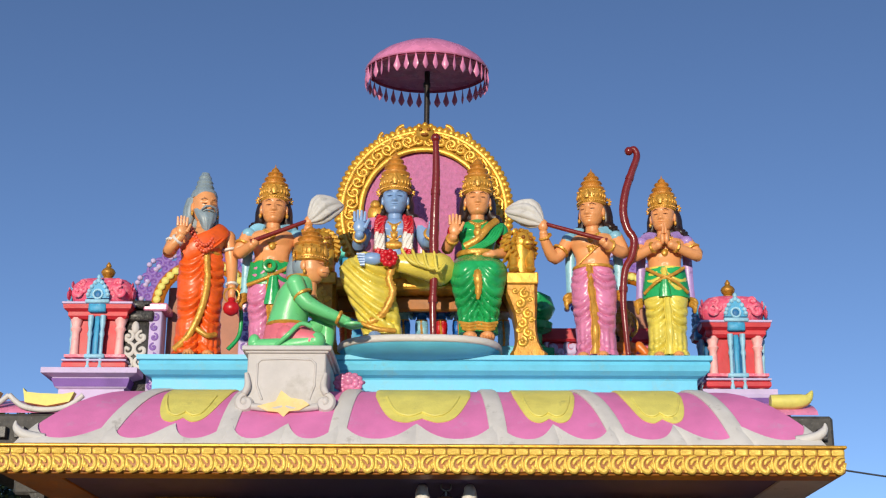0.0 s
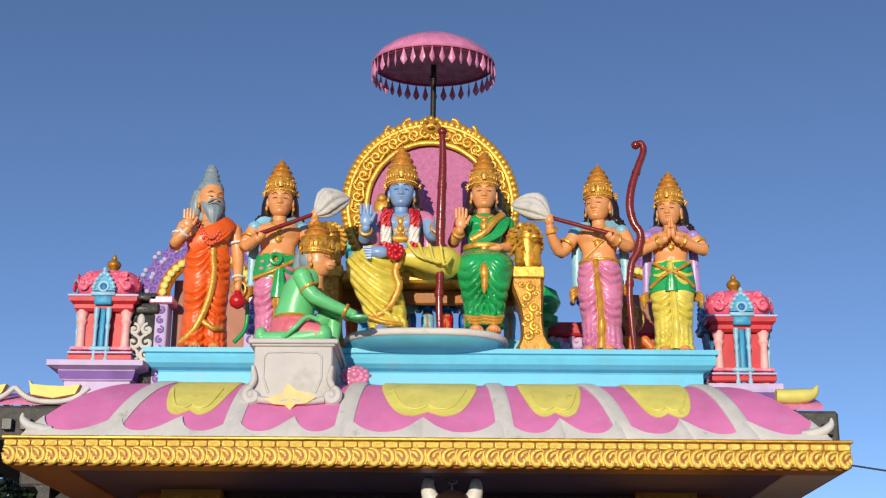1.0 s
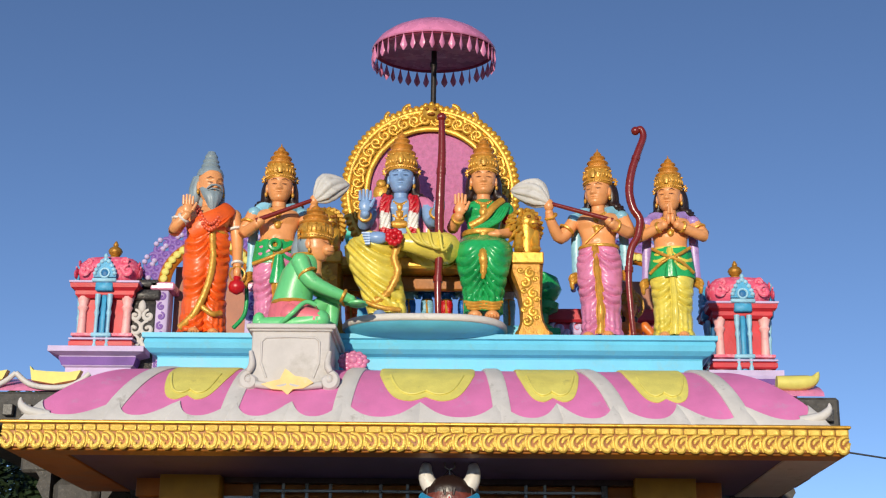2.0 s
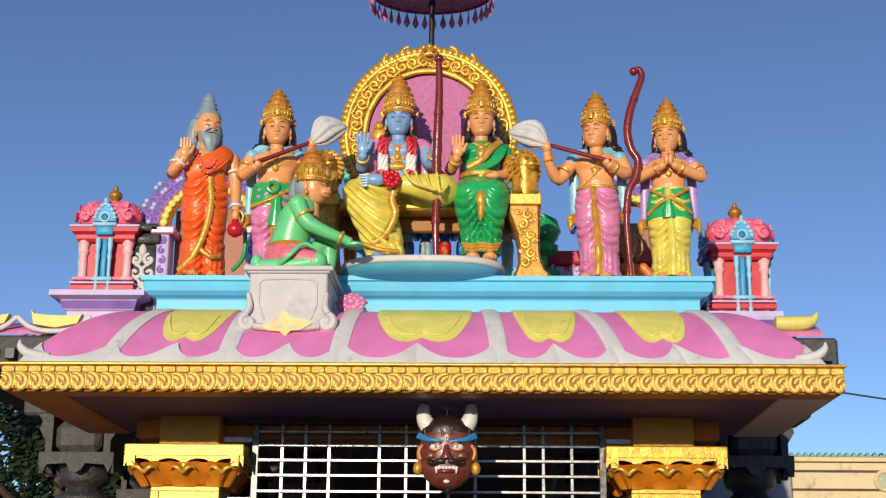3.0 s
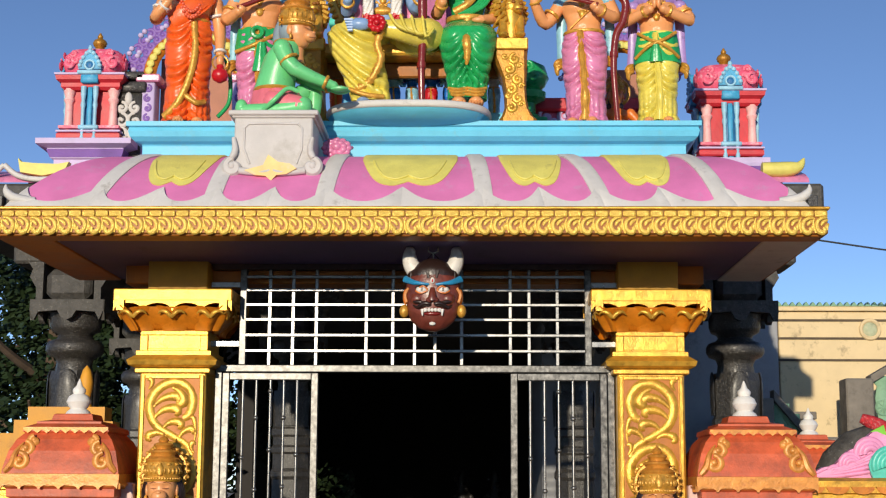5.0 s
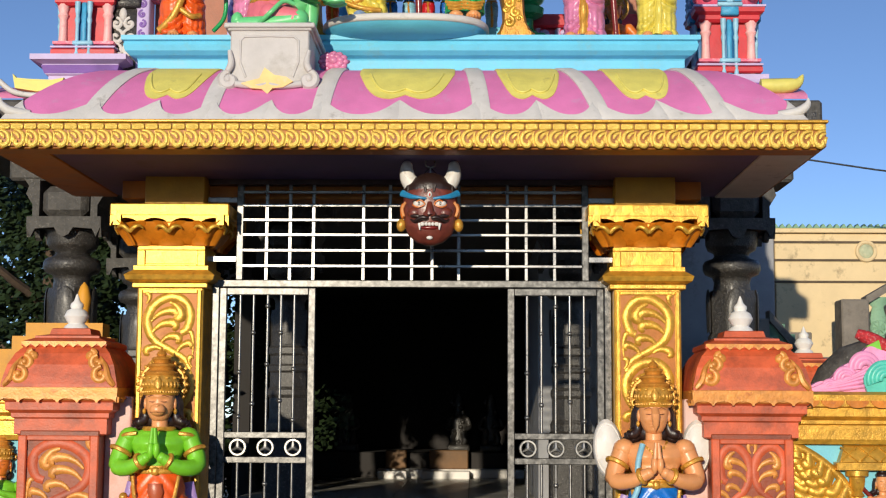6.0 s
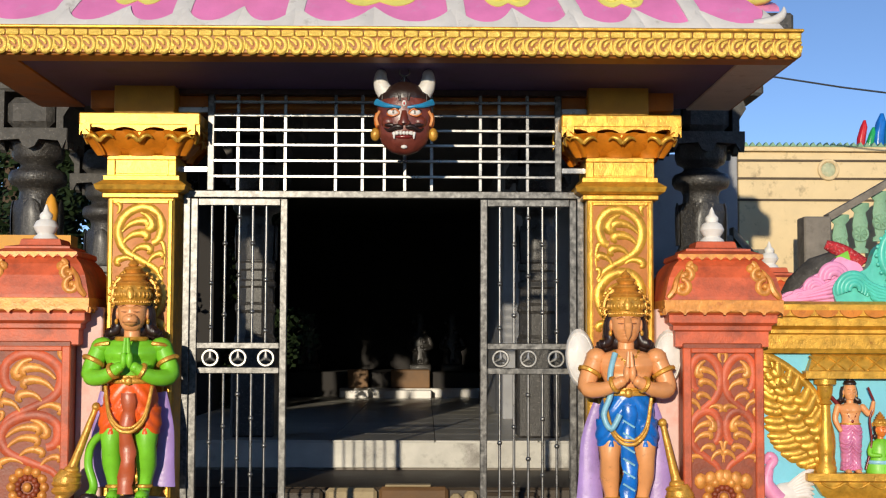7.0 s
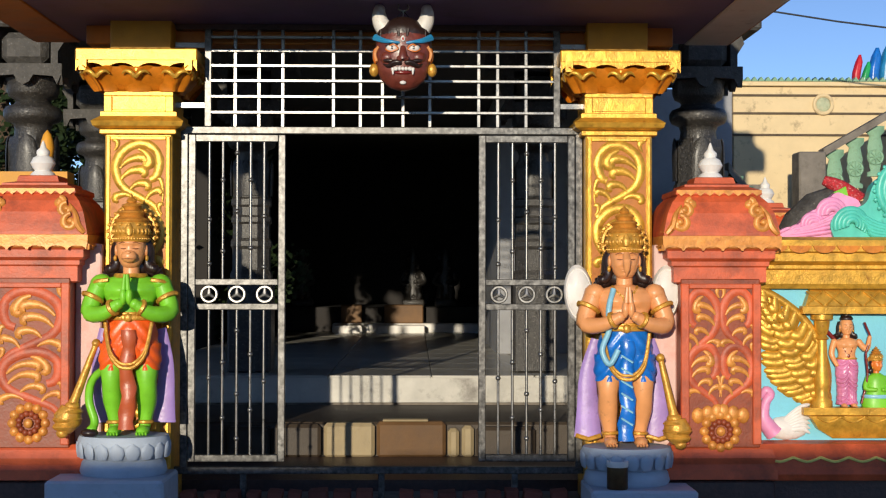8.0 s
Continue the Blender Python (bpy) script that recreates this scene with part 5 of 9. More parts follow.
for sx in (-1, 1):
    pts = curve([(sx * 0.085, -0.03, 0.915), (sx * 0.098, -0.095, 0.84), (sx * 0.092, -0.125, 0.74), (sx * 0.085, -0.135, 0.63), (sx * 0.045, -0.15, 0.55), (0, -0.16, 0.53)], 8)
    for k, p in enumerate(pts):
        mt = SCARLET if (k / len(pts) < 0.34 or 0.52 < k / len(pts) < 0.72) else BLOSSOM
        for q in range(5):
            a = 2 * math.pi * q / 5 + k
            b.ball((p.x + 0.022 * math.cos(a), p.y + 0.012 * math.sin(a) - 0.008, p.z + 0.008 * math.sin(a * 2)), 0.0165, mt, 6, 5)
    b.tube(curve([(sx * 0.12, 0.0, 0.91), (sx * 0.18, -0.02, 0.84), (sx * 0.185, 0.02, 0.7), (sx * 0.17, 0.0, 0.58)], 4), [0.03, 0.04, 0.05, 0.052, 0.052, 0.05, 0.048, 0.046, 0.044, 0.042, 0.04, 0.038, 0.036], ROSE, 10, 0.6)
limb(b, [(-0.17, 0, 0.855), (-0.235, -0.03, 0.72), (-0.225, -0.15, 0.76)], [0.05, 0.046, 0.03], BLUE_SKIN)
palm(b, (-0.225, -0.16, 0.765), BLUE_SKIN, 1, 1.15)
bangle(b, (-0.235, -0.03, 0.72), (-0.225, -0.15, 0.76), 0.8, 0.038)
limb(b, [(0.17, 0, 0.855), (0.22, -0.06, 0.73), (0.255, -0.2, 0.775)], [0.05, 0.048, 0.034], BLUE_SKIN)
b.ball((0.26, -0.22, 0.785), (0.036, 0.04, 0.036), BLUE_SKIN, 12, 7)
for k in range(4):
    b.tube([(0.235, -0.245, 0.765 + 0.016 * k), (0.3, -0.262, 0.755 + 0.016 * k)], [0.011, 0.009], BLUE_SKIN, 6)
bangle(b, (0.22, -0.06, 0.73), (0.255, -0.2, 0.775), 0.7, 0.04)
b.ball((-0.13, 0.05, 0.97), (0.06, 0.04, 0.075), FIG_GOLD, 12, 8)
b.ball((-0.135, 0.03, 1.03), (0.035, 0.03, 0.035), FIG_GOLD, 12, 8)
g = Geo().merge(b, rot_z(KX, KY, 4.085, 0, 1.0))
# lap and robe: one leg down, the other laid across it
g.loft([(KX, KY, 4.55, 0.18, 0.13), (KX, KY, 4.62, 0.18, 0.12), (KX, KY, 4.70, 0.14, 0.1)], LEMON, 40, 0.04, 9)
g.tube(curve([(KX + 0.02, KY - 0.02, 4.6), (KX - 0.12, KY - 0.16, 4.61), (KX - 0.19, KY - 0.26, 4.59)], 5), [0.1] * 11, LEMON, 12)
def robe_fold(x, z, front):
    """Cloth that hangs from the raised knee in bowed folds."""
    if front < -0.1:
        return 0.0
    ph = z + 0.7 * x - 3.8 * (x - 0.02) ** 2
    amp = 0.025 * min(1.0, max(0.0, (4.66 - z) / 0.1)) * (0.65 + 0.35 * math.sin(z * 21 + x * 9))
    return (amp * (2 * abs(math.sin(ph * math.pi / 0.076)) ** 0.8 - 1) + 0.006 * min(1.0, max(0.0, (4.3 - z) / 0.1)) * (2 * abs(math.sin(x * 75)) - 1)) * min(1.0, front + 0.4)


rows = [(-0.385, 6.92, 4.135, 0.125, 0.085), (-0.40, 6.92, 4.2, 0.13, 0.09), (-0.425, 6.92, 4.3, 0.142, 0.1), (-0.462, 6.92, 4.4, 0.155, 0.105), (-0.495, 6.92, 4.5, 0.166, 0.11), (-0.515, 6.92, 4.58, 0.16, 0.112), (-0.51, 6.94, 4.64, 0.13, 0.104), (-0.485, 6.97, 4.675, 0.06, 0.06)]
sculpt(g, rows, LEMON, robe_fold, 90, 110)
g.tube(curve([(-0.32, 6.80, 4.58), (-0.345, 6.795, 4.48), (-0.32, 6.80, 4.4), (-0.35, 6.80, 4.31), (-0.40, 6.82, 4.24), (-0.48, 6.84, 4.2)], 5), [0.018, 0.028, 0.022, 0.028] * 6 + [0.02, 0.015], FIG_GOLD, 8, 0.6)
g.tube(curve([(-0.52, 6.84, 4.2), (-0.42, 6.82, 4.16), (-0.30, 6.84, 4.15)], 5), 0.016, FIG_GOLD, 8)
g.tube(curve([(KX + 0.05, KY, 4.6), (-0.08, 7.02, 4.59), (-0.03, 6.94, 4.585), (-0.12, 6.87, 4.585), (-0.28, 6.85, 4.6), (-0.38, 6.845, 4.61)], 5), [0.1, 0.105, 0.11, 0.115, 0.118, 0.12, 0.12, 0.118, 0.115, 0.112, 0.11, 0.108, 0.105, 0.1, 0.096, 0.09, 0.085, 0.078, 0.07, 0.064, 0.06, 0.055, 0.05, 0.045, 0.04, 0.035], LEMON, 14)
for k in range(4):
    g.tube(curve([(-0.27 + 0.07 * k, 6.78, 4.68 - 0.006 * k), (-0.2 + 0.055 * k, 6.755, 4.58 - 0.02 * k), (-0.02 + 0.012 * k, 6.80, 4.53 + 0.02 * k)], 5), [0.004] + [0.011] * 9 + [0.004], LEMON, 6)
g.ball((-0.455, 6.80, 4.615), (0.075, 0.035, 0.042), BLUE_SKIN, 12, 7)
for k in range(5):
    g.tube([(-0.5, 6.785, 4.64 - 0.017 * k), (-0.555 + 0.006 * k, 6.785, 4.642 - 0.018 * k)], [0.011, 0.008], BLUE_SKIN, 6)
g.ball((-0.345, 6.77, 4.605), (0.055, 0.03, 0.055), SCARLET, 14, 8)
for k in range(9):
    a = 2 * math.pi * k / 9
    g.ball((-0.345 + 0.04 * math.cos(a), 6.75, 4.605 + 0.04 * math.sin(a)), 0.022, SCARLET, 8, 5)
g.ball((-0.345, 6.735, 4.605), 0.02, SCARLET, 8, 5)
g.ball((-0.43, 6.85, 4.115), (0.045, 0.1, 0.03), BLUE_SKIN, 12, 7)
solid("king_statue", g, (KX, KY, 4.085), "painted blue king statue seated in yellow robe", "statue", "statues on the gateway roof")

# enthroned queen, green sari
QX, QY = 0.225, 7.14
b = Geo()
torso(b, LEAF, 0.95, 0.95)
head(b, SKIN)
locks(b)
crown(b, tall=1.18, r=0.99)
necklaces(b, ((0.06, 0.04, 0.905), (0.08, 0.1, 0.895)))
b.ball((0, -0.105, 0.80), (0.03, 0.02, 0.04), FIG_GOLD, 10, 7)
b.tube(curve([(-0.09, -0.105, 0.7), (0.0, -0.12, 0.75), (0.07, -0.1, 0.84), (0.13, -0.03, 0.91)], 5), 0.024, FIG_GOLD, 8, 0.5)
for k in range(4):
    b.tube(curve([(-0.06 + 0.02 * k, -0.1, 0.68), (0.05 + 0.02 * k, -0.108, 0.74), (0.11 + 0.016 * k, -0.075, 0.83), (0.155 + 0.005 * k, -0.01, 0.885)], 5), 0.012, LEAF, 7)
b.ring((0, -0.005, 0.665), 0.12, 0.022, FIG_GOLD, "z", 26, 7, squash=(1.05, 0.85))
b.ball((0, -0.105, 0.64), (0.03, 0.018, 0.05), FIG_GOLD, 10, 7)
for sx in (-1, 1):
    b.ball((sx * 0.158, 0.0, 0.83), (0.05, 0.056, 0.068), SCARLET if sx < 0 else LEAF, 12, 7)
b.ball((0.17, -0.005, 0.775), (0.05, 0.054, 0.04), SCARLET, 12, 7)
limb(b, [(-0.165, 0, 0.81), (-0.205, -0.03, 0.71), (-0.165, -0.15, 0.75)], [0.042, 0.042, 0.03], SKIN)
palm(b, (-0.155, -0.16, 0.755), SKIN, 1, 1.1)
bangle(b, (-0.205, -0.03, 0.71), (-0.165, -0.15, 0.75), 0.8, 0.036)
limb(b, [(0.175, 0, 0.78), (0.19, -0.04, 0.68), (0.09, -0.17, 0.625)], [0.042, 0.04, 0.028], SKIN)
b.ball((0.075, -0.18, 0.618), (0.05, 0.026, 0.02), SKIN, 10, 6)
g = Geo().merge(b, rot_z(QX, QY, 4.085, 0, 0.985))
def sari(x, z, front):
    """Knees under the cloth, deep swags hung between and below them, gathers at the hem."""
    ax = abs(x)
    if front < -0.1:
        return 0.0
    d = 0.034 * bell(ax - 0.1, 0.06) * bell(z - 4.57, 0.09) - 0.03 * bell(x, 0.03) * bell(z - 4.4, 0.16)
    ph = z - 10.0 * (ax - 0.07) ** 2 + 0.9 * ax
    amp = 0.025 * min(1.0, max(0.0, (4.62 - z) / 0.1)) * (0.6 + 0.4 * math.sin(z * 19 + (1.0 if x > 0 else 0)))
    d += amp * (2 * abs(math.sin(ph * math.pi / 0.062)) ** 0.8 - 1)
    d += 0.01 * min(1.0, max(0.0, (4.34 - z) / 0.1)) * (2 * abs(math.sin(ax * 80)) - 1)
    return d * min(1.0, front + 0.4)


sculpt(g, [(QX, 6.95, 4.155, 0.125, 0.09), (QX, 6.95, 4.22, 0.125, 0.09), (QX, 6.94, 4.32, 0.136, 0.098), (QX, 6.945, 4.42, 0.158, 0.112), (QX, 6.955, 4.5, 0.178, 0.128), (QX, 6.98, 4.57, 0.19, 0.15), (QX, 7.02, 4.62, 0.186, 0.165), (QX, 7.08, 4.66, 0.175, 0.15), (QX, QY, 4.72, 0.14, 0.1)], LEAF, sari, 96, 120)
for k in range(3):
    g.tube(curve([(QX - 0.12 + 0.01 * k, 6.875 - 0.002 * k, 4.215 - 0.02 * k), (QX - 0.06, 6.848, 4.2 - 0.02 * k), (QX, 6.862, 4.212 - 0.02 * k), (QX + 0.06, 6.848, 4.2 - 0.02 * k), (QX + 0.12 - 0.01 * k, 6.875 - 0.002 * k, 4.215 - 0.02 * k)], 5), 0.011, FIG_GOLD, 7)
for sx in (-1, 1):
    g.ball((QX + sx * 0.055, 6.86, 4.115), (0.05, 0.09, 0.036), SKIN, 14, 9)
    for k in range(5):
        g.ball((QX + sx * 0.055 + (k - 2) * 0.018, 6.785, 4.102), (0.0105, 0.018, 0.013), SKIN, 7, 5)
g.tube(curve([(QX - 0.01, 6.845, 4.56), (QX - 0.005, 6.825, 4.5), (QX, 6.835, 4.44), (QX - 0.005, 6.85, 4.36)], 5), [0.012, 0.02, 0.028, 0.024, 0.03, 0.024, 0.03, 0.024, 0.028, 0.022, 0.026, 0.02, 0.022, 0.016, 0.012, 0.006], FIG_GOLD, 8, 0.6)
solid("queen_statue", g, (QX, QY, 4.085), "painted queen statue seated in a green sari", "statue", "statues on the gateway roof")

# bows
def bow(pts, name_label, rad=0.02):
    c = curve(pts, 6)
    n = len(c)
    g = Geo()
    g.tube(c, [rad * (0.55 + 0.6 * math.sin(math.pi * (0.1 + 0.85 * i / n))) for i in range(n)], MAROON, 10)
    ob = thing("bow", pts[-1], name_label, "bow", "maroon bows")
    part("limb", g, ob)
    for t in (0.28, 0.46, 0.54, 0.8):
        k = int(t * n)
        h = Geo()
        h.tube([c[k] - (c[k + 1] - c[k - 1]) * 0.25, c[k] + (c[k + 1] - c[k - 1]) * 0.25], rad * 1.2, MAROON, 12)
        part("binding", h, ob)
    h = Geo().ball(c[0], rad * 1.25, MAROON, 10, 7)
    part("knob", h, ob)


bow([(-0.055, 6.86, 5.468), (-0.05, 6.86, 5.25), (-0.056, 6.86, 5.01), (-0.062, 6.87, 4.78), (-0.06, 6.87, 4.55), (-0.066, 6.86, 4.32), (-0.061, 6.87, 4.085)], "tall maroon bow standing before the throne", 0.026)
bow([(1.234, 7.0, 5.432), (1.269, 7.0, 5.448), (1.286, 7.0, 5.392), (1.248, 7.0, 5.283), (1.202, 7.0, 5.143), (1.183, 7.0, 5.005), (1.205, 7.0, 4.887), (1.247, 7.0, 4.809), (1.228, 7.0, 4.693), (1.181, 7.0, 4.596), (1.164, 7.0, 4.406), (1.172, 7.0, 4.217), (1.189, 7.02, 4.01)], "tall curved maroon bow standing on the podium", 0.024)

# ---- throne ----
throne = thing("throne", (-0.145, 7.4, 4.005), "gilded throne with pink back panel and lions", "throne")
TX, TZ, TY = -0.145, 5.205, 7.6


def horseshoe(rx, rz, y, n=40, a0=-38, a1=218, z=TZ):
    return [(TX + rx * math.cos(radians(a)), y, z + rz * math.sin(radians(a))) for a in np.linspace(a0, a1, n)]


g = Geo()
outl = [(p[0], p[2]) for p in horseshoe(0.5, 0.52, 0, 40)]
g.plate(outl + [(TX - 0.42, 4.5), (TX + 0.42, 4.5)], TY, TY + 0.06, THRONE_PINK)
part("back_panel", g, throne, "rough pink back panel")
g = Geo()
for r, th, off in ((0.515, 0.06, 0.0), (0.447, 0.022, -0.03), (0.578, 0.022, -0.02)):
    g.tube(horseshoe(r, r * 1.04, TY + off, 60), th, GOLD, 10, 0.55)
arch = part("arch_frame", g, throne, "gilt carved arch")
h = Geo().ball((0, 0, 0), (0.036, 0.024, 0.027), GOLD, 8, 6)
bead = h.mesh("arch_bead")
pieces("arch_bead", bead, [Matrix.Translation((p[0], p[1], p[2])) @ Matrix.Rotation(-math.atan2(p[2] - TZ, p[0] - TX), 4, "Y") for p in horseshoe(0.6, 0.622, TY - 0.01, 64)], arch)
h = Geo()
scroll(h, 0, 0, 0, 0.045, 0, 420, GOLD, 0.012)
h.tube([(0.04, 0, 0), (0.03, 0, -0.05), (-0.02, 0, -0.075)], [0.012, 0.01, 0.004], GOLD, 6)
curl = h.mesh("arch_curl")
cp = []
for k, p in enumerate(horseshoe(0.513, 0.533, TY - 0.04, 30)):
    a = math.atan2(p[2] - TZ, p[0] - TX)
    cp.append(Matrix.Translation(p) @ Matrix.Rotation(-a, 4, "Y") @ Matrix.Diagonal((1 if k % 2 else -1, 1, 1, 1)))
pieces("arch_curl", curl, cp, arch)
g = Geo()
g.ball((TX, TY - 0.02, 5.785), (0.075, 0.05, 0.07), GOLD, 16, 9)
for k in range(12):
    a = 2 * math.pi * k / 12
    g.ball((TX + 0.082 * math.cos(a), TY - 0.01, 5.785 + 0.075 * math.sin(a)), 0.024, GOLD, 8, 6)
for sx in (-1, 1):
    g.ball((TX + sx * 0.028, TY - 0.065, 5.805), 0.014, GOLD_DEEP, 8, 6)
    scroll(g, TX + sx * 0.15, 5.795, TY - 0.02, 0.06, 90, -sx * 380, GOLD, 0.016)
    scroll(g, TX + sx * 0.27, 5.745, TY - 0.02, 0.062, 60 if sx > 0 else 120, -sx * 380, GOLD, 0.017)
g.ball((TX, TY - 0.07, 5.765), (0.03, 0.02, 0.014), GOLD_DEEP, 8, 6)
part("crest", g, throne, "gilt crest with curls")
g = Geo()
g.box((TX - 0.66, 7.02, 4.48), (TX + 0.66, 7.62, 4.56), GOLD, 0.015)
part("seat", g, throne)
g = Geo()
# Added dark gold board stands for the shaded gap under the seat.
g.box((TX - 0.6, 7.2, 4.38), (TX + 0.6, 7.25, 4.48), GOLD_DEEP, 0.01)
part("apron", g, throne)


def lion_arm(cx, yaw):
    g = Geo()
    prof = [(4.01, 0.04, 0.12), (4.05, 0.04, 0.12), (4.07, 0.035, 0.1), (4.12, 0.03, 0.078), (4.18, 0.026, 0.07), (4.25, 0.022, 0.07), (4.32, 0.016, 0.078), (4.39, 0.004, 0.094), (4.45, -0.008, 0.108), (4.5, -0.012, 0.112)]
    g.rings([[(cx + x - w, 7.02, z), (cx + x - w * 0.8, 6.985, z), (cx + x + w * 0.8, 6.985, z), (cx + x + w, 7.02, z), (cx + x + w, 7.2, z), (cx + x - w, 7.2, z)] for z, x, w in prof], GOLD_DULL, False)
    g.box((cx - 0.105, 6.965, 4.5), (cx + 0.105, 7.25, 4.58), GOLD, 0.008)
    leg = part("leg", g, throne)
    h = Geo()
    for s, z in ((1, 4.44), (-1, 4.375), (1, 4.305), (-1, 4.24), (1, 4.18), (-1, 4.12)):
        mid = cx + 0.018 - 0.03 * max(0.0, (z - 4.3) / 0.2)
        scroll(h, mid + s * 0.022, z, 6.984, 0.036, 90, s * 380, GOLD, 0.012, 0.45)
        scroll(h, mid - s * 0.042, z + 0.02, 6.984, 0.02, 0, -s * 320, GOLD, 0.009, 0.45)
    part("leg_carving", h, leg)
    g = Geo()
    g.loft([(cx, 7.12, 4.58, 0.085, 0.12), (cx, 7.1, 4.66, 0.08, 0.1), (cx, 7.07, 4.74, 0.08, 0.085), (cx, 7.06, 4.82, 0.07, 0.08)], GOLD, 18)
    for sx in (-1, 1):
        limb(g, [(cx + sx * 0.05, 7.04, 4.72), (cx + sx * 0.055, 7.0, 4.63), (cx + sx * 0.055, 6.98, 4.6)], [0.035, 0.028, 0.03], GOLD)
        g.ball((cx + sx * 0.055, 6.96, 4.595), (0.035, 0.045, 0.022), GOLD, 8, 6)
    hd = Geo()
    hd.ball((0, 0, 0), (0.072, 0.075, 0.078), GOLD, 14, 9)
    hd.ball((0, -0.072, -0.02), (0.04, 0.04, 0.036), GOLD, 12, 8)
    hd.ball((0, -0.108, 0.002), (0.018, 0.012, 0.012), GOLD_DEEP, 8, 6)
    hd.tube([(-0.032, -0.095, -0.035), (0, -0.112, -0.03), (0.032, -0.095, -0.035)], 0.005, GOLD_DEEP, 6)
    for sx in (-1, 1):
        hd.ball((sx * 0.03, -0.062, 0.022), 0.014, GOLD_DEEP, 8, 6)
        hd.ball((sx * 0.055, -0.005, 0.07), (0.022, 0.015, 0.024), GOLD, 8, 6)
    rng = random.Random(3)
    for ring_k, rr in enumerate((0.085, 0.098, 0.1)):
        for k in range(18):
            a = 2 * math.pi * k / 18 + ring_k * 0.17
            y = -0.02 + 0.04 * ring_k
            p = Vector((rr * math.cos(a), y, rr * 1.12 * math.sin(a) - 0.012))
            q = p * 1.24 + Vector((0.01, 0.02, -0.025))
            hd.tube([p * 0.85, p.lerp(q, 0.5) + Vector((0.008, -0.01, 0)), q], [0.016, 0.019, 0.005], GOLD, 6)
    g.merge(hd, Matrix.Translation((cx, 7.05, 4.80)) @ Matrix.Rotation(radians(yaw), 4, "Z"))
    part("lion", g, throne, "gilt seated lion arm")


lion_arm(0.51, 35)
lion_arm(-0.80, 20)

# parasol over the throne
par = thing("parasol", (-0.13, 7.64, 5.6), "pink ceremonial parasol with hanging drop fringe", "parasol")
PCX, PCY, PCZ, PR = -0.135, 7.64, 6.30, 0.443
tip = Matrix.Translation((PCX, PCY, PCZ)) @ Matrix.Rotation(radians(5), 4, "X") @ Matrix.Translation((-PCX, -PCY, -PCZ))
g = Geo()
prof = [(PR, 0.0), (PR * 0.98, 0.03), (PR * 0.9, 0.075), (PR * 0.75, 0.125), (PR * 0.5, 0.18), (PR * 0.25, 0.205), (0.01, 0.215)]
inner = [(0.01, 0.17), (PR * 0.5, 0.145), (PR * 0.8, 0.08), (PR * 0.95, 0.012), (PR * 0.985, -0.004)]
h = Geo()
h.lathe(prof, (PCX, PCY, PCZ), ROSE, 48)
part("canopy", Geo().merge(h, tip), par, "rose pink dome")
h = Geo()
loops = []
for r, z in inner:
    loops.append([(PCX + r * math.cos(a), PCY + r * math.sin(a), PCZ + z - 0.012) for a in np.linspace(0, 2 * math.pi, 48, endpoint=False)])
h.rings(loops, surface("dusky_pink_lining", lin(176, 66, 100), 0.7, vary=0.2, scale=6, bump=0.2), cap=False)
part("lining", Geo().merge(h, tip), par, "dusky pink underside")
h = Geo().ring((PCX, PCY, PCZ), PR, 0.01, ROSE, "z", 60, 6)
part("rim", Geo().merge(h, tip), par)
h = Geo()
for k in range(8):
    a = 2 * math.pi * k / 8
    h.tube([(PCX, PCY, PCZ + 0.13), (PCX + PR * 0.94 * math.cos(a), PCY + PR * 0.94 * math.sin(a), PCZ + 0.005)], 0.006, BLACK_IRON, 6)
part("rib_set", Geo().merge(h, tip), par)
h = Geo()
h.tube([(0, 0, 0), (0, 0, -0.015)], 0.003, ROSE, 5)
h.rings([[(w * math.cos(a), 0.35 * w * math.sin(a), z) for a in np.linspace(0, 2 * math.pi, 8, endpoint=False)] for z, w in ((-0.012, 0.004), (-0.045, 0.012), (-0.085, 0.025), (-0.1, 0.02), (-0.125, 0.003))], ROSE)
drop = h.mesh("fringe_drop")
rng = random.Random(5)
pieces("fringe_drop", drop, [tip @ Matrix.Translation((PCX + PR * math.cos(a), PCY + PR * math.sin(a), PCZ - 0.004)) @ Matrix.Rotation(a + math.pi / 2 + rng.uniform(-0.7, 0.7), 4, "Z") for a in np.linspace(0, 2 * math.pi, 40, endpoint=False)], par)
g = Geo().tube([(PCX, PCY, 5.6), (PCX + 0.003, PCY, PCZ + 0.17)], 0.02, BLACK_IRON, 10)
part("pole", g, par, "dark iron pole")
g = Geo().tube([(PCX, PCY, PCZ - 0.12), (PCX, PCY, PCZ - 0.09)], 0.026, BLACK_IRON, 10)
part("collar", g, par)

# lotus bud on the cornice
g = Geo()
g.ball((-0.575, 6.70, 3.775), (0.082, 0.06, 0.055), ROSE, 18, 10)
for ring_k, (rr, zz, n) in enumerate(((0.07, 0.0, 12), (0.045, 0.035, 9))):
    for k in range(n):
        a = 2 * math.pi * k / n + ring_k
        g.ball((-0.575 + rr * math.cos(a), 6.655 - 0.012 * ring_k, 3.775 + 0.7 * rr * math.sin(a)), (0.026, 0.02, 0.02), ROSE, 8, 6)
g.ball((-0.575, 6.635, 3.78), (0.03, 0.02, 0.025), ROSE, 10, 6)
g.ball((-0.495, 6.69, 3.785), (0.022, 0.02, 0.014), ROSE, 8, 5)
g.tube([(-0.59, 6.7, 3.74), (-0.61, 6.66, 3.69)], 0.024, ROSE, 8)
solid("lotus_bud", g, (-0.57, 6.70, 3.70), "pink plaster lotus bud lying on the cornice", "ornament")


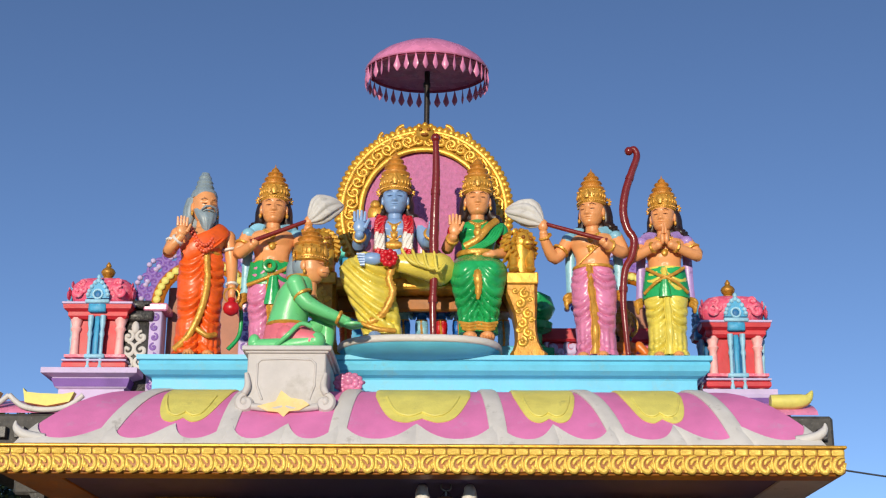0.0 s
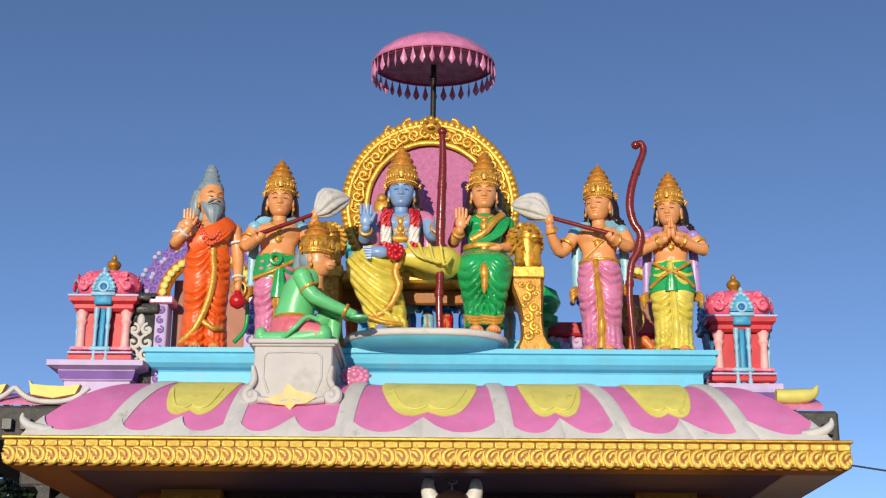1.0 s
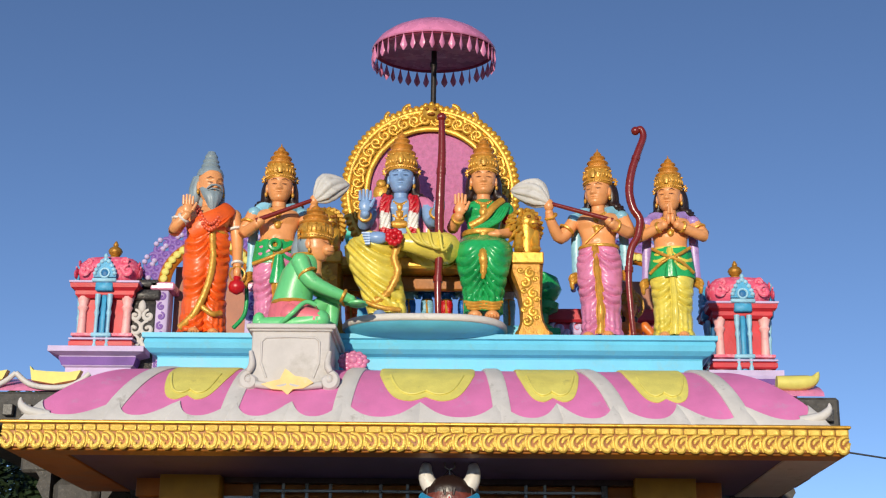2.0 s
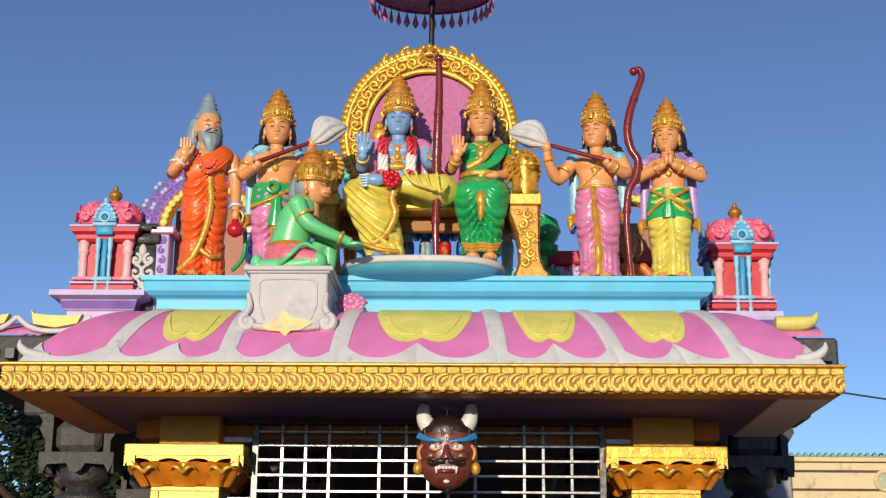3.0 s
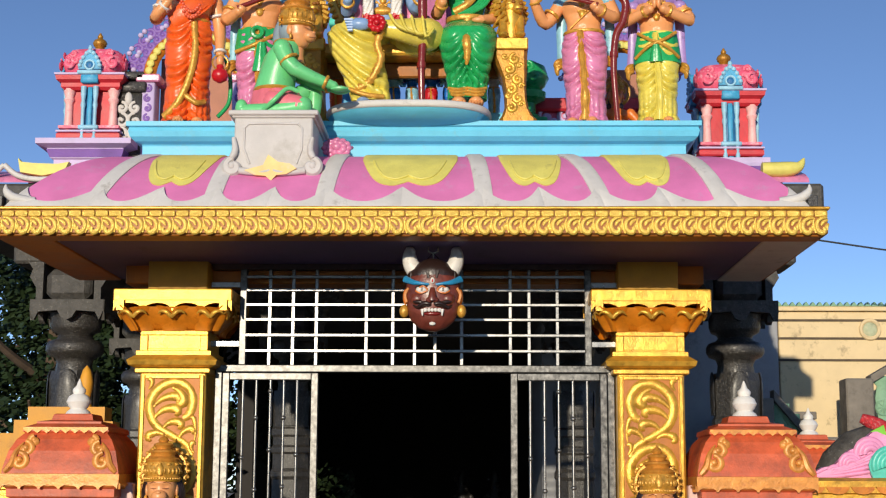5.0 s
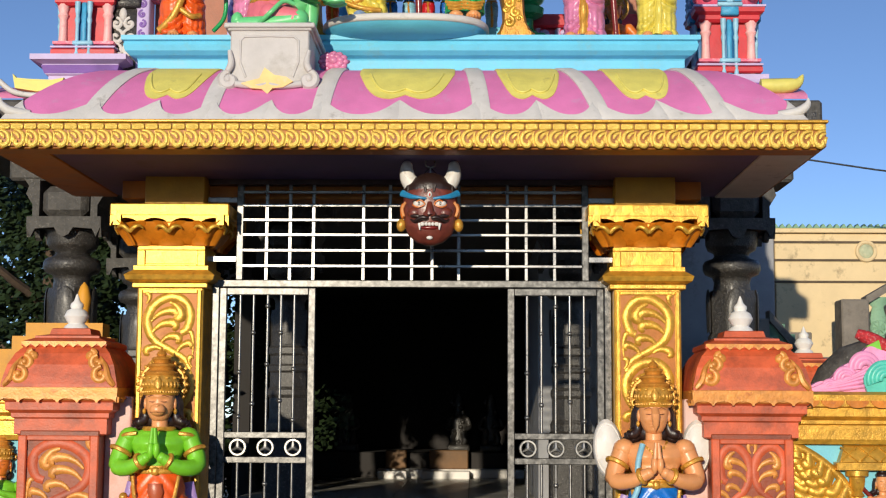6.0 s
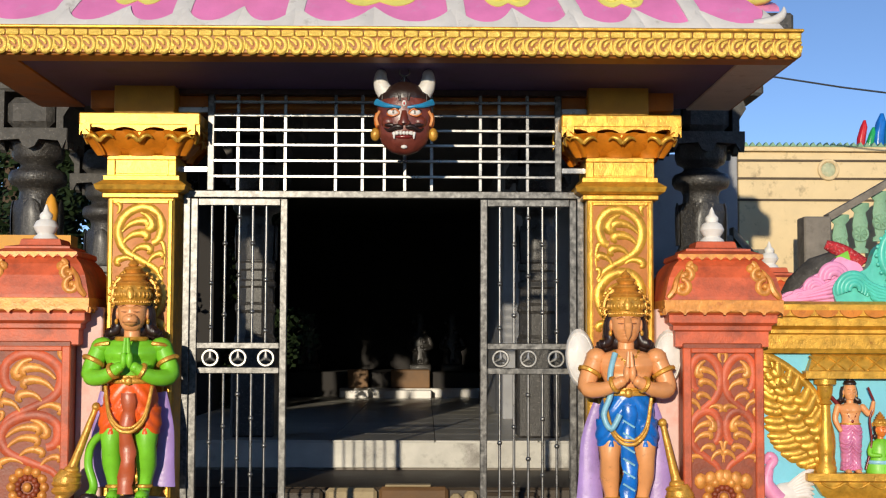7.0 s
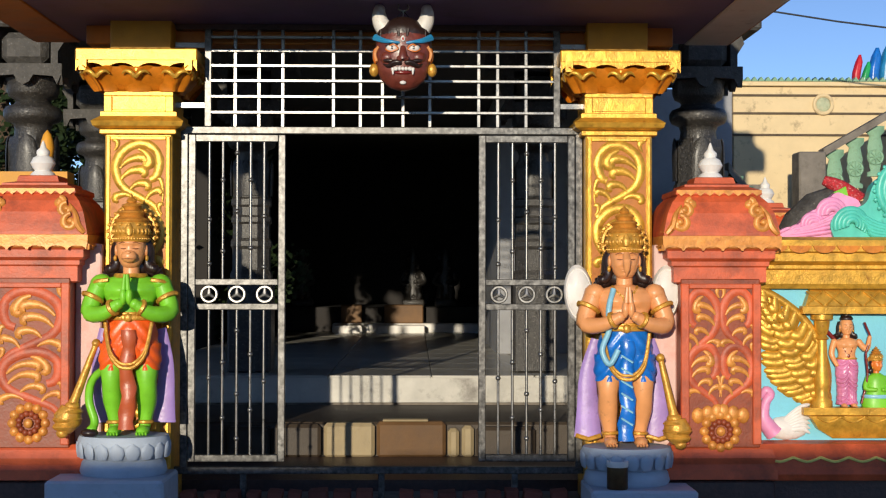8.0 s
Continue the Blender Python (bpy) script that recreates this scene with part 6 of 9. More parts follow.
# ---- things before the gate ----
WAVE_PINK = enamel("light_pink_enamel", (232, 150, 190), rough=0.45)


def bare_legs(g, skin, shorts, trim=None, length=0.52):
    """Two bare legs, apart at the knee, under short drawers drawn up at the outside."""
    def gather(x, z, front):
        ph = z * 0.6 + 0.8 * abs(x)
        return 0.007 * (2 * abs(math.sin(ph * math.pi / 0.05)) - 1) * min(1.0, max(0.0, (0.66 - z) / 0.06)) if front > -0.2 else 0.0

    sculpt(g, [(0, 0, 0.43, 0.15, 0.1), (0, 0, 0.5, 0.162, 0.114), (0, 0, 0.57, 0.154, 0.11), (0, 0, 0.62, 0.14, 0.1), (0, 0, 0.668, 0.126, 0.092)], shorts, gather, 30, 64)
    for sx in (-1, 1):
        sculpt(g, [(sx * 0.096, -0.02, 0.37, 0.07, 0.08), (sx * 0.092, -0.012, 0.42, 0.084, 0.094), (sx * 0.082, -0.004, 0.52, 0.088, 0.1)], shorts, gather, 20, 40)
        limb(g, [(sx * 0.085, -0.005, 0.5), (sx * 0.094, -0.035, 0.38), (sx * 0.098, -0.045, 0.3), (sx * 0.096, -0.012, 0.2), (sx * 0.088, 0.0, 0.12), (sx * 0.082, 0.0, 0.05)], [0.078, 0.07, 0.056, 0.058, 0.045, 0.034], skin)
        g.ball((sx * 0.098, -0.062, 0.305), (0.042, 0.034, 0.046), skin, 12, 8)
        bangle(g, (sx * 0.086, 0, 0.17), (sx * 0.082, 0, 0.05), 0.8, 0.042)
    for drop, r in ((0.0, 0.011), (0.022, 0.009)):
        g.tube(curve([(-0.13, -0.09, 0.64), (-0.1, -0.125, 0.47 + drop), (-0.05, -0.145, 0.4 + drop), (0.0, -0.15, 0.385 + drop), (0.05, -0.145, 0.4 + drop), (0.1, -0.125, 0.47 + drop), (0.13, -0.09, 0.64)], 5), r, trim or FIG_GOLD, 7)
    g.ring((0, 0, 0.668), 0.122, 0.018, trim or FIG_GOLD, "z", 26, 7, squash=(1.1, 0.85))
    g.ring((0, 0, 0.69), 0.118, 0.01, trim or FIG_GOLD, "z", 26, 7, squash=(1.1, 0.85))
    for k in range(9):
        a = math.pi * (1.1 + 0.8 * k / 8)
        g.ball((0.138 * math.cos(a), 0.106 * math.sin(a), 0.672), (0.012, 0.01, 0.014), trim or FIG_GOLD, 7, 5)
    g.ball((0, -0.11, 0.668), (0.026, 0.014, 0.026), trim or FIG_GOLD, 10, 7)


def front_cloth(g, mat, low=0.04):
    loops = []
    for k, z in enumerate(np.linspace(0.6, low, 13)):
        w = 0.034 + 0.012 * (1 - z) + 0.006 * math.sin(k * 2.1)
        loops.append([(w * math.cos(q) + 0.008 * math.sin(k), -0.118 - 0.02 * math.sin(q) - 0.01 * math.sin(k * 1.7), z) for q in np.linspace(0, 2 * math.pi, 12, endpoint=False)])
    g.rings(loops, mat)


def mace(g, top, foot):
    top, foot = Vector(top), Vector(foot)
    g.tube([top, top.lerp(foot, 0.6), top.lerp(foot, 0.68)], [0.016, 0.026, 0.034], FIG_GOLD, 10)
    g.ball(top, 0.026, FIG_GOLD, 10, 7)
    d = foot - top
    for t, r in ((0.68, 0.045), (0.74, 0.072), (0.82, 0.085), (0.9, 0.07), (0.97, 0.035)):
        g.ball(top + d * t, (r, r, 0.03), FIG_GOLD, 16, 7)
    g.tube([top + d * 0.7, top + d * 0.82, top + d * 0.95], [0.06, 0.082, 0.045], FIG_GOLD, 16)


# green monkey guardian
g = Geo()
bare_legs(g, LIME_SKIN, ROBE)
front_cloth(g, enamel("rust_enamel", (182, 84, 44)))
torso(g, LIME_SKIN, 0.95, 1.08)
head(g, SKIN, HAIR, snout=0.012)
locks(g)
crown(g, z=1.118, r=1.04, tall=1.15)
g.ring((0, 0.07, 1.16), 0.125, 0.012, FIG_GOLD, "y", 30, 6)
for k in range(24):
    a = 2 * math.pi * k / 24
    g.ball((0.14 * math.cos(a), 0.07, 1.16 + 0.14 * math.sin(a)), 0.012, FIG_GOLD, 6, 5)
g.ring((0, -0.01, 0.905), 0.075, 0.014, FIG_GOLD, "z", 20, 6, squash=(1.1, 0.85))
for sx in (-1, 1):
    g.ball((sx * 0.165, 0, 0.865), (0.062, 0.064, 0.05), LIME_SKIN, 12, 7)
    g.tube(curve([(sx * 0.12, -0.06, 0.88), (sx * 0.19, -0.05, 0.87), (sx * 0.215, 0.02, 0.85)], 4), 0.012, FIG_GOLD, 6)
    limb(g, [(sx * 0.175, 0, 0.85), (sx * 0.225, -0.04, 0.705), (sx * 0.14, -0.13, 0.69), (sx * 0.045, -0.175, 0.745)], [0.056, 0.052, 0.044, 0.03], LIME_SKIN)
    bangle(g, (sx * 0.175, 0, 0.85), (sx * 0.245, -0.04, 0.705), 0.5, 0.058, None, 0.014)
    bangle(g, (sx * 0.14, -0.13, 0.69), (sx * 0.045, -0.175, 0.745), 0.65, 0.038, None, 0.014)
    g.tube(curve([(sx * 0.16, 0.09, 0.6), (sx * 0.19, 0.1, 0.4), (sx * 0.185, 0.1, 0.2), (sx * 0.18, 0.1, 0.06)], 4), [0.03 + 0.003 * k for k in range(13)], MAUVE, 12, 0.3)
joined(g, (0, -0.185, 0.79), LIME_SKIN, 1.15)
g.tube(curve([(-0.1, 0.08, 0.4), (-0.21, 0.02, 0.32), (-0.225, -0.04, 0.2), (-0.19, -0.06, 0.08), (-0.21, -0.1, 0.02)], 5), [0.024] * 18 + [0.03, 0.028, 0.02], LIME_SKIN, 8)
g.ball((-0.21, -0.1, 0.02), (0.05, 0.04, 0.026), HAIR, 8, 6)
mace(g, (-0.19, -0.02, 0.52), (-0.375, -0.06, 0.0))
feet(g, LIME_SKIN, 0.08, -0.03)
statue("monkey_statue", g, (-1.62, 6.84, 0.585), 3, "lime green monkey guardian statue with joined hands", 1.06, group="guardian statues by the gate")

# winged eagle guardian
g = Geo()
bare_legs(g, SKIN, COBALT)
front_cloth(g, COBALT)
for k in range(6):
    g.tube([(-0.035, -0.15, 0.52 - 0.07 * k), (0.03, -0.152, 0.48 - 0.07 * k)], 0.006, PALE_BLUE, 5)
torso(g, SKIN, 0.98, 1.1)
head(g, SKIN, HAIR)
g.tube([(0, -0.085, 1.085), (0, -0.125, 1.05), (0, -0.12, 1.0), (0, -0.1, 0.965)], [0.02, 0.024, 0.018, 0.004], SKIN, 10)
locks(g)
crown(g, z=1.118, r=1.02, tall=1.15)
g.ring((0, 0.07, 1.15), 0.12, 0.012, FIG_GOLD, "y", 30, 6)
for k in range(24):
    a = 2 * math.pi * k / 24
    g.ball((0.135 * math.cos(a), 0.07, 1.15 + 0.135 * math.sin(a)), 0.012, FIG_GOLD, 6, 5)
necklaces(g, ((0.07, 0.06, 0.905),))
for sx in (-1, 1):
    g.ball((sx * 0.17, 0, 0.865), (0.062, 0.064, 0.056), SKIN, 12, 7)
    limb(g, [(sx * 0.175, 0, 0.85), (sx * 0.228, -0.04, 0.7), (sx * 0.14, -0.13, 0.69), (sx * 0.045, -0.175, 0.735)], [0.058, 0.052, 0.042, 0.03], SKIN)
    bangle(g, (sx * 0.175, 0, 0.85), (sx * 0.25, -0.04, 0.7), 0.45, 0.06, None, 0.014)
    bangle(g, (sx * 0.14, -0.13, 0.69), (sx * 0.045, -0.175, 0.735), 0.6, 0.038, None, 0.014)
    loops = []
    for q in np.linspace(0, 2 * math.pi, 24, endpoint=False):
        loops.append((sx * (0.25 + 0.085 * math.cos(q)), 0.13, 0.86 + 0.165 * math.sin(q) + 0.02 * math.cos(q)))
    g.rings([[(sx * 0.25 + (p[0] - sx * 0.25) * s, y, 0.86 + (p[2] - 0.86) * s) for p in loops] for s, y in ((1.0, 0.15), (1.02, 0.135), (0.9, 0.115), (0.84, 0.118), (0.8, 0.112), (0.3, 0.105))], BLOSSOM)
    g.tube(curve([(sx * 0.15, 0.09, 0.6), (sx * 0.2, 0.1, 0.4), (sx * 0.2, 0.1, 0.2), (sx * 0.2, 0.1, 0.04)], 4), [0.032 + 0.004 * k for k in range(13)], MAUVE, 12, 0.3)
    g.tube([(sx * 0.13, 0.07, 0.05), (sx * 0.2, 0.06, 0.03), (sx * 0.27, 0.08, 0.05)], 0.014, FIG_GOLD, 7)
joined(g, (0, -0.185, 0.78), SKIN, 1.15)
g.tube(curve([(-0.07, -0.075, 0.89), (-0.1, -0.11, 0.78), (-0.1, -0.12, 0.66), (-0.14, -0.14, 0.55), (-0.1, -0.15, 0.47), (-0.05, -0.14, 0.55)], 5), 0.017, PALE_BLUE, 8)
mace(g, (0.2, -0.02, 0.5), (0.31, -0.06, 0.0))
feet(g, SKIN, 0.085, -0.03)
statue("eagle_statue", g, (1.375, 6.84, 0.515), -2, "winged eagle guardian statue with blue loincloth", 1.07, group="guardian statues by the gate")


def lotus_pedestal(cx, z_top, z_block, x0, x1, label):
    ob = thing("lotus_pedestal", (cx, 6.83, 0), label, "pedestal", "statue pedestals")
    part("block", Geo().box((x0, 6.5, 0), (x1, 7.04, z_block), PED_GREY, 0.015), ob)
    h = z_top - z_block
    g = Geo()
    g.lathe([(0.25, 0), (0.262, h * 0.1), (0.25, h * 0.32), (0.235, h * 0.4), (0.25, h * 0.5), (0.272, h * 0.72), (0.275, h * 0.9), (0.265, h)], (cx, 6.83, z_block), PED_GREY, 40, squash=(1, 0.8))
    drum = part("drum", g, ob)
    h1 = Geo()
    h1.rings([[(w * math.cos(q), -0.012 * math.sin(q) - b, z) for q in np.linspace(math.pi, 0, 7)] for z, w, b in ((0.0, 0.03, 0.0), (0.035, 0.046, 0.008), (0.07, 0.04, 0.01), (0.095, 0.006, 0.006))], PED_GREY, closed=False, cap=False)
    pm = h1.mesh("petal")
    ps = []
    for k in range(18):
        a = 2 * math.pi * k / 18
        ps.append(Matrix.Translation((cx + 0.262 * math.sin(a), 6.83 - 0.262 * 0.8 * math.cos(a), z_block + h * 0.45)) @ Matrix.Rotation(a, 4, "Z"))
    pieces("petal", pm, ps, drum)


lotus_pedestal(-1.655, 0.585, 0.35, -2.05, -1.36, "pale blue-grey lotus pedestal on a square block")
lotus_pedestal(1.385, 0.515, 0.29, 1.13, 1.76, "pale blue-grey lotus pedestal on a square block")

can = thing("tin_can", (1.295, 6.585, 0.29), "brown tin can with a worn white rim", "can")
part("body", Geo().lathe([(0.058, 0), (0.062, 0.005), (0.061, 0.13)], (1.295, 6.585, 0.29), surface("brown_tin", lin(84, 62, 34), 0.45, metal=0.4, vary=0.35, scale=16, bump=0.2, dirt=lin(40, 32, 24), dirt_amount=0.4), 24), can)
part("rim", Geo().lathe([(0.061, 0.13), (0.065, 0.135), (0.064, 0.165), (0.056, 0.166), (0.054, 0.145)], (1.295, 6.585, 0.29), WHITE, 24), can, "worn white rim")

# horned mask hung under the canopy
MASK_SKIN = enamel("oxblood_enamel", (112, 52, 40), vary=0.5, rough=0.36, scale=22)
MASK_BLUE = enamel("peacock_enamel", (40, 130, 176), rough=0.35)
g = Geo()
mx, my, mz = 0.02, 6.93, 2.9
rows = [(mx, my, 2.675, 0.03, 0.03), (mx, my, 2.695, 0.085, 0.064), (mx, my, 2.74, 0.135, 0.088), (mx, my, 2.8, 0.16, 0.1), (mx, my, 2.87, 0.165, 0.105), (mx, my, 2.94, 0.17, 0.105), (mx, my, 3.0, 0.165, 0.1), (mx, my, 3.05, 0.15, 0.09)]
g.loft(rows, MASK_SKIN, 28)
g.loft([(mx, my + 0.005, 3.005, 0.168, 0.1), (mx, my, 3.045, 0.158, 0.098), (mx, my, 3.085, 0.12, 0.085), (mx, my, 3.12, 0.06, 0.05), (mx, my, 3.13, 0.02, 0.02)], HAIR, 40, 0.03, 11)
g.tube([(mx, my - 0.1, 2.93), (mx, my - 0.13, 2.875), (mx, my - 0.125, 2.86)], [0.016, 0.026, 0.03], MASK_SKIN, 10)
for sx in (-1, 1):
    g.ball((mx + sx * 0.02, my - 0.12, 2.857), 0.02, MASK_SKIN, 8, 6)
    g.tube(curve([(mx + sx * 0.115, my, 3.06), (mx + sx * 0.14, my - 0.005, 3.1), (mx + sx * 0.148, my, 3.16), (mx + sx * 0.135, my, 3.205)], 5), list(np.interp(np.linspace(0, 1, 16), [0, 0.5, 0.9, 1], [0.056, 0.046, 0.03, 0.012])), BLOSSOM, 12)
    g.tube(curve([(mx + sx * 0.02, my - 0.108, 2.955), (mx + sx * 0.07, my - 0.108, 2.962), (mx + sx * 0.12, my - 0.085, 2.972), (mx + sx * 0.175, my - 0.03, 3.0)], 5), list(np.interp(np.linspace(0, 1, 16), [0, 0.4, 1], [0.006, 0.01, 0.022])), MASK_BLUE, 8, 0.6)
    g.ball((mx + sx * 0.066, my - 0.09, 2.925), (0.038, 0.024, 0.023), BLOSSOM, 12, 7)
    g.ball((mx + sx * 0.066, my - 0.106, 2.925), (0.013, 0.008, 0.014), HAIR, 10, 6)
    g.tube([(mx + sx * 0.03, my - 0.1, 2.945), (mx + sx * 0.066, my - 0.112, 2.949), (mx + sx * 0.105, my - 0.085, 2.938)], 0.006, HAIR, 6)
    g.tube(curve([(mx + sx * 0.01, my - 0.125, 2.832), (mx + sx * 0.05, my - 0.118, 2.835), (mx + sx * 0.09, my - 0.095, 2.815), (mx + sx * 0.12, my - 0.07, 2.83)], 4), [0.008, 0.012, 0.015, 0.016, 0.016, 0.016, 0.015, 0.014, 0.012, 0.01, 0.008, 0.006, 0.004], HAIR, 8)
    g.ball((mx + sx * 0.17, my, 2.89), (0.018, 0.03, 0.05), SKIN_DEEP, 10, 7)
    g.ball((mx + sx * 0.178, my - 0.01, 2.8), (0.03, 0.03, 0.042), FIG_GOLD, 12, 8)
    g.tube([(mx + sx * 0.045, my - 0.1, 2.805), (mx + sx * 0.048, my - 0.108, 2.785)], [0.01, 0.004], BLOSSOM, 6)
    g.ball((mx + sx * 0.09, my - 0.06, 2.87), (0.05, 0.04, 0.045), MASK_SKIN, 10, 7)
for k in range(5):
    g.ball((mx - 0.04 + 0.02 * k, my - 0.104, 2.797), (0.0115, 0.01, 0.013), BLOSSOM, 8, 5)
g.ball((mx, my - 0.09, 2.775), (0.055, 0.018, 0.014), MAROON, 12, 6)
g.ball((mx, my - 0.082, 2.715), (0.02, 0.012, 0.012), BLOSSOM, 8, 6)
for sx in (-1, 1):
    g.tube(curve([(mx + sx * 0.105, my - 0.085, 2.918), (mx + sx * 0.075, my - 0.112, 2.9), (mx + sx * 0.03, my - 0.112, 2.918), (mx + sx * 0.06, my - 0.118, 2.944), (mx + sx * 0.105, my - 0.085, 2.918)], 4), 0.0045, SKIN_DEEP, 6)
    g.tube(curve([(mx + sx * 0.15, my - 0.05, 2.94), (mx + sx * 0.172, my - 0.03, 2.9), (mx + sx * 0.16, my - 0.045, 2.85)], 4), 0.009, SKIN, 7)
    g.tube(curve([(mx + sx * 0.06, my - 0.1, 2.845), (mx + sx * 0.1, my - 0.085, 2.85), (mx + sx * 0.13, my - 0.06, 2.86)], 4), [0.008, 0.01, 0.013, 0.014, 0.014, 0.013, 0.012, 0.01, 0.006], HAIR, 8)
    for k in range(5):
        g.tube([(mx + sx * (0.03 + 0.025 * k), my - 0.085 + 0.012 * k, 3.04), (mx + sx * (0.025 + 0.028 * k), my - 0.1 + 0.012 * k, 2.995 - 0.004 * k)], [0.016, 0.006], HAIR, 6)
    g.tube([(mx + sx * 0.062, my - 0.1, 2.8), (mx + sx * 0.06, my - 0.112, 2.76)], [0.011, 0.003], BLOSSOM, 6)
g.ball((mx, my - 0.108, 2.98), (0.014, 0.008, 0.02), BLOSSOM, 10, 6)
g.ball((mx, my - 0.114, 2.978), (0.006, 0.006, 0.01), SCARLET, 8, 5)
hook = Geo().tube([(mx, my, 3.1), (mx, my, 3.17)], 0.005, STEEL, 6)
for sx in (-1, 1):
    hook.tube(curve([(mx, my, 3.165), (mx + sx * 0.03, my, 3.18), (mx + sx * 0.024, my, 3.225)], 4), 0.005, STEEL, 6)
    hook.tube([(mx + sx * 0.06, my, 3.1), (mx, my, 3.17)], 0.003, CABLE, 5)
hook.tube([(mx, my, 3.16), (mx, my + 0.2, 3.142)], 0.003, CABLE, 5)
# Scaled about the camera: moved forward, outline in the camera's view unchanged.
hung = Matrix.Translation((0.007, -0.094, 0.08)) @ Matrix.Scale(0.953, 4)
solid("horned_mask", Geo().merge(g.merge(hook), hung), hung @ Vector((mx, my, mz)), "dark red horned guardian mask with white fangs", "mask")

# ---- boundary wall with its piers ----
def pier_top(cx, ob, y0):
    g = Geo()
    h = 0.355
    prof = [(h, 1.79), (h, 1.81), (h * 0.97, 1.86), (h * 0.92, 1.93), (h * 0.82, 2.0), (h * 0.70, 2.045)]
    g.rings([[(cx - r, y0 - r, z), (cx + r, y0 - r, z), (cx + r, y0 + r, z), (cx - r, y0 + r, z)] for r, z in prof], PIER, False)
    dome = part("dome", g, ob)
    f = y0 - h
    for sx in (-1, 1):
        g = Geo()
        for k, (dx, z, r, sp) in enumerate(((0.255, 1.865, 0.055, 1), (0.225, 1.94, 0.048, 1), (0.18, 1.99, 0.03, -1))):
            yy = y0 - h * (0.97 - (z - 1.86) * 0.9)
            scroll(g, cx + sx * dx, z, yy - 0.004, r, 90, sx * sp * 360, PIER_GOLD, 0.018)
        g.tube(curve([(cx + sx * 0.34, f + 0.002, 1.80), (cx + sx * 0.30, f + 0.008, 1.85), (cx + sx * 0.28, f + 0.02, 1.92), (cx + sx * 0.24, f + 0.045, 1.98)], 4), [0.014, 0.018, 0.021, 0.022, 0.022, 0.021, 0.02, 0.018, 0.016, 0.013, 0.01, 0.007, 0.004], PIER_GOLD, 7)
        part("corner_scroll", g, dome, "gilt corner scroll")
    g = Geo()
    prof = [(0.255, 2.04), (0.265, 2.05), (0.262, 2.075), (0.225, 2.09), (0.2, 2.1), (0.2, 2.112), (0.13, 2.125), (0.12, 2.16), (0.11, 2.165)]
    g.rings([[(cx - r, y0 - r, z), (cx + r, y0 - r, z), (cx + r, y0 + r, z), (cx - r, y0 + r, z)] for r, z in prof], PIER, False)
    out = [(cx - 0.262, 2.06)] + [p for k in range(9) for p in ((cx - 0.262 + 0.0582 * (k + 0.5), 2.038), (cx - 0.262 + 0.0582 * (k + 1), 2.06))] + [(cx + 0.262, 2.075), (cx - 0.262, 2.075)]
    g.plate(out, y0 - 0.272, y0 - 0.262, PIER_GOLD)
    part("stepped_cap", g, ob)
    g = Geo()
    g.lathe([(0.085, 2.16), (0.07, 2.185), (0.05, 2.2), (0.062, 2.215), (0.078, 2.245), (0.062, 2.28), (0.036, 2.295), (0.042, 2.31), (0.04, 2.325), (0.02, 2.345), (0.012, 2.37), (0.003, 2.39)], (cx, y0, 0), WHITE, 22)
    part("finial", g, ob, "white turned finial")


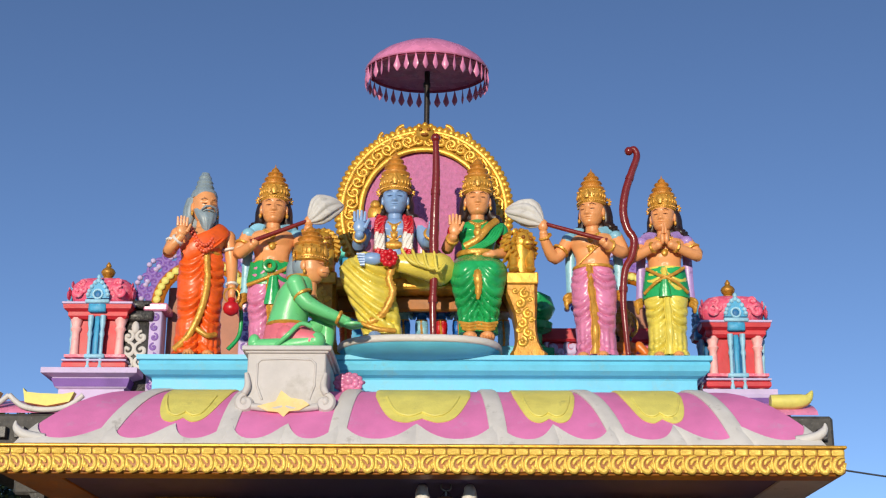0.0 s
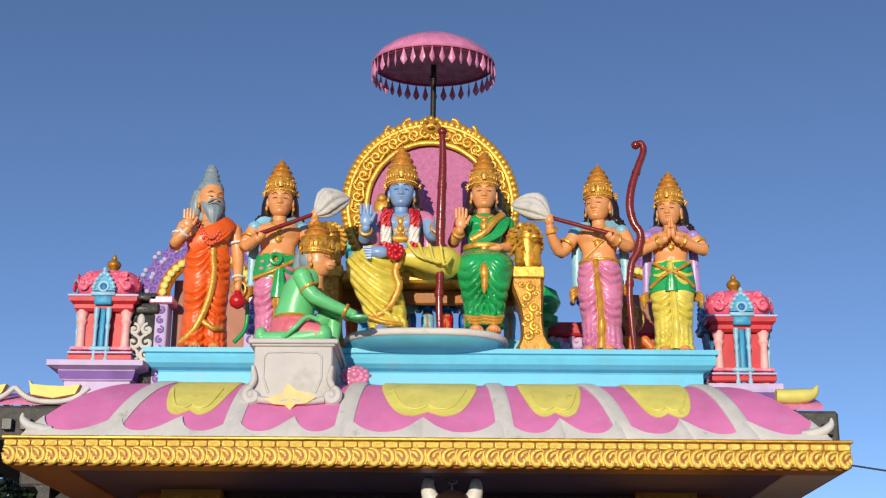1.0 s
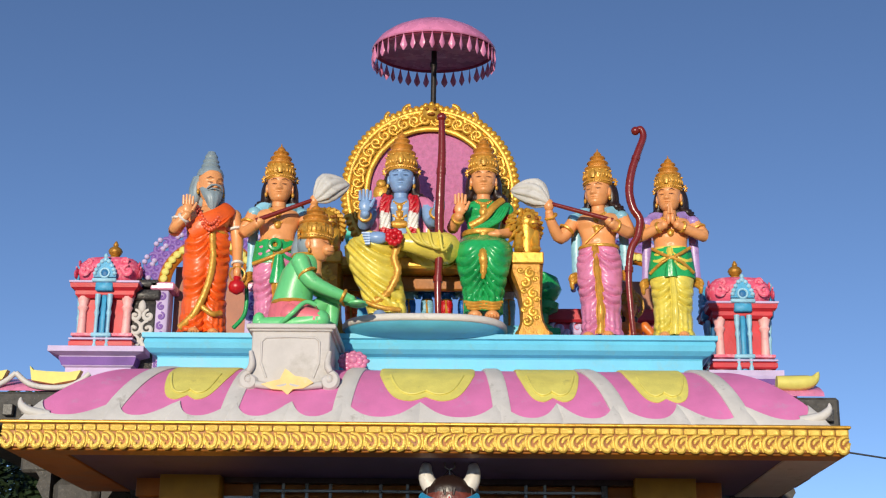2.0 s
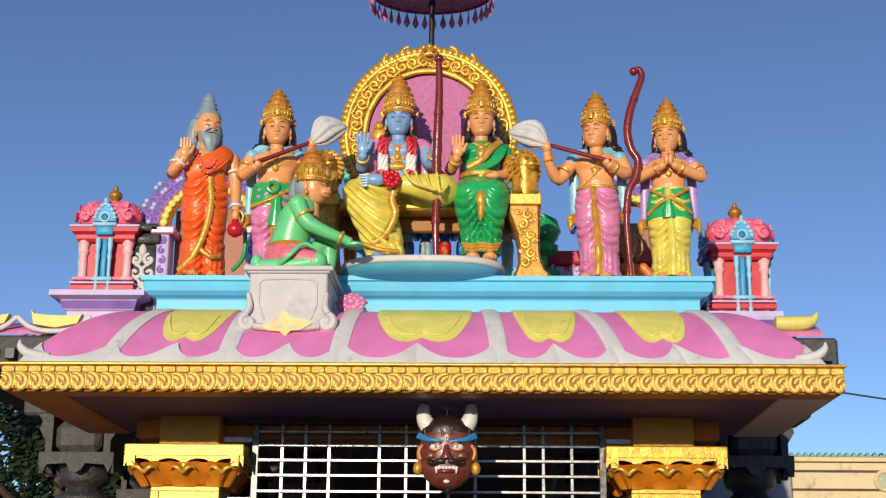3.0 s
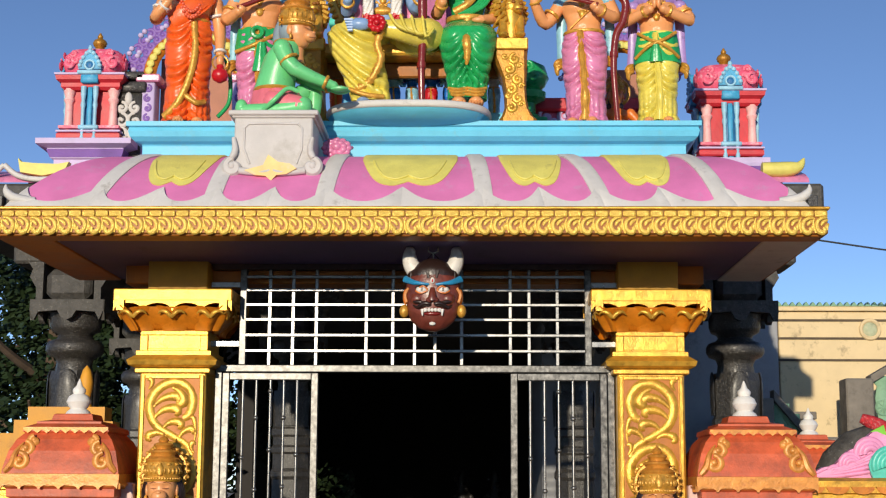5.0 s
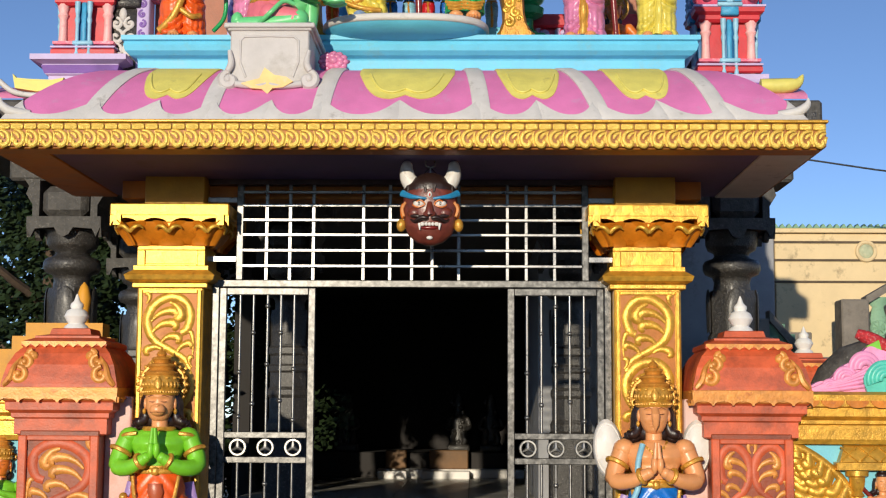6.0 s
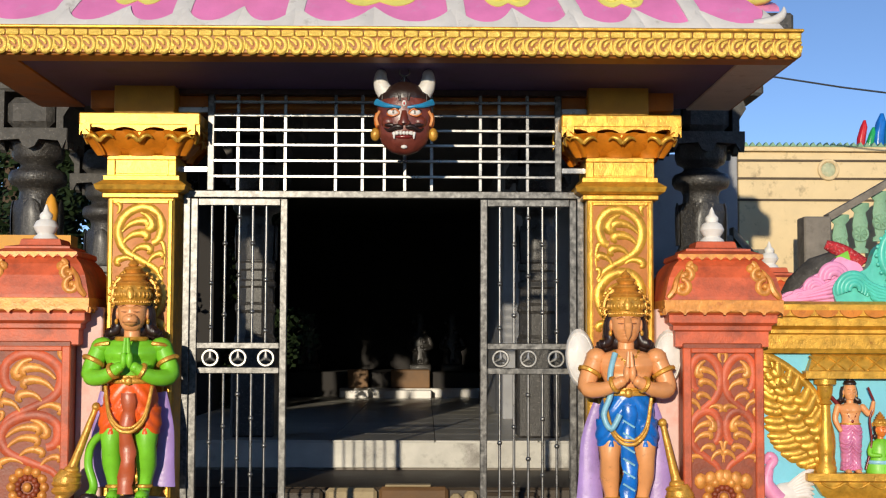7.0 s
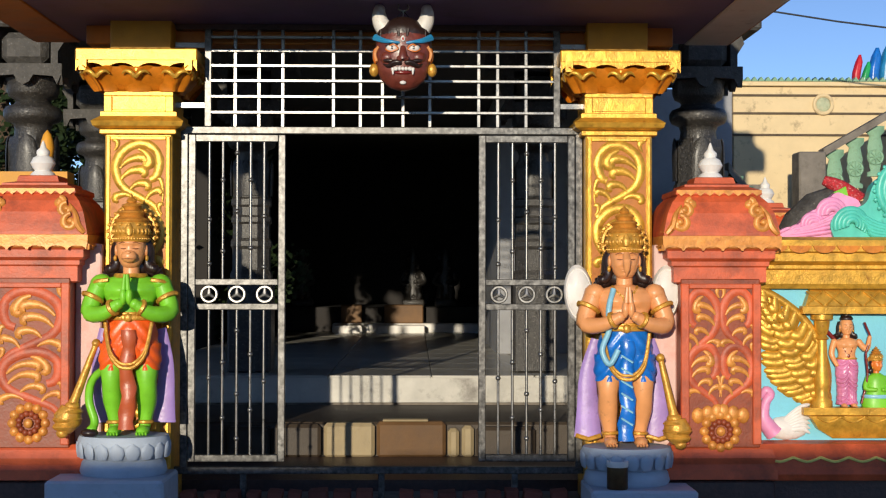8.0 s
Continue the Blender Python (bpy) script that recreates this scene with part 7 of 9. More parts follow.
def pier(cx, label, flower):
    y0 = 6.80 + 0.355
    ob = thing("boundary_pier", (cx, y0, 0), label, "pier", "boundary piers")
    f = 6.86
    part("plinth_block", Geo().box((cx - 0.33, f - 0.02, 0.0), (cx + 0.33, y0 + 0.3, 0.3), PLINTH_DARK, 0.01), ob, "dark granite plinth")
    g = Geo()
    prof = [(0.3, 0.3), (0.345, 0.31), (0.345, 0.37), (0.325, 0.4), (0.335, 0.44), (0.315, 0.49), (0.29, 0.52)]
    g.rings([[(cx - r, y0 - r + 0.02, z), (cx + r, y0 - r + 0.02, z), (cx + r, y0 + r, z), (cx - r, y0 + r, z)] for r, z in prof], PIER, False)
    part("base_moulding", g, ob)
    part("shaft", Geo().box((cx - 0.243, f, 0.5), (cx + 0.243, y0 + 0.27, 1.53), PIER_DARK, 0.006), ob)
    g = Geo()
    for sx in (-1, 1):
        g.box((cx + sx * 0.22 - 0.026, f - 0.025, 0.52), (cx + sx * 0.22 + 0.026, f + 0.01, 1.5), PIER, 0.006)
    g.box((cx - 0.194, f - 0.022, 1.47), (cx + 0.194, f + 0.01, 1.5), PIER, 0.005)
    part("panel_frame", g, ob)
    g = Geo()
    if flower == 1:
        acanthus(g, cx + 0.01, 1.29, f, -1, PIER, PIER_GOLD, 1.3, 1.0)
        acanthus(g, cx + 0.01, 0.94, f, 1, PIER, PIER_GOLD, 1.3, 0.86)
        zc = 0.65
    else:
        for sx in (-1, 1):
            acanthus(g, cx + sx * 0.105, 1.3, f, sx, PIER, PIER_GOLD, 0.66, 0.95)
            acanthus(g, cx + sx * 0.105, 0.98, f, -sx, PIER, PIER_GOLD, 0.66, 0.85)
            for k in range(3):
                g.ball((cx + sx * 0.06 * (k + 0.3), f, 0.72 - 0.012 * k), (0.04, 0.016, 0.05), PIER_GOLD, 10, 6)
        zc = 0.6
    for k in range(12):
        a = 2 * math.pi * k / 12
        g.ball((cx + 0.1 * math.cos(a), f, zc + 0.1 * math.sin(a)), (0.03, 0.02, 0.03), PIER_GOLD, 8, 6)
        g.ball((cx + 0.058 * math.cos(a + 0.2), f - 0.008, zc + 0.058 * math.sin(a + 0.2)), (0.02, 0.018, 0.02), PIER_DARK, 8, 6)
    g.ball((cx, f - 0.01, zc), (0.03, 0.022, 0.03), PIER_GOLD, 10, 6)
    part("carving", g, ob, "orange-gold carved scrolls and rosette")
    # cornice with scalloped drip
    g = Geo()
    prof = [(0.26, 1.5), (0.285, 1.51), (0.285, 1.6), (0.30, 1.61), (0.30, 1.635), (0.33, 1.655), (0.33, 1.70), (0.345, 1.712)]
    top = [(0.345, 1.712), (0.36, 1.72), (0.362, 1.79), (0.35, 1.795)]
    g.rings([[(cx - r, y0 - r, z), (cx + r, y0 - r, z), (cx + r, y0 + r, z), (cx - r, y0 + r, z)] for r, z in prof], PIER, False)
    g.rings([[(cx - r, y0 - r, z), (cx + r, y0 - r, z), (cx + r, y0 + r, z), (cx - r, y0 + r, z)] for r, z in top], PIER_GOLD, False)
    out = [(cx - 0.36, 1.735)]
    for k in range(6):
        c = cx - 0.36 + 0.12 * (k + 0.5)
        out += [(c + 0.055 * math.cos(a), 1.70 + 0.026 * math.sin(a)) for a in np.linspace(math.pi, 0, 7)]
    out += [(cx + 0.36, 1.735)]
    for s in range(2):
        h = Geo().plate([(x - cx, z) for x, z in out], -0.372, -0.355, PIER_GOLD)
        g.merge(h, Matrix.Translation((cx, y0, 0)) @ Matrix.Rotation(s * math.pi / 2 * (-1 if cx > 0 else 1), 4, "Z"))
    part("cornice", g, ob)
    pier_top(cx, ob, y0)


pier(1.965, "orange-red painted pier with carved scrolls and white finial", 2)
pier(-2.235, "orange-red painted pier with carved scrolls and white finial", 1)
# a further pier like it down the side path
ob = thing("boundary_pier", (3.05, 10.2, 0), "orange-red painted pier with white finial, further back", "pier", "boundary piers")
part("shaft", Geo().box((2.75, 9.9, 0), (3.35, 10.5, 1.8), PIER_DARK, 0.01), ob)
pier_top(3.05, ob, 10.2)

# wall between pier and pillar, both sides
for xa, xb in ((-1.993, -1.832), (1.582, 1.722)):
    g = Geo().box((xa, 7.0, 0.0), (xb, 7.45, 1.74), SALMON, 0.008)
    solid("wall_infill", g, ((xa + xb) / 2, 7.3, 0), "salmon and white sprayed wall strip beside the gate", "wall", kind="structure")


def boundary_wall(x0, x1, name):
    ob = thing(name, ((x0 + x1) / 2, 7.2, 0), "sky-blue boundary wall with gilt cornice and reliefs", "wall", kind="structure")
    part("panel", Geo().box((x0, 7.06, 0.5), (x1, 7.4, 1.5), WALL_BLUE, 0.0), ob)
    part("granite_base", Geo().box((x0, 6.9, 0.0), (x1, 7.4, 0.3), PLINTH_DARK, 0.008), ob, "dark granite base")
    prof = [(7.4, 0.3), (6.86, 0.3), (6.84, 0.34), (6.87, 0.38), (6.87, 0.44), (6.9, 0.48), (6.93, 0.515), (7.06, 0.525), (7.4, 0.525)]
    part("base_moulding", Geo().sweep(prof[::-1], x0, x1, PIER), ob, "orange-red base moulding")
    g = Geo()
    n = int((x1 - x0) / 0.17)
    for k in range(n):
        xa = x0 + 0.17 * k
        g.tube(curve([(xa, 6.865, 0.44), (xa + 0.085, 6.855, 0.415), (xa + 0.17, 6.865, 0.44)], 4), 0.009, LOBE_YELLOW, 6)
    part("swag_line", g, ob, "yellow swag moulding")
    prof = [(7.4, 1.47), (7.0, 1.47), (6.99, 1.5), (6.99, 1.585), (6.97, 1.595), (6.97, 1.615), (6.93, 1.64), (6.93, 1.69), (6.9, 1.70), (6.9, 1.77), (6.94, 1.79), (7.4, 1.79)]
    part("cornice", Geo().sweep(prof[::-1], x0, x1, GOLD), ob, "gilt cornice")
    g = Geo()
    for k in range(int((x1 - x0) / 0.15)):
        c = x0 + 0.15 * (k + 0.5)
        g.plate([(c - 0.075, 1.735)] + [(c + 0.07 * math.cos(a), 1.735 - 0.045 * math.sin(a)) for a in np.linspace(math.pi, 0, 9)] + [(c + 0.075, 1.735)], 6.885, 6.905, PETAL)
    part("scallops", g, ob)
    return ob


wr = boundary_wall(2.24, 5.2, "boundary_wall")
wl = boundary_wall(-5.0, -2.51, "boundary_wall_west")
YW = 7.06

# golden wing relief
wing = thing("wing_relief", (2.4, YW, 0.76), "gilt feathered wing relief on the blue wall", "relief", "wall reliefs")
LEAD = curve([(2.25, YW, 1.47), (2.40, YW, 1.385), (2.54, YW, 1.262), (2.628, YW, 1.103), (2.672, YW, 0.944), (2.665, YW, 0.80)], 6)
TRAIL = curve([(2.255, YW, 1.42), (2.25, YW, 1.297), (2.25, YW, 1.156), (2.262, YW, 1.015), (2.305, YW, 0.909), (2.396, YW, 0.821), (2.52, YW, 0.765), (2.62, YW, 0.755)], 6)
for row, (n, sc, off) in enumerate(((17, 1.0, 0.0), (15, 0.66, -0.014), (12, 0.36, -0.028))):
    for k in range(n):
        t = (k + 0.5) / n
        root, tipp = LEAD[int(t ** 0.9 * (len(LEAD) - 1))], TRAIL[int(t * (len(TRAIL) - 1))]
        tipp = root.lerp(tipp, sc)
        mid = root.lerp(tipp, 0.55) + Vector((0.01, 0, -0.1 * sc * (1 - t) - 0.03))
        c = curve([root + Vector((0, off, 0)), mid + Vector((0, off - 0.006, 0)), tipp + Vector((0, off, 0))], 6)
        part("feather", Geo().tube(c, list(np.interp(np.linspace(0, 1, len(c)), [0, 0.5, 0.85, 1], [0.018, 0.034, 0.032, 0.008])), GOLD, 8, 0.5), wing)
part("leading_edge", Geo().tube([p + Vector((0, -0.02, 0)) for p in LEAD], 0.026, GOLD, 8, 0.7), wing)
# pink swan
swan = thing("swan_relief", (2.4, YW, 0.53), "pink and white swan relief on the blue wall", "relief", "wall reliefs")
part("body", Geo().ball((2.42, YW, 0.60), (0.14, 0.05, 0.075), BLOSSOM, 16, 8), swan)
g = Geo().tube(curve([(2.34, YW - 0.01, 0.57), (2.27, YW - 0.02, 0.66), (2.285, YW - 0.02, 0.76), (2.315, YW - 0.02, 0.81), (2.285, YW - 0.02, 0.835), (2.255, YW - 0.02, 0.79)], 5), list(np.interp(np.linspace(0, 1, 26), [0, 0.4, 0.8, 1], [0.06, 0.03, 0.028, 0.01])), WAVE_PINK, 10)
part("neck", g, swan, "pink curved neck")
for k in range(7):
    g = Geo().tube(curve([(2.4, YW - 0.03, 0.58 + 0.012 * k), (2.5, YW - 0.045, 0.6 + 0.022 * k), (2.56, YW - 0.03, 0.57 + 0.03 * k)], 4), [0.012, 0.016, 0.018, 0.018, 0.016, 0.014, 0.012, 0.008, 0.004], BLOSSOM, 6, 0.6)
    part("feather", g, swan)
# gilt chariot: hull, post and canopy
ch = thing("chariot_relief", (3.1, YW, 0.53), "gilt swan chariot relief with canopy on posts", "relief", "wall reliefs")
g = Geo()
g.rings([[(xa, YW + 0.02, z), (4.2, YW + 0.02, z), (4.2, YW - d, z), (xa, YW - d, z)] for xa, d, z in ((2.7, 0.04, 0.54), (2.6, 0.07, 0.6), (2.56, 0.09, 0.66), (2.54, 0.09, 0.68), (2.5, 0.11, 0.69), (2.5, 0.11, 0.735))], GOLD, False)
for k in range(9):
    c = 2.66 + 0.15 * k
    g.tube(curve([(c - 0.075, YW - 0.095, 0.68), (c, YW - 0.085, 0.645), (c + 0.075, YW - 0.095, 0.68)], 4), 0.008, GOLD, 6)
part("hull", g, ch)
for xa in (2.635, 3.75):
    g = Geo()
    g.lathe([(0.065, 0.735), (0.065, 0.77), (0.045, 0.8), (0.05, 0.85), (0.055, 0.9), (0.035, 1.05), (0.03, 1.15), (0.045, 1.16), (0.03, 1.18), (0.045, 1.22), (0.05, 1.27), (0.07, 1.28), (0.07, 1.31)], (xa, YW - 0.03, 0), GOLD, 16)
    part("post", g, ch)
g = Geo()
g.rings([[(2.5 + i, YW + 0.02, z), (4.2, YW + 0.02, z), (4.2, YW - d, z), (2.5 + i, YW - d, z)] for i, d, z in ((0, 0.1, 1.315), (0, 0.1, 1.36), (0.02, 0.085, 1.365), (0.05, 0.06, 1.45), (0.06, 0.03, 1.468))], GOLD, False)
for k in range(11):
    for sg in (-1, 1):
        xa = 2.58 + 0.12 * k
        g.tube([(xa - sg * 0.05, YW - 0.09, 1.37), (xa + sg * 0.05, YW - 0.06, 1.455)], 0.006, GOLD, 5)
part("canopy", g, ch)
# relief figures
g = Geo()
dhoti(g, ROSE, top=0.64, pleat=False)
torso(g, SKIN)
head(g, SKIN)
locks(g)
g.lathe([(0.085, 0), (0.09, 0.02), (0.07, 0.05), (0.05, 0.055), (0.05, 0.085), (0.02, 0.1)], (0, 0.01, 1.15), HAIR, 14)
necklaces(g, ((0.09, 0.2, 0.9),), MAROON)
limb(g, [(-0.165, 0, 0.855), (-0.2, 0, 0.7), (-0.15, -0.06, 0.56)], [0.045, 0.04, 0.028], SKIN)
limb(g, [(0.165, 0, 0.855), (0.26, -0.02, 0.76), (0.29, -0.06, 0.92)], [0.045, 0.04, 0.028], SKIN)
g.tube(curve([(0.22, -0.06, 1.12), (0.25, -0.06, 1.05), (0.3, -0.06, 0.9), (0.24, -0.06, 0.7), (0.26, -0.06, 0.4), (0.18, -0.06, 0.05)], 5), 0.016, MAROON, 8)
g.tube([(-0.25, 0.05, 1.0), (-0.12, 0.05, 0.86)], 0.03, MAROON, 8)
feet(g, SKIN)
statue("archer_relief", g, (2.79, YW - 0.03, 0.735), 0, "painted relief archer in rose dhoti on the wall", 0.47, "relief", "wall reliefs")
g = Geo()
g.loft([(0, 0, 0.0, 0.22, 0.14), (0, 0, 0.1, 0.24, 0.14), (0, 0, 0.2, 0.16, 0.11), (0, 0, 0.35, 0.15, 0.1), (0, 0, 0.45, 0.14, 0.09), (0, 0, 0.5, 0.06, 0.05)], LIME_SKIN, 20)
hd = Geo()
head(hd, SKIN_DEEP)
crown(hd, tall=0.9)
g.merge(hd, Matrix.Translation((0, 0, -0.42)) @ Matrix.Rotation(radians(30), 4, "Z"))
limb(g, [(0.13, 0, 0.42), (0.2, -0.05, 0.28), (0.06, -0.12, 0.26)], [0.045, 0.04, 0.03], LIME_SKIN)
limb(g, [(-0.13, 0, 0.42), (-0.18, -0.05, 0.28), (-0.05, -0.12, 0.26)], [0.045, 0.04, 0.03], LIME_SKIN)
g.ring((0, 0, 0.16), 0.18, 0.03, PALE_BLUE, "z", 22, 6, squash=(1.1, 0.7))
statue("kneeling_relief", g, (2.975, YW - 0.04, 0.735), 0, "small green kneeling monkey relief on the wall", 0.42, "relief", "wall reliefs")
g = Geo()
dhoti(g, ROSE, top=0.64, pleat=False)
torso(g, LIME_SKIN)
head(g, SKIN_DEEP)
crown(g)
for sx in (-1, 1):
    limb(g, [(sx * 0.165, 0, 0.855), (sx * 0.225, -0.04, 0.755), (sx * 0.045, -0.155, 0.805)], [0.048, 0.044, 0.028], LIME_SKIN)
joined(g, (0, -0.165, 0.85), LIME_SKIN)
feet(g, LIME_SKIN)
statue("monkey_relief", g, (-2.63, YW - 0.05, 0.62), 0, "painted green monkey relief with gold crown", 0.66, "relief", "wall reliefs")

# wave crest on top of the boundary wall
crest = thing("wave_crest", (2.9, 7.15, 1.79), "pink and turquoise plaster wave crest on the wall", "ornament")
def volute(g, cx, cz, radii, a0, a1, y, mat, thick):
    """Nested ridges that sweep round one centre."""
    for k, r in enumerate(radii):
        g.tube(arc_pts(cx, cz, r, a0, a1, 26, y - 0.006 * k, 0.86), [thick * (0.5 + 0.5 * math.sin(math.pi * min(1, 0.15 + 0.85 * i / 26))) for i in range(27)], mat, 8, 0.8)


g = Geo()
g.plate([(p.x, p.y) for p in curve([(2.33, 1.79, 0), (2.42, 1.85, 0), (2.5, 1.87, 0), (2.58, 1.95, 0), (2.66, 1.99, 0), (2.74, 2.07, 0), (2.8, 2.06, 0), (2.9, 2.0, 0), (2.86, 1.79, 0)], 5)][::-1], 7.09, 7.16, WAVE_PINK)
for x, z, r in ((2.5, 1.815, 0.05), (2.6, 1.87, 0.07), (2.72, 1.94, 0.09)):
    volute(g, x, z, (r, r * 0.72, r * 0.44), 190, -20, 7.085, WAVE_PINK, r * 0.24)
for k in range(5):
    g.tube(curve([(2.36 + 0.02 * k, 7.085, 1.797 + 0.008 * k), (2.5 + 0.03 * k, 7.075, 1.8 + 0.02 * k), (2.72 + 0.02 * k, 7.08, 1.83 + 0.035 * k)], 5), 0.013, WAVE_PINK, 7)
part("pink_wave", g, crest, "pink wave")
g = Geo()
out = [(p.x, p.y) for p in curve([(2.72, 1.79, 0), (2.7, 1.88, 0), (2.77, 1.97, 0), (2.87, 1.98, 0), (2.93, 2.02, 0), (2.97, 2.12, 0), (3.06, 2.2, 0), (3.16, 2.34, 0), (3.34, 2.38, 0), (3.6, 2.3, 0), (3.6, 1.79, 0)], 5)]
g.plate(out[::-1], 7.05, 7.15, TEAL)
volute(g, 2.83, 1.87, (0.105, 0.082, 0.058, 0.034), 200, -30, 7.045, TEAL, 0.02)
volute(g, 3.19, 2.08, (0.2, 0.168, 0.136, 0.104, 0.07, 0.04), 60, 330, 7.04, TEAL, 0.024)
volute(g, 3.3, 2.3, (0.1, 0.07, 0.04), 200, -60, 7.045, TEAL, 0.022)
for k in range(5):
    g.tube(curve([(2.86 + 0.02 * k, 7.04, 1.95 - 0.03 * k), (2.98, 7.035, 1.88 - 0.02 * k), (3.2, 7.04, 1.83 - 0.008 * k), (3.5, 7.04, 1.83 - 0.006 * k)], 5), 0.016, TEAL, 7)
for k in range(16):
    a = radians(75 + 15 * k)
    g.ball((3.19 + 0.218 * math.cos(a), 7.035, 2.08 + 0.212 * math.sin(a)), (0.014, 0.012, 0.014), TEAL, 7, 5)
part("turquoise_wave", g, crest, "turquoise wave")
g = Geo()
g.loft([(2.72, 7.4, 1.79, 0.3, 0.16), (2.76, 7.4, 1.95, 0.26, 0.15), (2.8, 7.4, 2.08, 0.16, 0.12), (2.84, 7.4, 2.13, 0.05, 0.05)], STONE_GREY, 20)
part("grey_mound", g, crest, "grey mound")
g = Geo()
g.tube(curve([(2.74, 7.35, 2.17), (2.84, 7.33, 2.12), (2.95, 7.3, 2.02)], 5), list(np.interp(np.linspace(0, 1, 11), [0, 1], [0.03, 0.075])), surface("red_print_cloth", lin(190, 40, 48), 0.8, vary=0.5, scale=60, bump=0.4, dirt=lin(226, 180, 176), dirt_amount=0.4, dirt_scale=70), 12)
part("red_cloth", g, crest, "red printed cloth")
part("green_flap", Geo().plate([(2.76, 2.08), (2.84, 2.12), (2.86, 2.04), (2.8, 2.02)], 7.2, 7.22, LIME_SKIN), crest, "bright green flap")


# ---- the stone hall behind ----
def stone_column(cx, cy, label, s=1.0, base=0.4):
    ob = thing("stone_column", (cx, cy, base), label, "column", "stone hall columns")
    part("base", Geo().box((cx - 0.19, cy - 0.19, base), (cx + 0.19, cy + 0.19, 1.5), STONE, 0.02), ob)
    g = Geo()
    g.lathe([(0.19, 1.5), (0.195, 1.56), (0.175, 1.6), (0.175, 1.78), (0.19, 1.81), (0.19, 1.85), (0.172, 1.88), (0.172, 2.0), (0.186, 2.02), (0.186, 2.06), (0.172, 2.08), (0.172, 2.15), (0.186, 2.17), (0.186, 2.22), (0.172, 2.24), (0.178, 2.5), (0.165, 2.56)], (cx, cy, 0), STONE, 8, smooth=False)
    part("shaft", g, ob)
    for k in range(4):
        a = k * math.pi / 2
        h = Geo().rings([[(w * math.cos(q), -0.172 - d * math.sin(q), z) for q in np.linspace(math.pi, 0, 9)] for z, w, d in ((2.25, 0.08, 0.012), (2.44, 0.08, 0.02), (2.53, 0.06, 0.018), (2.57, 0.015, 0.01))], STONE, closed=False, cap=False)
        part("shaft_panel", Geo().merge(h, Matrix.Translation((cx, cy, 0)) @ Matrix.Rotation(a, 4, "Z")), ob)
    g = Geo()
    g.lathe([(0.14, 2.54), (0.13, 2.62), (0.145, 2.66), (0.195, 2.68), (0.212, 2.71), (0.212, 2.75), (0.195, 2.78), (0.14, 2.8), (0.125, 2.82), (0.135, 2.84), (0.175, 2.86), (0.19, 2.9), (0.19, 2.95), (0.2, 2.99)], (cx, cy, 0), STONE, 28)
    part("capital", g, ob)
    g = Geo()
    for s4 in range(4):
        out = [(-0.27, 3.07), (-0.27, 2.99), (-0.24, 2.92), (-0.21, 2.98), (-0.07, 2.99), (-0.04, 2.94), (0, 2.92), (0.04, 2.94), (0.07, 2.99), (0.21, 2.98), (0.24, 2.92), (0.27, 2.99), (0.27, 3.07)]
        g.merge(Geo().plate(out, -0.275, -0.235, STONE_GREY), Matrix.Translation((cx, cy, 0)) @ Matrix.Rotation(s4 * math.pi / 2, 4, "Z"))
    g.box((cx - 0.265, cy - 0.265, 3.01), (cx + 0.265, cy + 0.265, 3.07), STONE_GREY, 0.006)
    part("abacus", g, ob)
    g = Geo()
    g.box((cx - 0.17, cy - 0.27, 3.07), (cx + 0.17, cy + 0.27, 3.3), STONE_GREY, 0.05)
    for sx in (-1, 1):
        g.plate([(cx + sx * 0.19, 3.07), (cx + sx * 0.24, 3.07), (cx + sx * 0.24, 3.16), (cx + sx * 0.29, 3.24), (cx + sx * 0.27, 3.30), (cx + sx * 0.34, 3.40), (cx + sx * 0.19, 3.40)], cy - 0.25, cy + 0.25, STONE_GREY)
    g.box((cx - 0.42, cy - 0.26, 3.34), (cx + 0.42, cy + 0.26, 3.6), STONE_GREY, 0.02)
    part("bracket", g, ob, "weathered grey stone bracket")


stone_column(-2.72, 8.75, "black granite column with turned rings and bracket")
stone_column(2.2, 8.75, "black granite column with turned rings and bracket")
stone_column(-2.85, 11.6, "black granite column with turned rings, deeper in")
stone_column(-1.35, 10.9, "black granite column with turned rings, in the hall", base=0.7)
stone_column(1.15, 10.9, "black granite column with turned rings, in the hall", base=0.7)

hall = thing("hall_roof", (-0.4, 15, 3.6), "grey stone hall roof slab with dark underside", "roof", kind="structure")
part("slab", Geo().box((-3.65, 8.0, 3.6), (2.72, 23, 3.84), STONE_GREY, 0.02), hall)
g = Geo()
x = -3.65
while x < 2.7:
    g.box((x, 7.94, 3.66), (x + 0.07, 8.0, 3.74), STONE, 0.004)
    x += 0.13
part("dentils", g, hall)
# Walls added and coloured dark to stand for the shade inside the hall.
solid("wall_north", Geo().box((-2.6, 22.6, 0.4), (2.4, 23, 3.6), HALL_SHADE, 0.0), (0, 22.8, 0.4), "stone hall back wall, its shade put into the colour", "wall", kind="structure")
solid("wall_west", Geo().box((-2.6, 15.5, 0.4), (-2.4, 22.6, 3.6), HALL_SHADE, 0.0), (-2.5, 17, 0.4), "added stone hall side wall in shade-dark colour", "wall", kind="structure")
solid("wall_east", Geo().box((2.0, 13.0, 0.4), (2.2, 22.6, 3.6), HALL_SHADE, 0.0), (2.1, 16, 0.4), "added stone hall side wall in shade-dark colour", "wall", kind="structure")
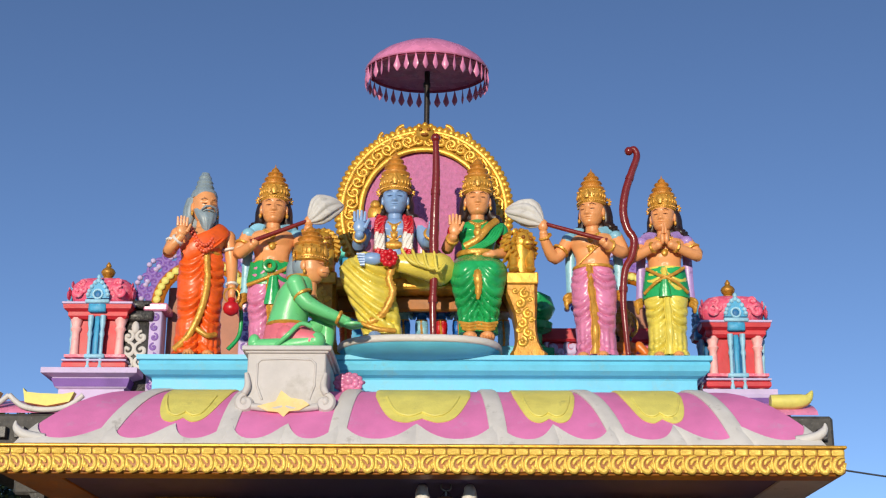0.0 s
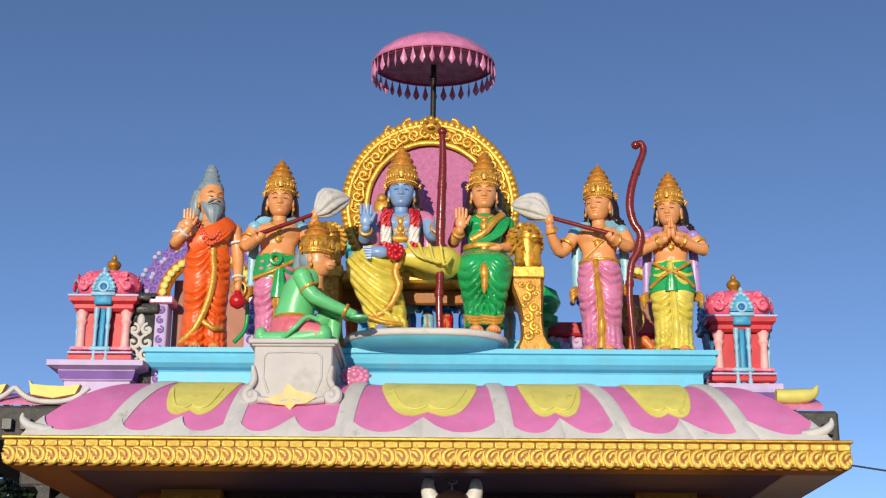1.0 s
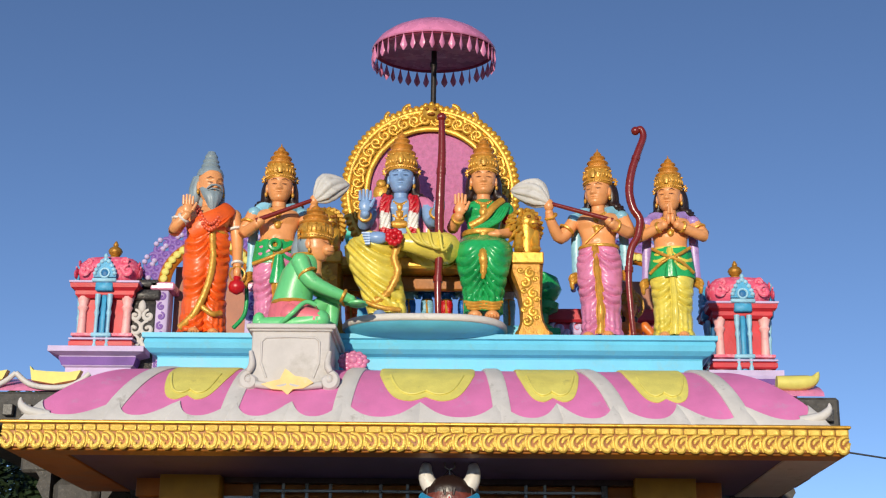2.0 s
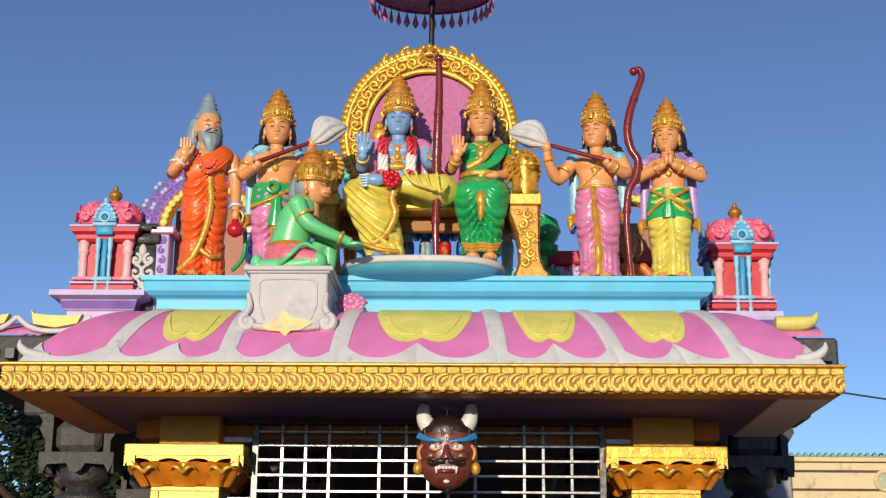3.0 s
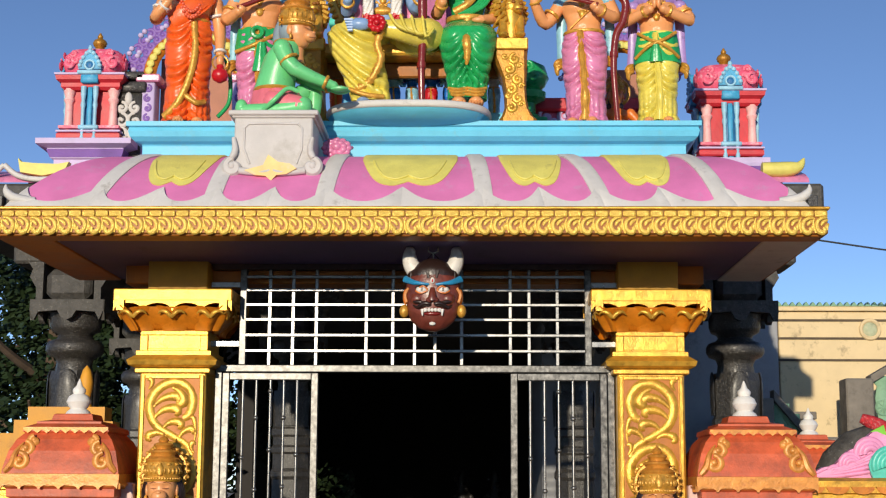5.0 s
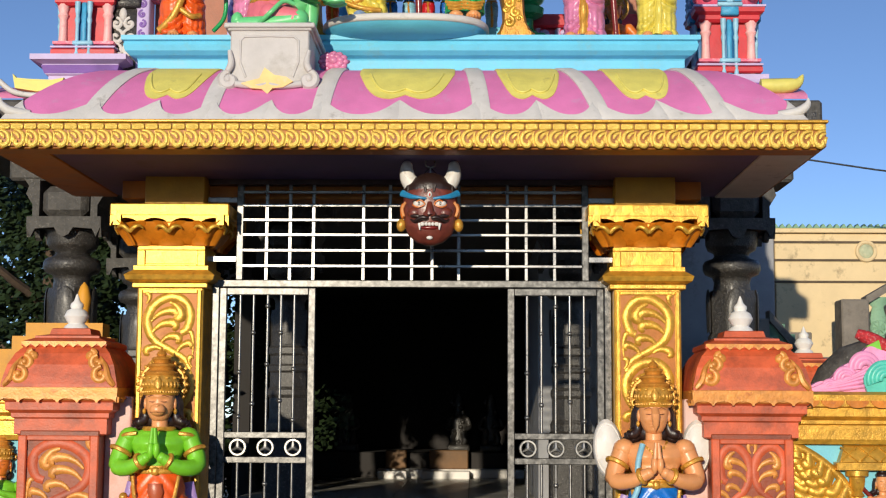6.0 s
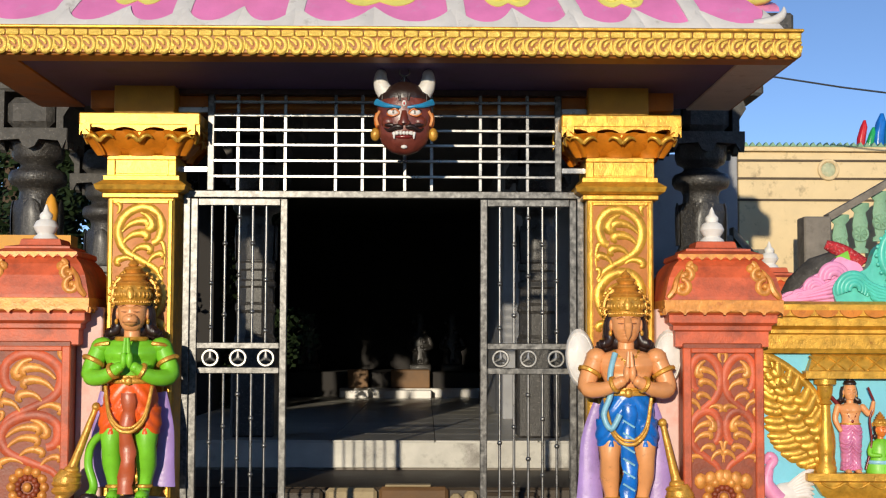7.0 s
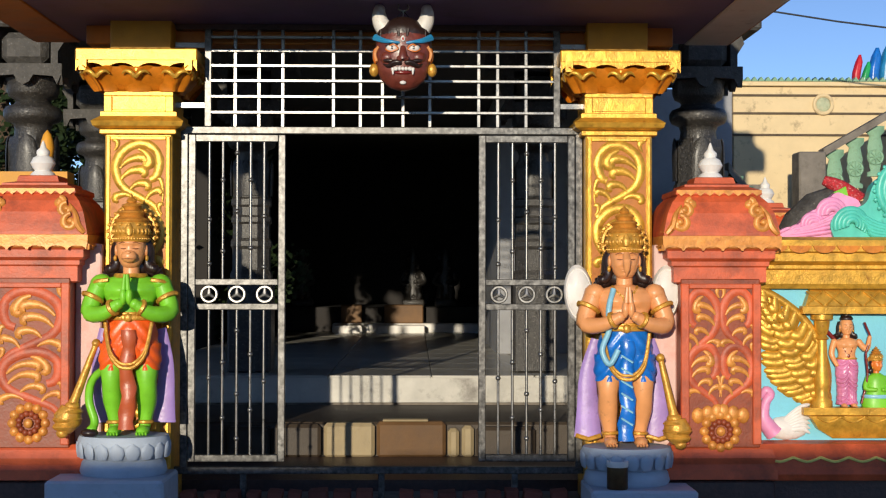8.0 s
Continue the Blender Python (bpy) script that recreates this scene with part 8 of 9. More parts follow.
# floors with slabs
solid("floor", Geo().box((-2.6, 7.62, 0.0), (2.4, 8.9, 0.2), PLINTH_DARK, 0.0), (0, 8.2, 0.2), "dark worn lower floor inside the gate", "floor", kind="structure")
TREAD = surface("brown_step_stone", lin(66, 55, 43), 0.6, vary=0.35, scale=4, bump=0.5, dirt=lin(48, 38, 30), dirt_amount=0.5, dirt_scale=5)
step = thing("stone_step", (0, 9.6, 0.2), "broad brown stone step with patched cream and ochre riser", "step", kind="structure")
part("tread", Geo().box((-2.6, 8.93, 0.0), (2.4, 10.42, 0.45), TREAD, 0.02), step)
RISER_CREAM = surface("cream_riser_stone", lin(164, 146, 112), 0.7, vary=0.2, scale=6, bump=0.5, dirt=lin(120, 100, 74), dirt_amount=0.4, dirt_scale=6)
RISER_OCHRE = surface("ochre_riser_stone", lin(108, 78, 46), 0.7, vary=0.3, scale=6, bump=0.5, dirt=lin(96, 68, 40), dirt_amount=0.5, dirt_scale=5)
for xa, xb, z1, mt in ((-1.3, -0.98, 0.42, TREAD), (-0.97, -0.6, 0.44, TREAD), (-0.58, -0.2, 0.45, RISER_CREAM), (-0.185, 0.33, 0.46, RISER_OCHRE), (0.345, 0.43, 0.41, RISER_CREAM), (0.45, 0.54, 0.43, RISER_CREAM), (0.56, 1.0, 0.42, TREAD)):
    part("riser_stone", Geo().box((xa, 8.85, 0.19), (xb, 9.0, z1), mt, 0.025), step)
# Thin cream ledge along the step's front edge.
part("pale_edge", Geo().box((-0.14, 8.84, 0.462), (0.2, 8.96, 0.478), RISER_CREAM, 0.006), step, "thin pale ledge on the riser")
up = thing("floor_upper", (0, 15, 0.7), "grey marble hall floor with a cream riser", "floor", kind="structure")
part("bed", Geo().box((-2.4, 10.42, 0.38), (2.0, 22.6, 0.685), MORTAR, 0.0), up)
part("riser", Geo().box((-2.4, 10.385, 0.47), (2.0, 10.418, 0.69), MARBLE, 0.004), up, "cream marble riser")
slab_mesh = Geo().box((-0.5, -0.5, -0.5), (0.5, 0.5, 0.5), MARBLE, 0.01).mesh("floor_slab")
ps = []
for i in range(5):
    for j in range(13):
        ps.append(Matrix.Translation((-1.96 + 0.88 * i, 10.82 + 0.9 * j, 0.69)) @ Matrix.Diagonal((0.872, 0.892, 0.022, 1)))
pieces("floor_slab", slab_mesh, ps, up)
BROWN_STONE = surface("brown_stone", lin(118, 88, 58), 0.7, vary=0.3, scale=5, bump=0.5)
plat = thing("sanctum_platform", (0, 20.6, 0.7), "sanctum platform in shade-dark colour with a white painted kerb", "platform", kind="structure")
part("body", Geo().box((-2.4, 20.2, 0.7), (2.0, 22.6, 1.08), HALL_SHADE, 0.01), plat)
part("white_kerb", Geo().box((-1.15, 19.9, 0.7), (1.3, 20.2, 0.84), WHITE, 0.015), plat, "white painted kerb")
for xa, xb in ((-1.02, -0.71), (-0.37, 0.22)):
    ob = thing("step_block", ((xa + xb) / 2, 20.05, 0.84), "brown stone step block on the white kerb", "step", "sanctum steps")
    part("stone", Geo().box((xa, 19.95, 0.84), (xb, 20.19, 1.12), BROWN_STONE, 0.015), ob)
    part("white_tread", Geo().box((xa - 0.1, 19.6, 0.7), (xb + 0.02, 19.9, 0.82), WHITE, 0.01), ob, "white painted tread")
for cx in (-1.65, 0.07, 0.57):
    g = Geo()
    g.box((cx - 0.17, 20.3, 1.08), (cx + 0.17, 20.6, 1.2), STONE, 0.02)
    g.loft([(cx, 20.45, 1.2, 0.15, 0.11), (cx, 20.45, 1.35, 0.12, 0.09), (cx, 20.45, 1.5, 0.15, 0.1), (cx, 20.45, 1.62, 0.13, 0.09), (cx, 20.45, 1.7, 0.06, 0.06), (cx, 20.45, 1.78, 0.085, 0.08), (cx, 20.45, 1.88, 0.07, 0.07), (cx, 20.45, 1.97, 0.03, 0.03)], STONE, 18)
    for sx in (-1, 1):
        limb(g, [(cx + sx * 0.13, 20.42, 1.58), (cx + sx * 0.17, 20.38, 1.46), (cx + sx * 0.08, 20.32, 1.42)], [0.04, 0.036, 0.03], STONE)
        limb(g, [(cx + sx * 0.07, 20.4, 1.38), (cx + sx * 0.1, 20.34, 1.28), (cx + sx * 0.07, 20.36, 1.2)], [0.06, 0.05, 0.04], STONE)
    for k in range(9):
        g.ball((cx + 0.1 * math.sin(k * 2.2), 20.345, 1.24 + 0.075 * k), (0.035, 0.03, 0.035), STONE, 8, 6)
    solid("stone_guardian", g, (cx, 20.45, 1.08), "dark carved stone guardian figure on a block", "statue", "hall guardians")

# ---- rear parapet: small towers, arches and figures ----
def curls(g, pts, y, r, mat, thick=0.012, flip=1):
    for k, (x, z) in enumerate(pts):
        scroll(g, x, z, y, r, 90, (1 if k % 2 else -1) * flip * 380, mat, thick)


def tower(cx, label, z0, ledge=0.35):
    y0 = 8.55
    ob = thing("roof_tower", (cx, y0, z0 - 0.36), label, "tower", "small roof towers")
    w = 0.22

    def sq(rows, mat):
        g = Geo()
        g.rings([[(cx - r, y0 - r, z0 + z), (cx + r, y0 - r, z0 + z), (cx + r, y0 + r, z0 + z), (cx - r, y0 + r, z0 + z)] for r, z in rows], mat, False)
        return g

    part("plinth", sq([(0.24, -0.3), (0.24, -0.14), (0.26, -0.13), (0.28, -0.06), (ledge, -0.04), (ledge, 0.0), (0.25, 0.002)], LILAC), ob, "lilac and violet plinth")
    part("plinth_band", sq([(0.265, -0.125), (0.285, -0.07), (0.28, -0.066)], PURPLE), ob, "violet band")
    part("core", sq([(0.16, 0.0), (0.16, 0.48)], TOWER_RED), ob)
    part("base_rail", sq([(0.225, 0.02), (0.235, 0.03), (0.235, 0.06), (0.22, 0.07)], TOWER_RED), ob)
    part("white_line", sq([(0.23, 0.072), (0.238, 0.075), (0.238, 0.086), (0.23, 0.09)], LILAC), ob, "pale line")
    part("cornice_line", sq([(0.25, 0.5), (0.262, 0.505), (0.262, 0.518), (0.25, 0.522)], LILAC), ob, "pale line")
    part("mid_rail", sq([(0.21, 0.1), (0.225, 0.105), (0.225, 0.125), (0.2, 0.13)], TOWER_PINK), ob)
    for ax in (-1, 1):
        for ay in (-1, 1):
            g = Geo().lathe([(0.035, 0.0), (0.042, 0.03), (0.03, 0.06), (0.036, 0.1), (0.03, 0.2), (0.028, 0.3), (0.042, 0.33), (0.032, 0.35), (0.044, 0.39), (0.05, 0.42)], (cx + ax * 0.165, y0 + ay * 0.165, z0), TOWER_PALE, 12)
            part("column", g, ob)
    for k in range(4):
        rot = Matrix.Translation((cx, y0, 0)) @ Matrix.Rotation(k * math.pi / 2, 4, "Z")
        h = Geo()
        h.box((-0.045, -0.205, z0), (0.045, -0.16, z0 + 0.44), NICHE_BLUE, 0.008)
        h.box((-0.018, -0.222, z0), (0.018, -0.2, z0 + 0.42), TOWER_BLUE, 0.006)
        for dx in (-0.03, 0.03):
            h.lathe([(0.016, 0.0), (0.018, 0.03), (0.013, 0.05), (0.013, 0.25), (0.02, 0.28), (0.013, 0.31), (0.02, 0.36), (0.022, 0.42)], (dx * 1.5, -0.225, z0), TOWER_ICE, 10)
        h.box((-0.075, -0.245, z0 + 0.095), (0.075, -0.17, z0 + 0.125), TOWER_ICE, 0.006)
        part("niche_pilaster", Geo().merge(h, rot), ob, "turquoise pilaster")
    part("cornice", sq([(0.2, 0.4), (0.22, 0.42), (0.22, 0.45), (0.25, 0.47), (0.255, 0.5), (0.235, 0.52)], TOWER_RED), ob)
    g = Geo().lathe([(0.2, 0.52), (0.225, 0.54), (0.245, 0.6), (0.235, 0.67), (0.19, 0.72), (0.11, 0.745), (0.05, 0.75)], (cx, y0, z0), TOWER_PINK, 24, square=0.6)
    dome = part("dome", g, ob, "coral pink dome")
    for k in range(4):
        rot = Matrix.Translation((cx, y0, 0)) @ Matrix.Rotation(k * math.pi / 2, 4, "Z")
        h = Geo()
        h.box((-0.09, -0.275, z0 + 0.505), (0.09, -0.2, z0 + 0.535), TOWER_ICE, 0.006)
        h.box((-0.065, -0.262, z0 + 0.44), (0.065, -0.2, z0 + 0.505), TOWER_BLUE, 0.008)
        h.plate([(0.085 * math.cos(a), z0 + 0.545 + (0.1 + 0.05 * max(0, math.sin(a)) ** 3) * math.sin(a)) for a in np.linspace(0, math.pi, 19)], -0.262, -0.2, TOWER_BLUE)
        h.ring((0, -0.264, z0 + 0.575), 0.034, 0.009, TOWER_ICE, "y", 16, 6)
        h.ball((0, -0.262, z0 + 0.57), (0.026, 0.008, 0.032), NICHE_BLUE, 10, 6)
        for q in range(9):
            a = radians(8 + 164 * q / 8)
            h.ball((0.074 * math.cos(a), -0.264, z0 + 0.56 + (0.078 + 0.04 * math.sin(a) ** 3) * math.sin(a)), (0.017, 0.012, 0.017), TOWER_ICE, 8, 6)
        h.ball((0, -0.262, z0 + 0.705), (0.016, 0.013, 0.022), TOWER_ICE, 8, 6)
        part("niche_arch", Geo().merge(h, rot), dome, "turquoise horseshoe arch")
        for sx in (-1, 1):
            h = Geo()
            scroll(h, sx * 0.165, z0 + 0.6, -0.243, 0.045, 90, sx * 380, TOWER_PINK, 0.014, 0.5)
            scroll(h, sx * 0.115, z0 + 0.62, -0.243, 0.026, 200, -sx * 340, TOWER_PINK, 0.01, 0.5)
            scroll(h, sx * 0.135, z0 + 0.675, -0.225, 0.028, 200, -sx * 340, TOWER_PINK, 0.012, 0.5)
            part("dome_curl", Geo().merge(h, rot), dome)
    g = Geo().lathe([(0.05, 0.745), (0.055, 0.765), (0.03, 0.78), (0.048, 0.8), (0.055, 0.82), (0.045, 0.84), (0.018, 0.86), (0.022, 0.872), (0.006, 0.9)], (cx, y0, z0), GOLD_DULL, 16)
    part("finial", g, ob, "brass-coloured finial")


tower(-2.58, "coral pink and turquoise roof tower on lilac plinth", 4.22, 0.35)
tower(2.14, "coral pink and turquoise roof tower on lilac plinth", 4.09, 0.27)
part_par = thing("rear_parapet", (-0.4, 8.6, 3.84), "grey and lilac parapet along the hall roof", "parapet", kind="structure")
part("kerb", Geo().box((-3.0, 8.3, 3.84), (2.5, 9.0, 3.97), LILAC, 0.01), part_par, "lilac kerb")
part("backing", Geo().box((-2.3, 8.9, 3.97), (2.0, 9.1, 4.45), STONE, 0.01), part_par, "dark grey backing")
part("red_rail", Geo().box((0.55, 8.5, 4.5), (1.75, 8.8, 4.6), TOWER_RED, 0.015), part_par, "crimson rail")
part("pink_rail", Geo().box((0.55, 8.55, 3.97), (1.75, 8.78, 4.5), TOWER_PINK, 0.015), part_par, "pink carved rail")
g = Geo()
for cx in (0.66, 0.8, 0.95, 1.3, 1.62):
    scroll(g, cx, 4.46, 8.545, 0.06, 90, 400, LILAC, 0.016)
    scroll(g, cx + 0.07, 4.42, 8.545, 0.04, 0, -400, LILAC, 0.013)
part("rail_curls", g, part_par)


def arch_shrine(cx, label, width, zspring, ztop):
    ob = thing("arch_shrine", (cx, 8.5, 3.97), label, "shrine", "arched roof shrines")
    for sx in (-1, 1):
        g = Geo().box((cx + sx * width - 0.05, 8.42, 3.97), (cx + sx * width + 0.05, 8.6, zspring), LILAC, 0.008)
        curls(g, [(cx + sx * width, z) for z in np.arange(4.05, zspring - 0.04, 0.075)], 8.418, 0.03, PURPLE, 0.008)
        part("post", g, ob, "lilac post with violet scrolls")
        part("post_cap", Geo().box((cx + sx * width - 0.09, 8.4, zspring), (cx + sx * width + 0.09, 8.62, zspring + 0.06), ROSE, 0.01), ob)
    g = Geo()
    rz = ztop - zspring - 0.06
    g.tube([(cx + width * math.cos(a), 8.46, zspring + 0.06 + rz * math.sin(a)) for a in np.linspace(0, math.pi, 30)], 0.05, PETAL, 10, 0.7)
    part("arch", g, ob, "amber painted arch")
    h = Geo().ball((0, 0, 0), (0.03, 0.012, 0.03), LOBE_YELLOW, 8, 6)
    pm = h.mesh("arch_petal")
    pieces("arch_petal", pm, [Matrix.Translation((cx + width * math.cos(a), 8.42, zspring + 0.06 + rz * math.sin(a))) @ Matrix.Rotation(math.pi / 2 - a, 4, "Y") for a in np.linspace(0.1, math.pi - 0.1, 19)], ob)
    h = Geo()
    scroll(h, 0, 0, 0, 0.04, 90, 400, PURPLE, 0.014)
    h.ball((0.02, 0, 0.05), 0.022, LILAC, 8, 6)
    pm = h.mesh("foam_curl")
    pieces("foam_curl", pm, [Matrix.Translation((cx + (width + d) * math.cos(a), 8.46, zspring + 0.06 + (rz + d) * math.sin(a))) @ Matrix.Rotation(math.pi / 2 - a, 4, "Y") @ Matrix.Diagonal((1 if k % 2 else -1, 1, 1, 1)) for d in (0.075, 0.14) for k, a in enumerate(np.linspace(0.15, math.pi - 0.15, 19))], ob)
    part("niche", Geo().box((cx - width + 0.05, 8.62, 3.97), (cx + width - 0.05, 8.66, zspring + rz * 0.75), surface("terracotta_plaster", lin(176, 120, 96), 0.7, vary=0.2, scale=6, bump=0.4), 0.0), ob, "terracotta niche")


arch_shrine(-1.83, "lilac and amber arched shrine behind the statues", 0.34, 4.7, 5.08)
arch_shrine(1.36, "lilac and amber arched shrine behind the statues", 0.26, 4.62, 4.98)

# grey carved pilaster between tower and shrine
g = Geo().box((-2.42, 8.42, 3.97), (-2.2, 8.7, 4.62), STONE, 0.01)
g.box((-2.46, 8.39, 4.62), (-2.18, 8.72, 4.7), STONE, 0.012)
g.box((-2.44, 8.4, 4.72), (-2.2, 8.7, 4.78), STONE, 0.012)
for sx in (-1, 1):
    for z, r in ((4.3, 0.05), (4.4, 0.06), (4.5, 0.045)):
        scroll(g, -2.31 + sx * 0.05, z, 8.41, r, 90, sx * 400, ROOF_GREY, 0.012)
g.ball((-2.31, 8.41, 4.57), (0.03, 0.02, 0.05), ROOF_GREY, 10, 7)
solid("carved_pilaster", g, (-2.19, 8.6, 3.97), "dark pilaster with pale grey carved scrolls", "pilaster", kind="structure")

# small seated figure in the shrine on the east side
g = Geo()
g.loft([(0, 0, 0, 0.26, 0.16), (0, 0, 0.1, 0.27, 0.17), (0, 0, 0.2, 0.18, 0.12)], ROSE, 40, 0.04, 9)
g.merge(Geo(), None)
b = Geo()
torso(b, SKIN_DEEP)
head(b, SKIN_DEEP)
crown(b)
b.ring((0, 0.08, 1.12), 0.16, 0.02, FIG_GOLD, "y", 28, 6)
for sx in (-1, 1):
    limb(b, [(sx * 0.165, 0, 0.855), (sx * 0.25, -0.04, 0.72), (sx * 0.03, -0.15, 0.7)], [0.055, 0.05, 0.035], SKIN_DEEP)
g.merge(b, Matrix.Translation((0, 0, -0.48)))
statue("seated_statue", g, (1.23, 7.6, 4.005), 0, "small orange seated statue with gold halo", 0.62, group="statues behind the podium")
# small figures under the throne
solid("rear_ledge", Geo().box((-0.78, 7.3, 4.0), (0.5, 7.56, 4.17), SKY_BLUE, 0.01), (-0.14, 7.4, 4.005), "low sky-blue ledge behind the dais", "ledge", kind="structure")
for cx, mats, lab in ((-0.15, (PALE_BLUE, COBALT), "small light blue statue behind the throne"), (-0.27, (COBALT, PALE_BLUE), "small blue statue behind the throne"), (-0.02, (SCARLET, COBALT), "small blue statue in a red wrap behind the throne"), (0.1, (COBALT, PALE_BLUE), "small blue statue behind the throne"), (-0.66, (ROBE, SKIN_DEEP), "small orange statue behind the throne"), (0.4, (PALE_BLUE, BLOSSOM), "small pale blue statue behind the throne")):
    g = Geo()
    dhoti(g, mats[0], pleat=True)
    torso(g, mats[1])
    head(g, SKIN_DEEP)
    crown(g)
    for sx in (-1, 1):
        limb(g, [(sx * 0.165, 0, 0.855), (sx * 0.24, -0.04, 0.72), (sx * 0.12, -0.15, 0.75)], [0.05, 0.045, 0.035], mats[1])
    statue("deity_statue", g, (cx, 7.4, 4.17), 0, lab, 0.29, group="statues behind the podium")
g = Geo().lathe([(0.09, 0), (0.1, 0.04), (0.06, 0.07), (0.06, 0.14), (0.13, 0.17), (0.14, 0.22), (0.1, 0.24), (0.13, 0.27), (0.16, 0.33), (0.13, 0.42), (0.06, 0.46), (0.02, 0.47)], (0.66, 8.4, 4.38), LEAF, 20)
g.box((0.52, 8.25, 3.97), (0.8, 8.545, 4.39), LEAF, 0.01)
curls(g, [(0.62, 4.68), (0.71, 4.7), (0.66, 4.77)], 8.26, 0.04, LEAF, 0.012)
solid("green_urn", g, (0.66, 8.4, 3.97), "green plaster urn ornament on the parapet", "ornament")
g = Geo().box((-0.78, 8.4, 3.97), (-0.62, 8.6, 5.15), TOWER_BLUE, 0.01)
curls(g, [(-0.74, 4.95), (-0.66, 5.02), (-0.7, 5.1)], 8.39, 0.04, LILAC, 0.014)
g.box((-0.82, 8.36, 5.12), (-0.58, 8.64, 5.18), TEAL, 0.01)
solid("turquoise_pilaster", g, (-0.7, 8.5, 3.97), "turquoise pilaster with white scrolls behind the throne", "pilaster", kind="structure")

# pink scalloped ends of the hall roof
for x0, x1, sgn in ((-3.6, -2.55, -1), (2.3, 2.62, 1)):
    ob = thing("rear_eave", ((x0 + x1) / 2, 8.1, 3.84), "pink and yellow scalloped eave of the hall roof", "eave", kind="structure")
    g = Geo()
    g.rings([[(x0 + (0.0 if sgn < 0 else 0.0) - sgn * 0.0, 8.0 + o, z), (x1, 8.0 + o, z)] for o, z in ((0.0, 3.845), (0.02, 3.88), (0.12, 3.93), (0.3, 3.99), (0.4, 4.0))], ROSE, closed=False, cap=False)
    part("slope", g, ob)
    n = 2 if sgn < 0 else 1
    w = (x1 - x0) / n
    for k in range(n):
        c = x0 + w * (k + 0.5)
        if sgn < 0:
            g = Geo().tube(curve([(c - w / 2, 7.99, 3.97), (c - w * 0.3, 7.99, 3.89), (c, 7.99, 3.865), (c + w * 0.3, 7.99, 3.89), (c + w / 2, 7.99, 3.97)], 5), 0.02, ROOF_GREY, 8)
            part("scallop", g, ob, "pale scalloped edging")
        if sgn > 0:
            g = Geo().tube(curve([(c - 0.16, 8.05, 3.95), (c, 8.05, 3.95), (c + 0.1, 8.05, 3.97), (c + 0.14, 8.05, 4.03)], 4), [0.05, 0.052, 0.054, 0.055, 0.055, 0.053, 0.05, 0.045, 0.038, 0.03, 0.022, 0.014, 0.005], LOBE_YELLOW, 8)
            part("yellow_petal", g, ob, "yellow petal")
            continue
        g = Geo().plate([(c - w * 0.34, 4.03), (c - w * 0.29, 4.0), (c - w * 0.1, 3.99), (c + w * 0.2, 3.985), (c + w * 0.36, 4.0), (c + w * 0.3, 3.93), (c, 3.90), (c - w * 0.3, 3.925)][::-1], 8.02, 8.09, LOBE_YELLOW)
        part("yellow_petal", g, ob, "yellow petal")

# ---- surroundings ----
# stepped ochre gable beside the gate
ob = thing("stepped_gable", (-2.72, 8.15, 0), "ochre painted stepped gable wall with small finial", "wall", kind="structure")
g = Geo()
out = [(-3.9, 0.0), (-3.9, 1.62)]
steps = 7
for k in range(steps):
    out += [(-3.42 + 0.095 * k, 1.62 + 0.092 * k), (-3.42 + 0.095 * k, 1.62 + 0.092 * (k + 1))]
out += [(-2.75, 2.264), (-2.37, 2.264)]
for k in range(steps):
    out += [(-2.37 + 0.06 * k, 2.264 - 0.1 * k), (-2.37 + 0.06 * (k + 1), 2.264 - 0.1 * k)]
out += [(-1.9, 1.5), (-1.9, 0.0)]
g.plate(out[::-1], 8.1, 8.3, YELLOW_STEP)
part("gable", g, ob)
g = Geo().lathe([(0.05, 2.264), (0.03, 2.32), (0.045, 2.4), (0.05, 2.44), (0.04, 2.49), (0.028, 2.53), (0.004, 2.56)], (-2.475, 8.2, 0), YELLOW_STEP, 16)
part("finial", g, ob)

# cream building with stair
cb = thing("cream_building", (8, 15, 0), "cream lime-washed building with green zigzag eaves", "building")
part("wall", Geo().box((3.62, 14.0, 0), (14, 20, 3.66), CREAM, 0.01), cb)
# Grooves drawn as thin dark strips laid on the wall face.
for z in (3.56, 3.36, 3.12):
    part("groove", Geo().box((3.6, 13.985, z - 0.012), (14, 14.004, z + 0.012), CREAM_LINE, 0.0), cb)
g = Geo()
g.box((3.58, 13.94, 3.66), (14, 14.1, 3.71), CREAM, 0.005)
part("eave_ledge", g, cb)
h = Geo().rings([[(-0.5, 0, 0), (0.5, 0, 0), (0.5, 1, 0), (-0.5, 1, 0)], [(-0.02, 0.0, 1), (0.02, 0.0, 1), (0.02, 1, 1), (-0.02, 1, 1)]], GREEN_PALE, False)
zz = h.mesh("zigzag_tile")
pieces("zigzag_tile", zz, [Matrix.Translation((3.62 + 0.075 * k, 13.93, 3.71)) @ Matrix.Diagonal((0.075, 0.12, 0.05, 1)) for k in range(60)], cb)
g = Geo().ring((4.62, 13.985, 3.46), 0.10, 0.022, CREAM, "y", 32, 7)
g.ball((4.62, 13.99, 3.46), (0.085, 0.02, 0.085), MEDAL, 18, 7)
part("medallion", g, cb, "round plaster medallion")
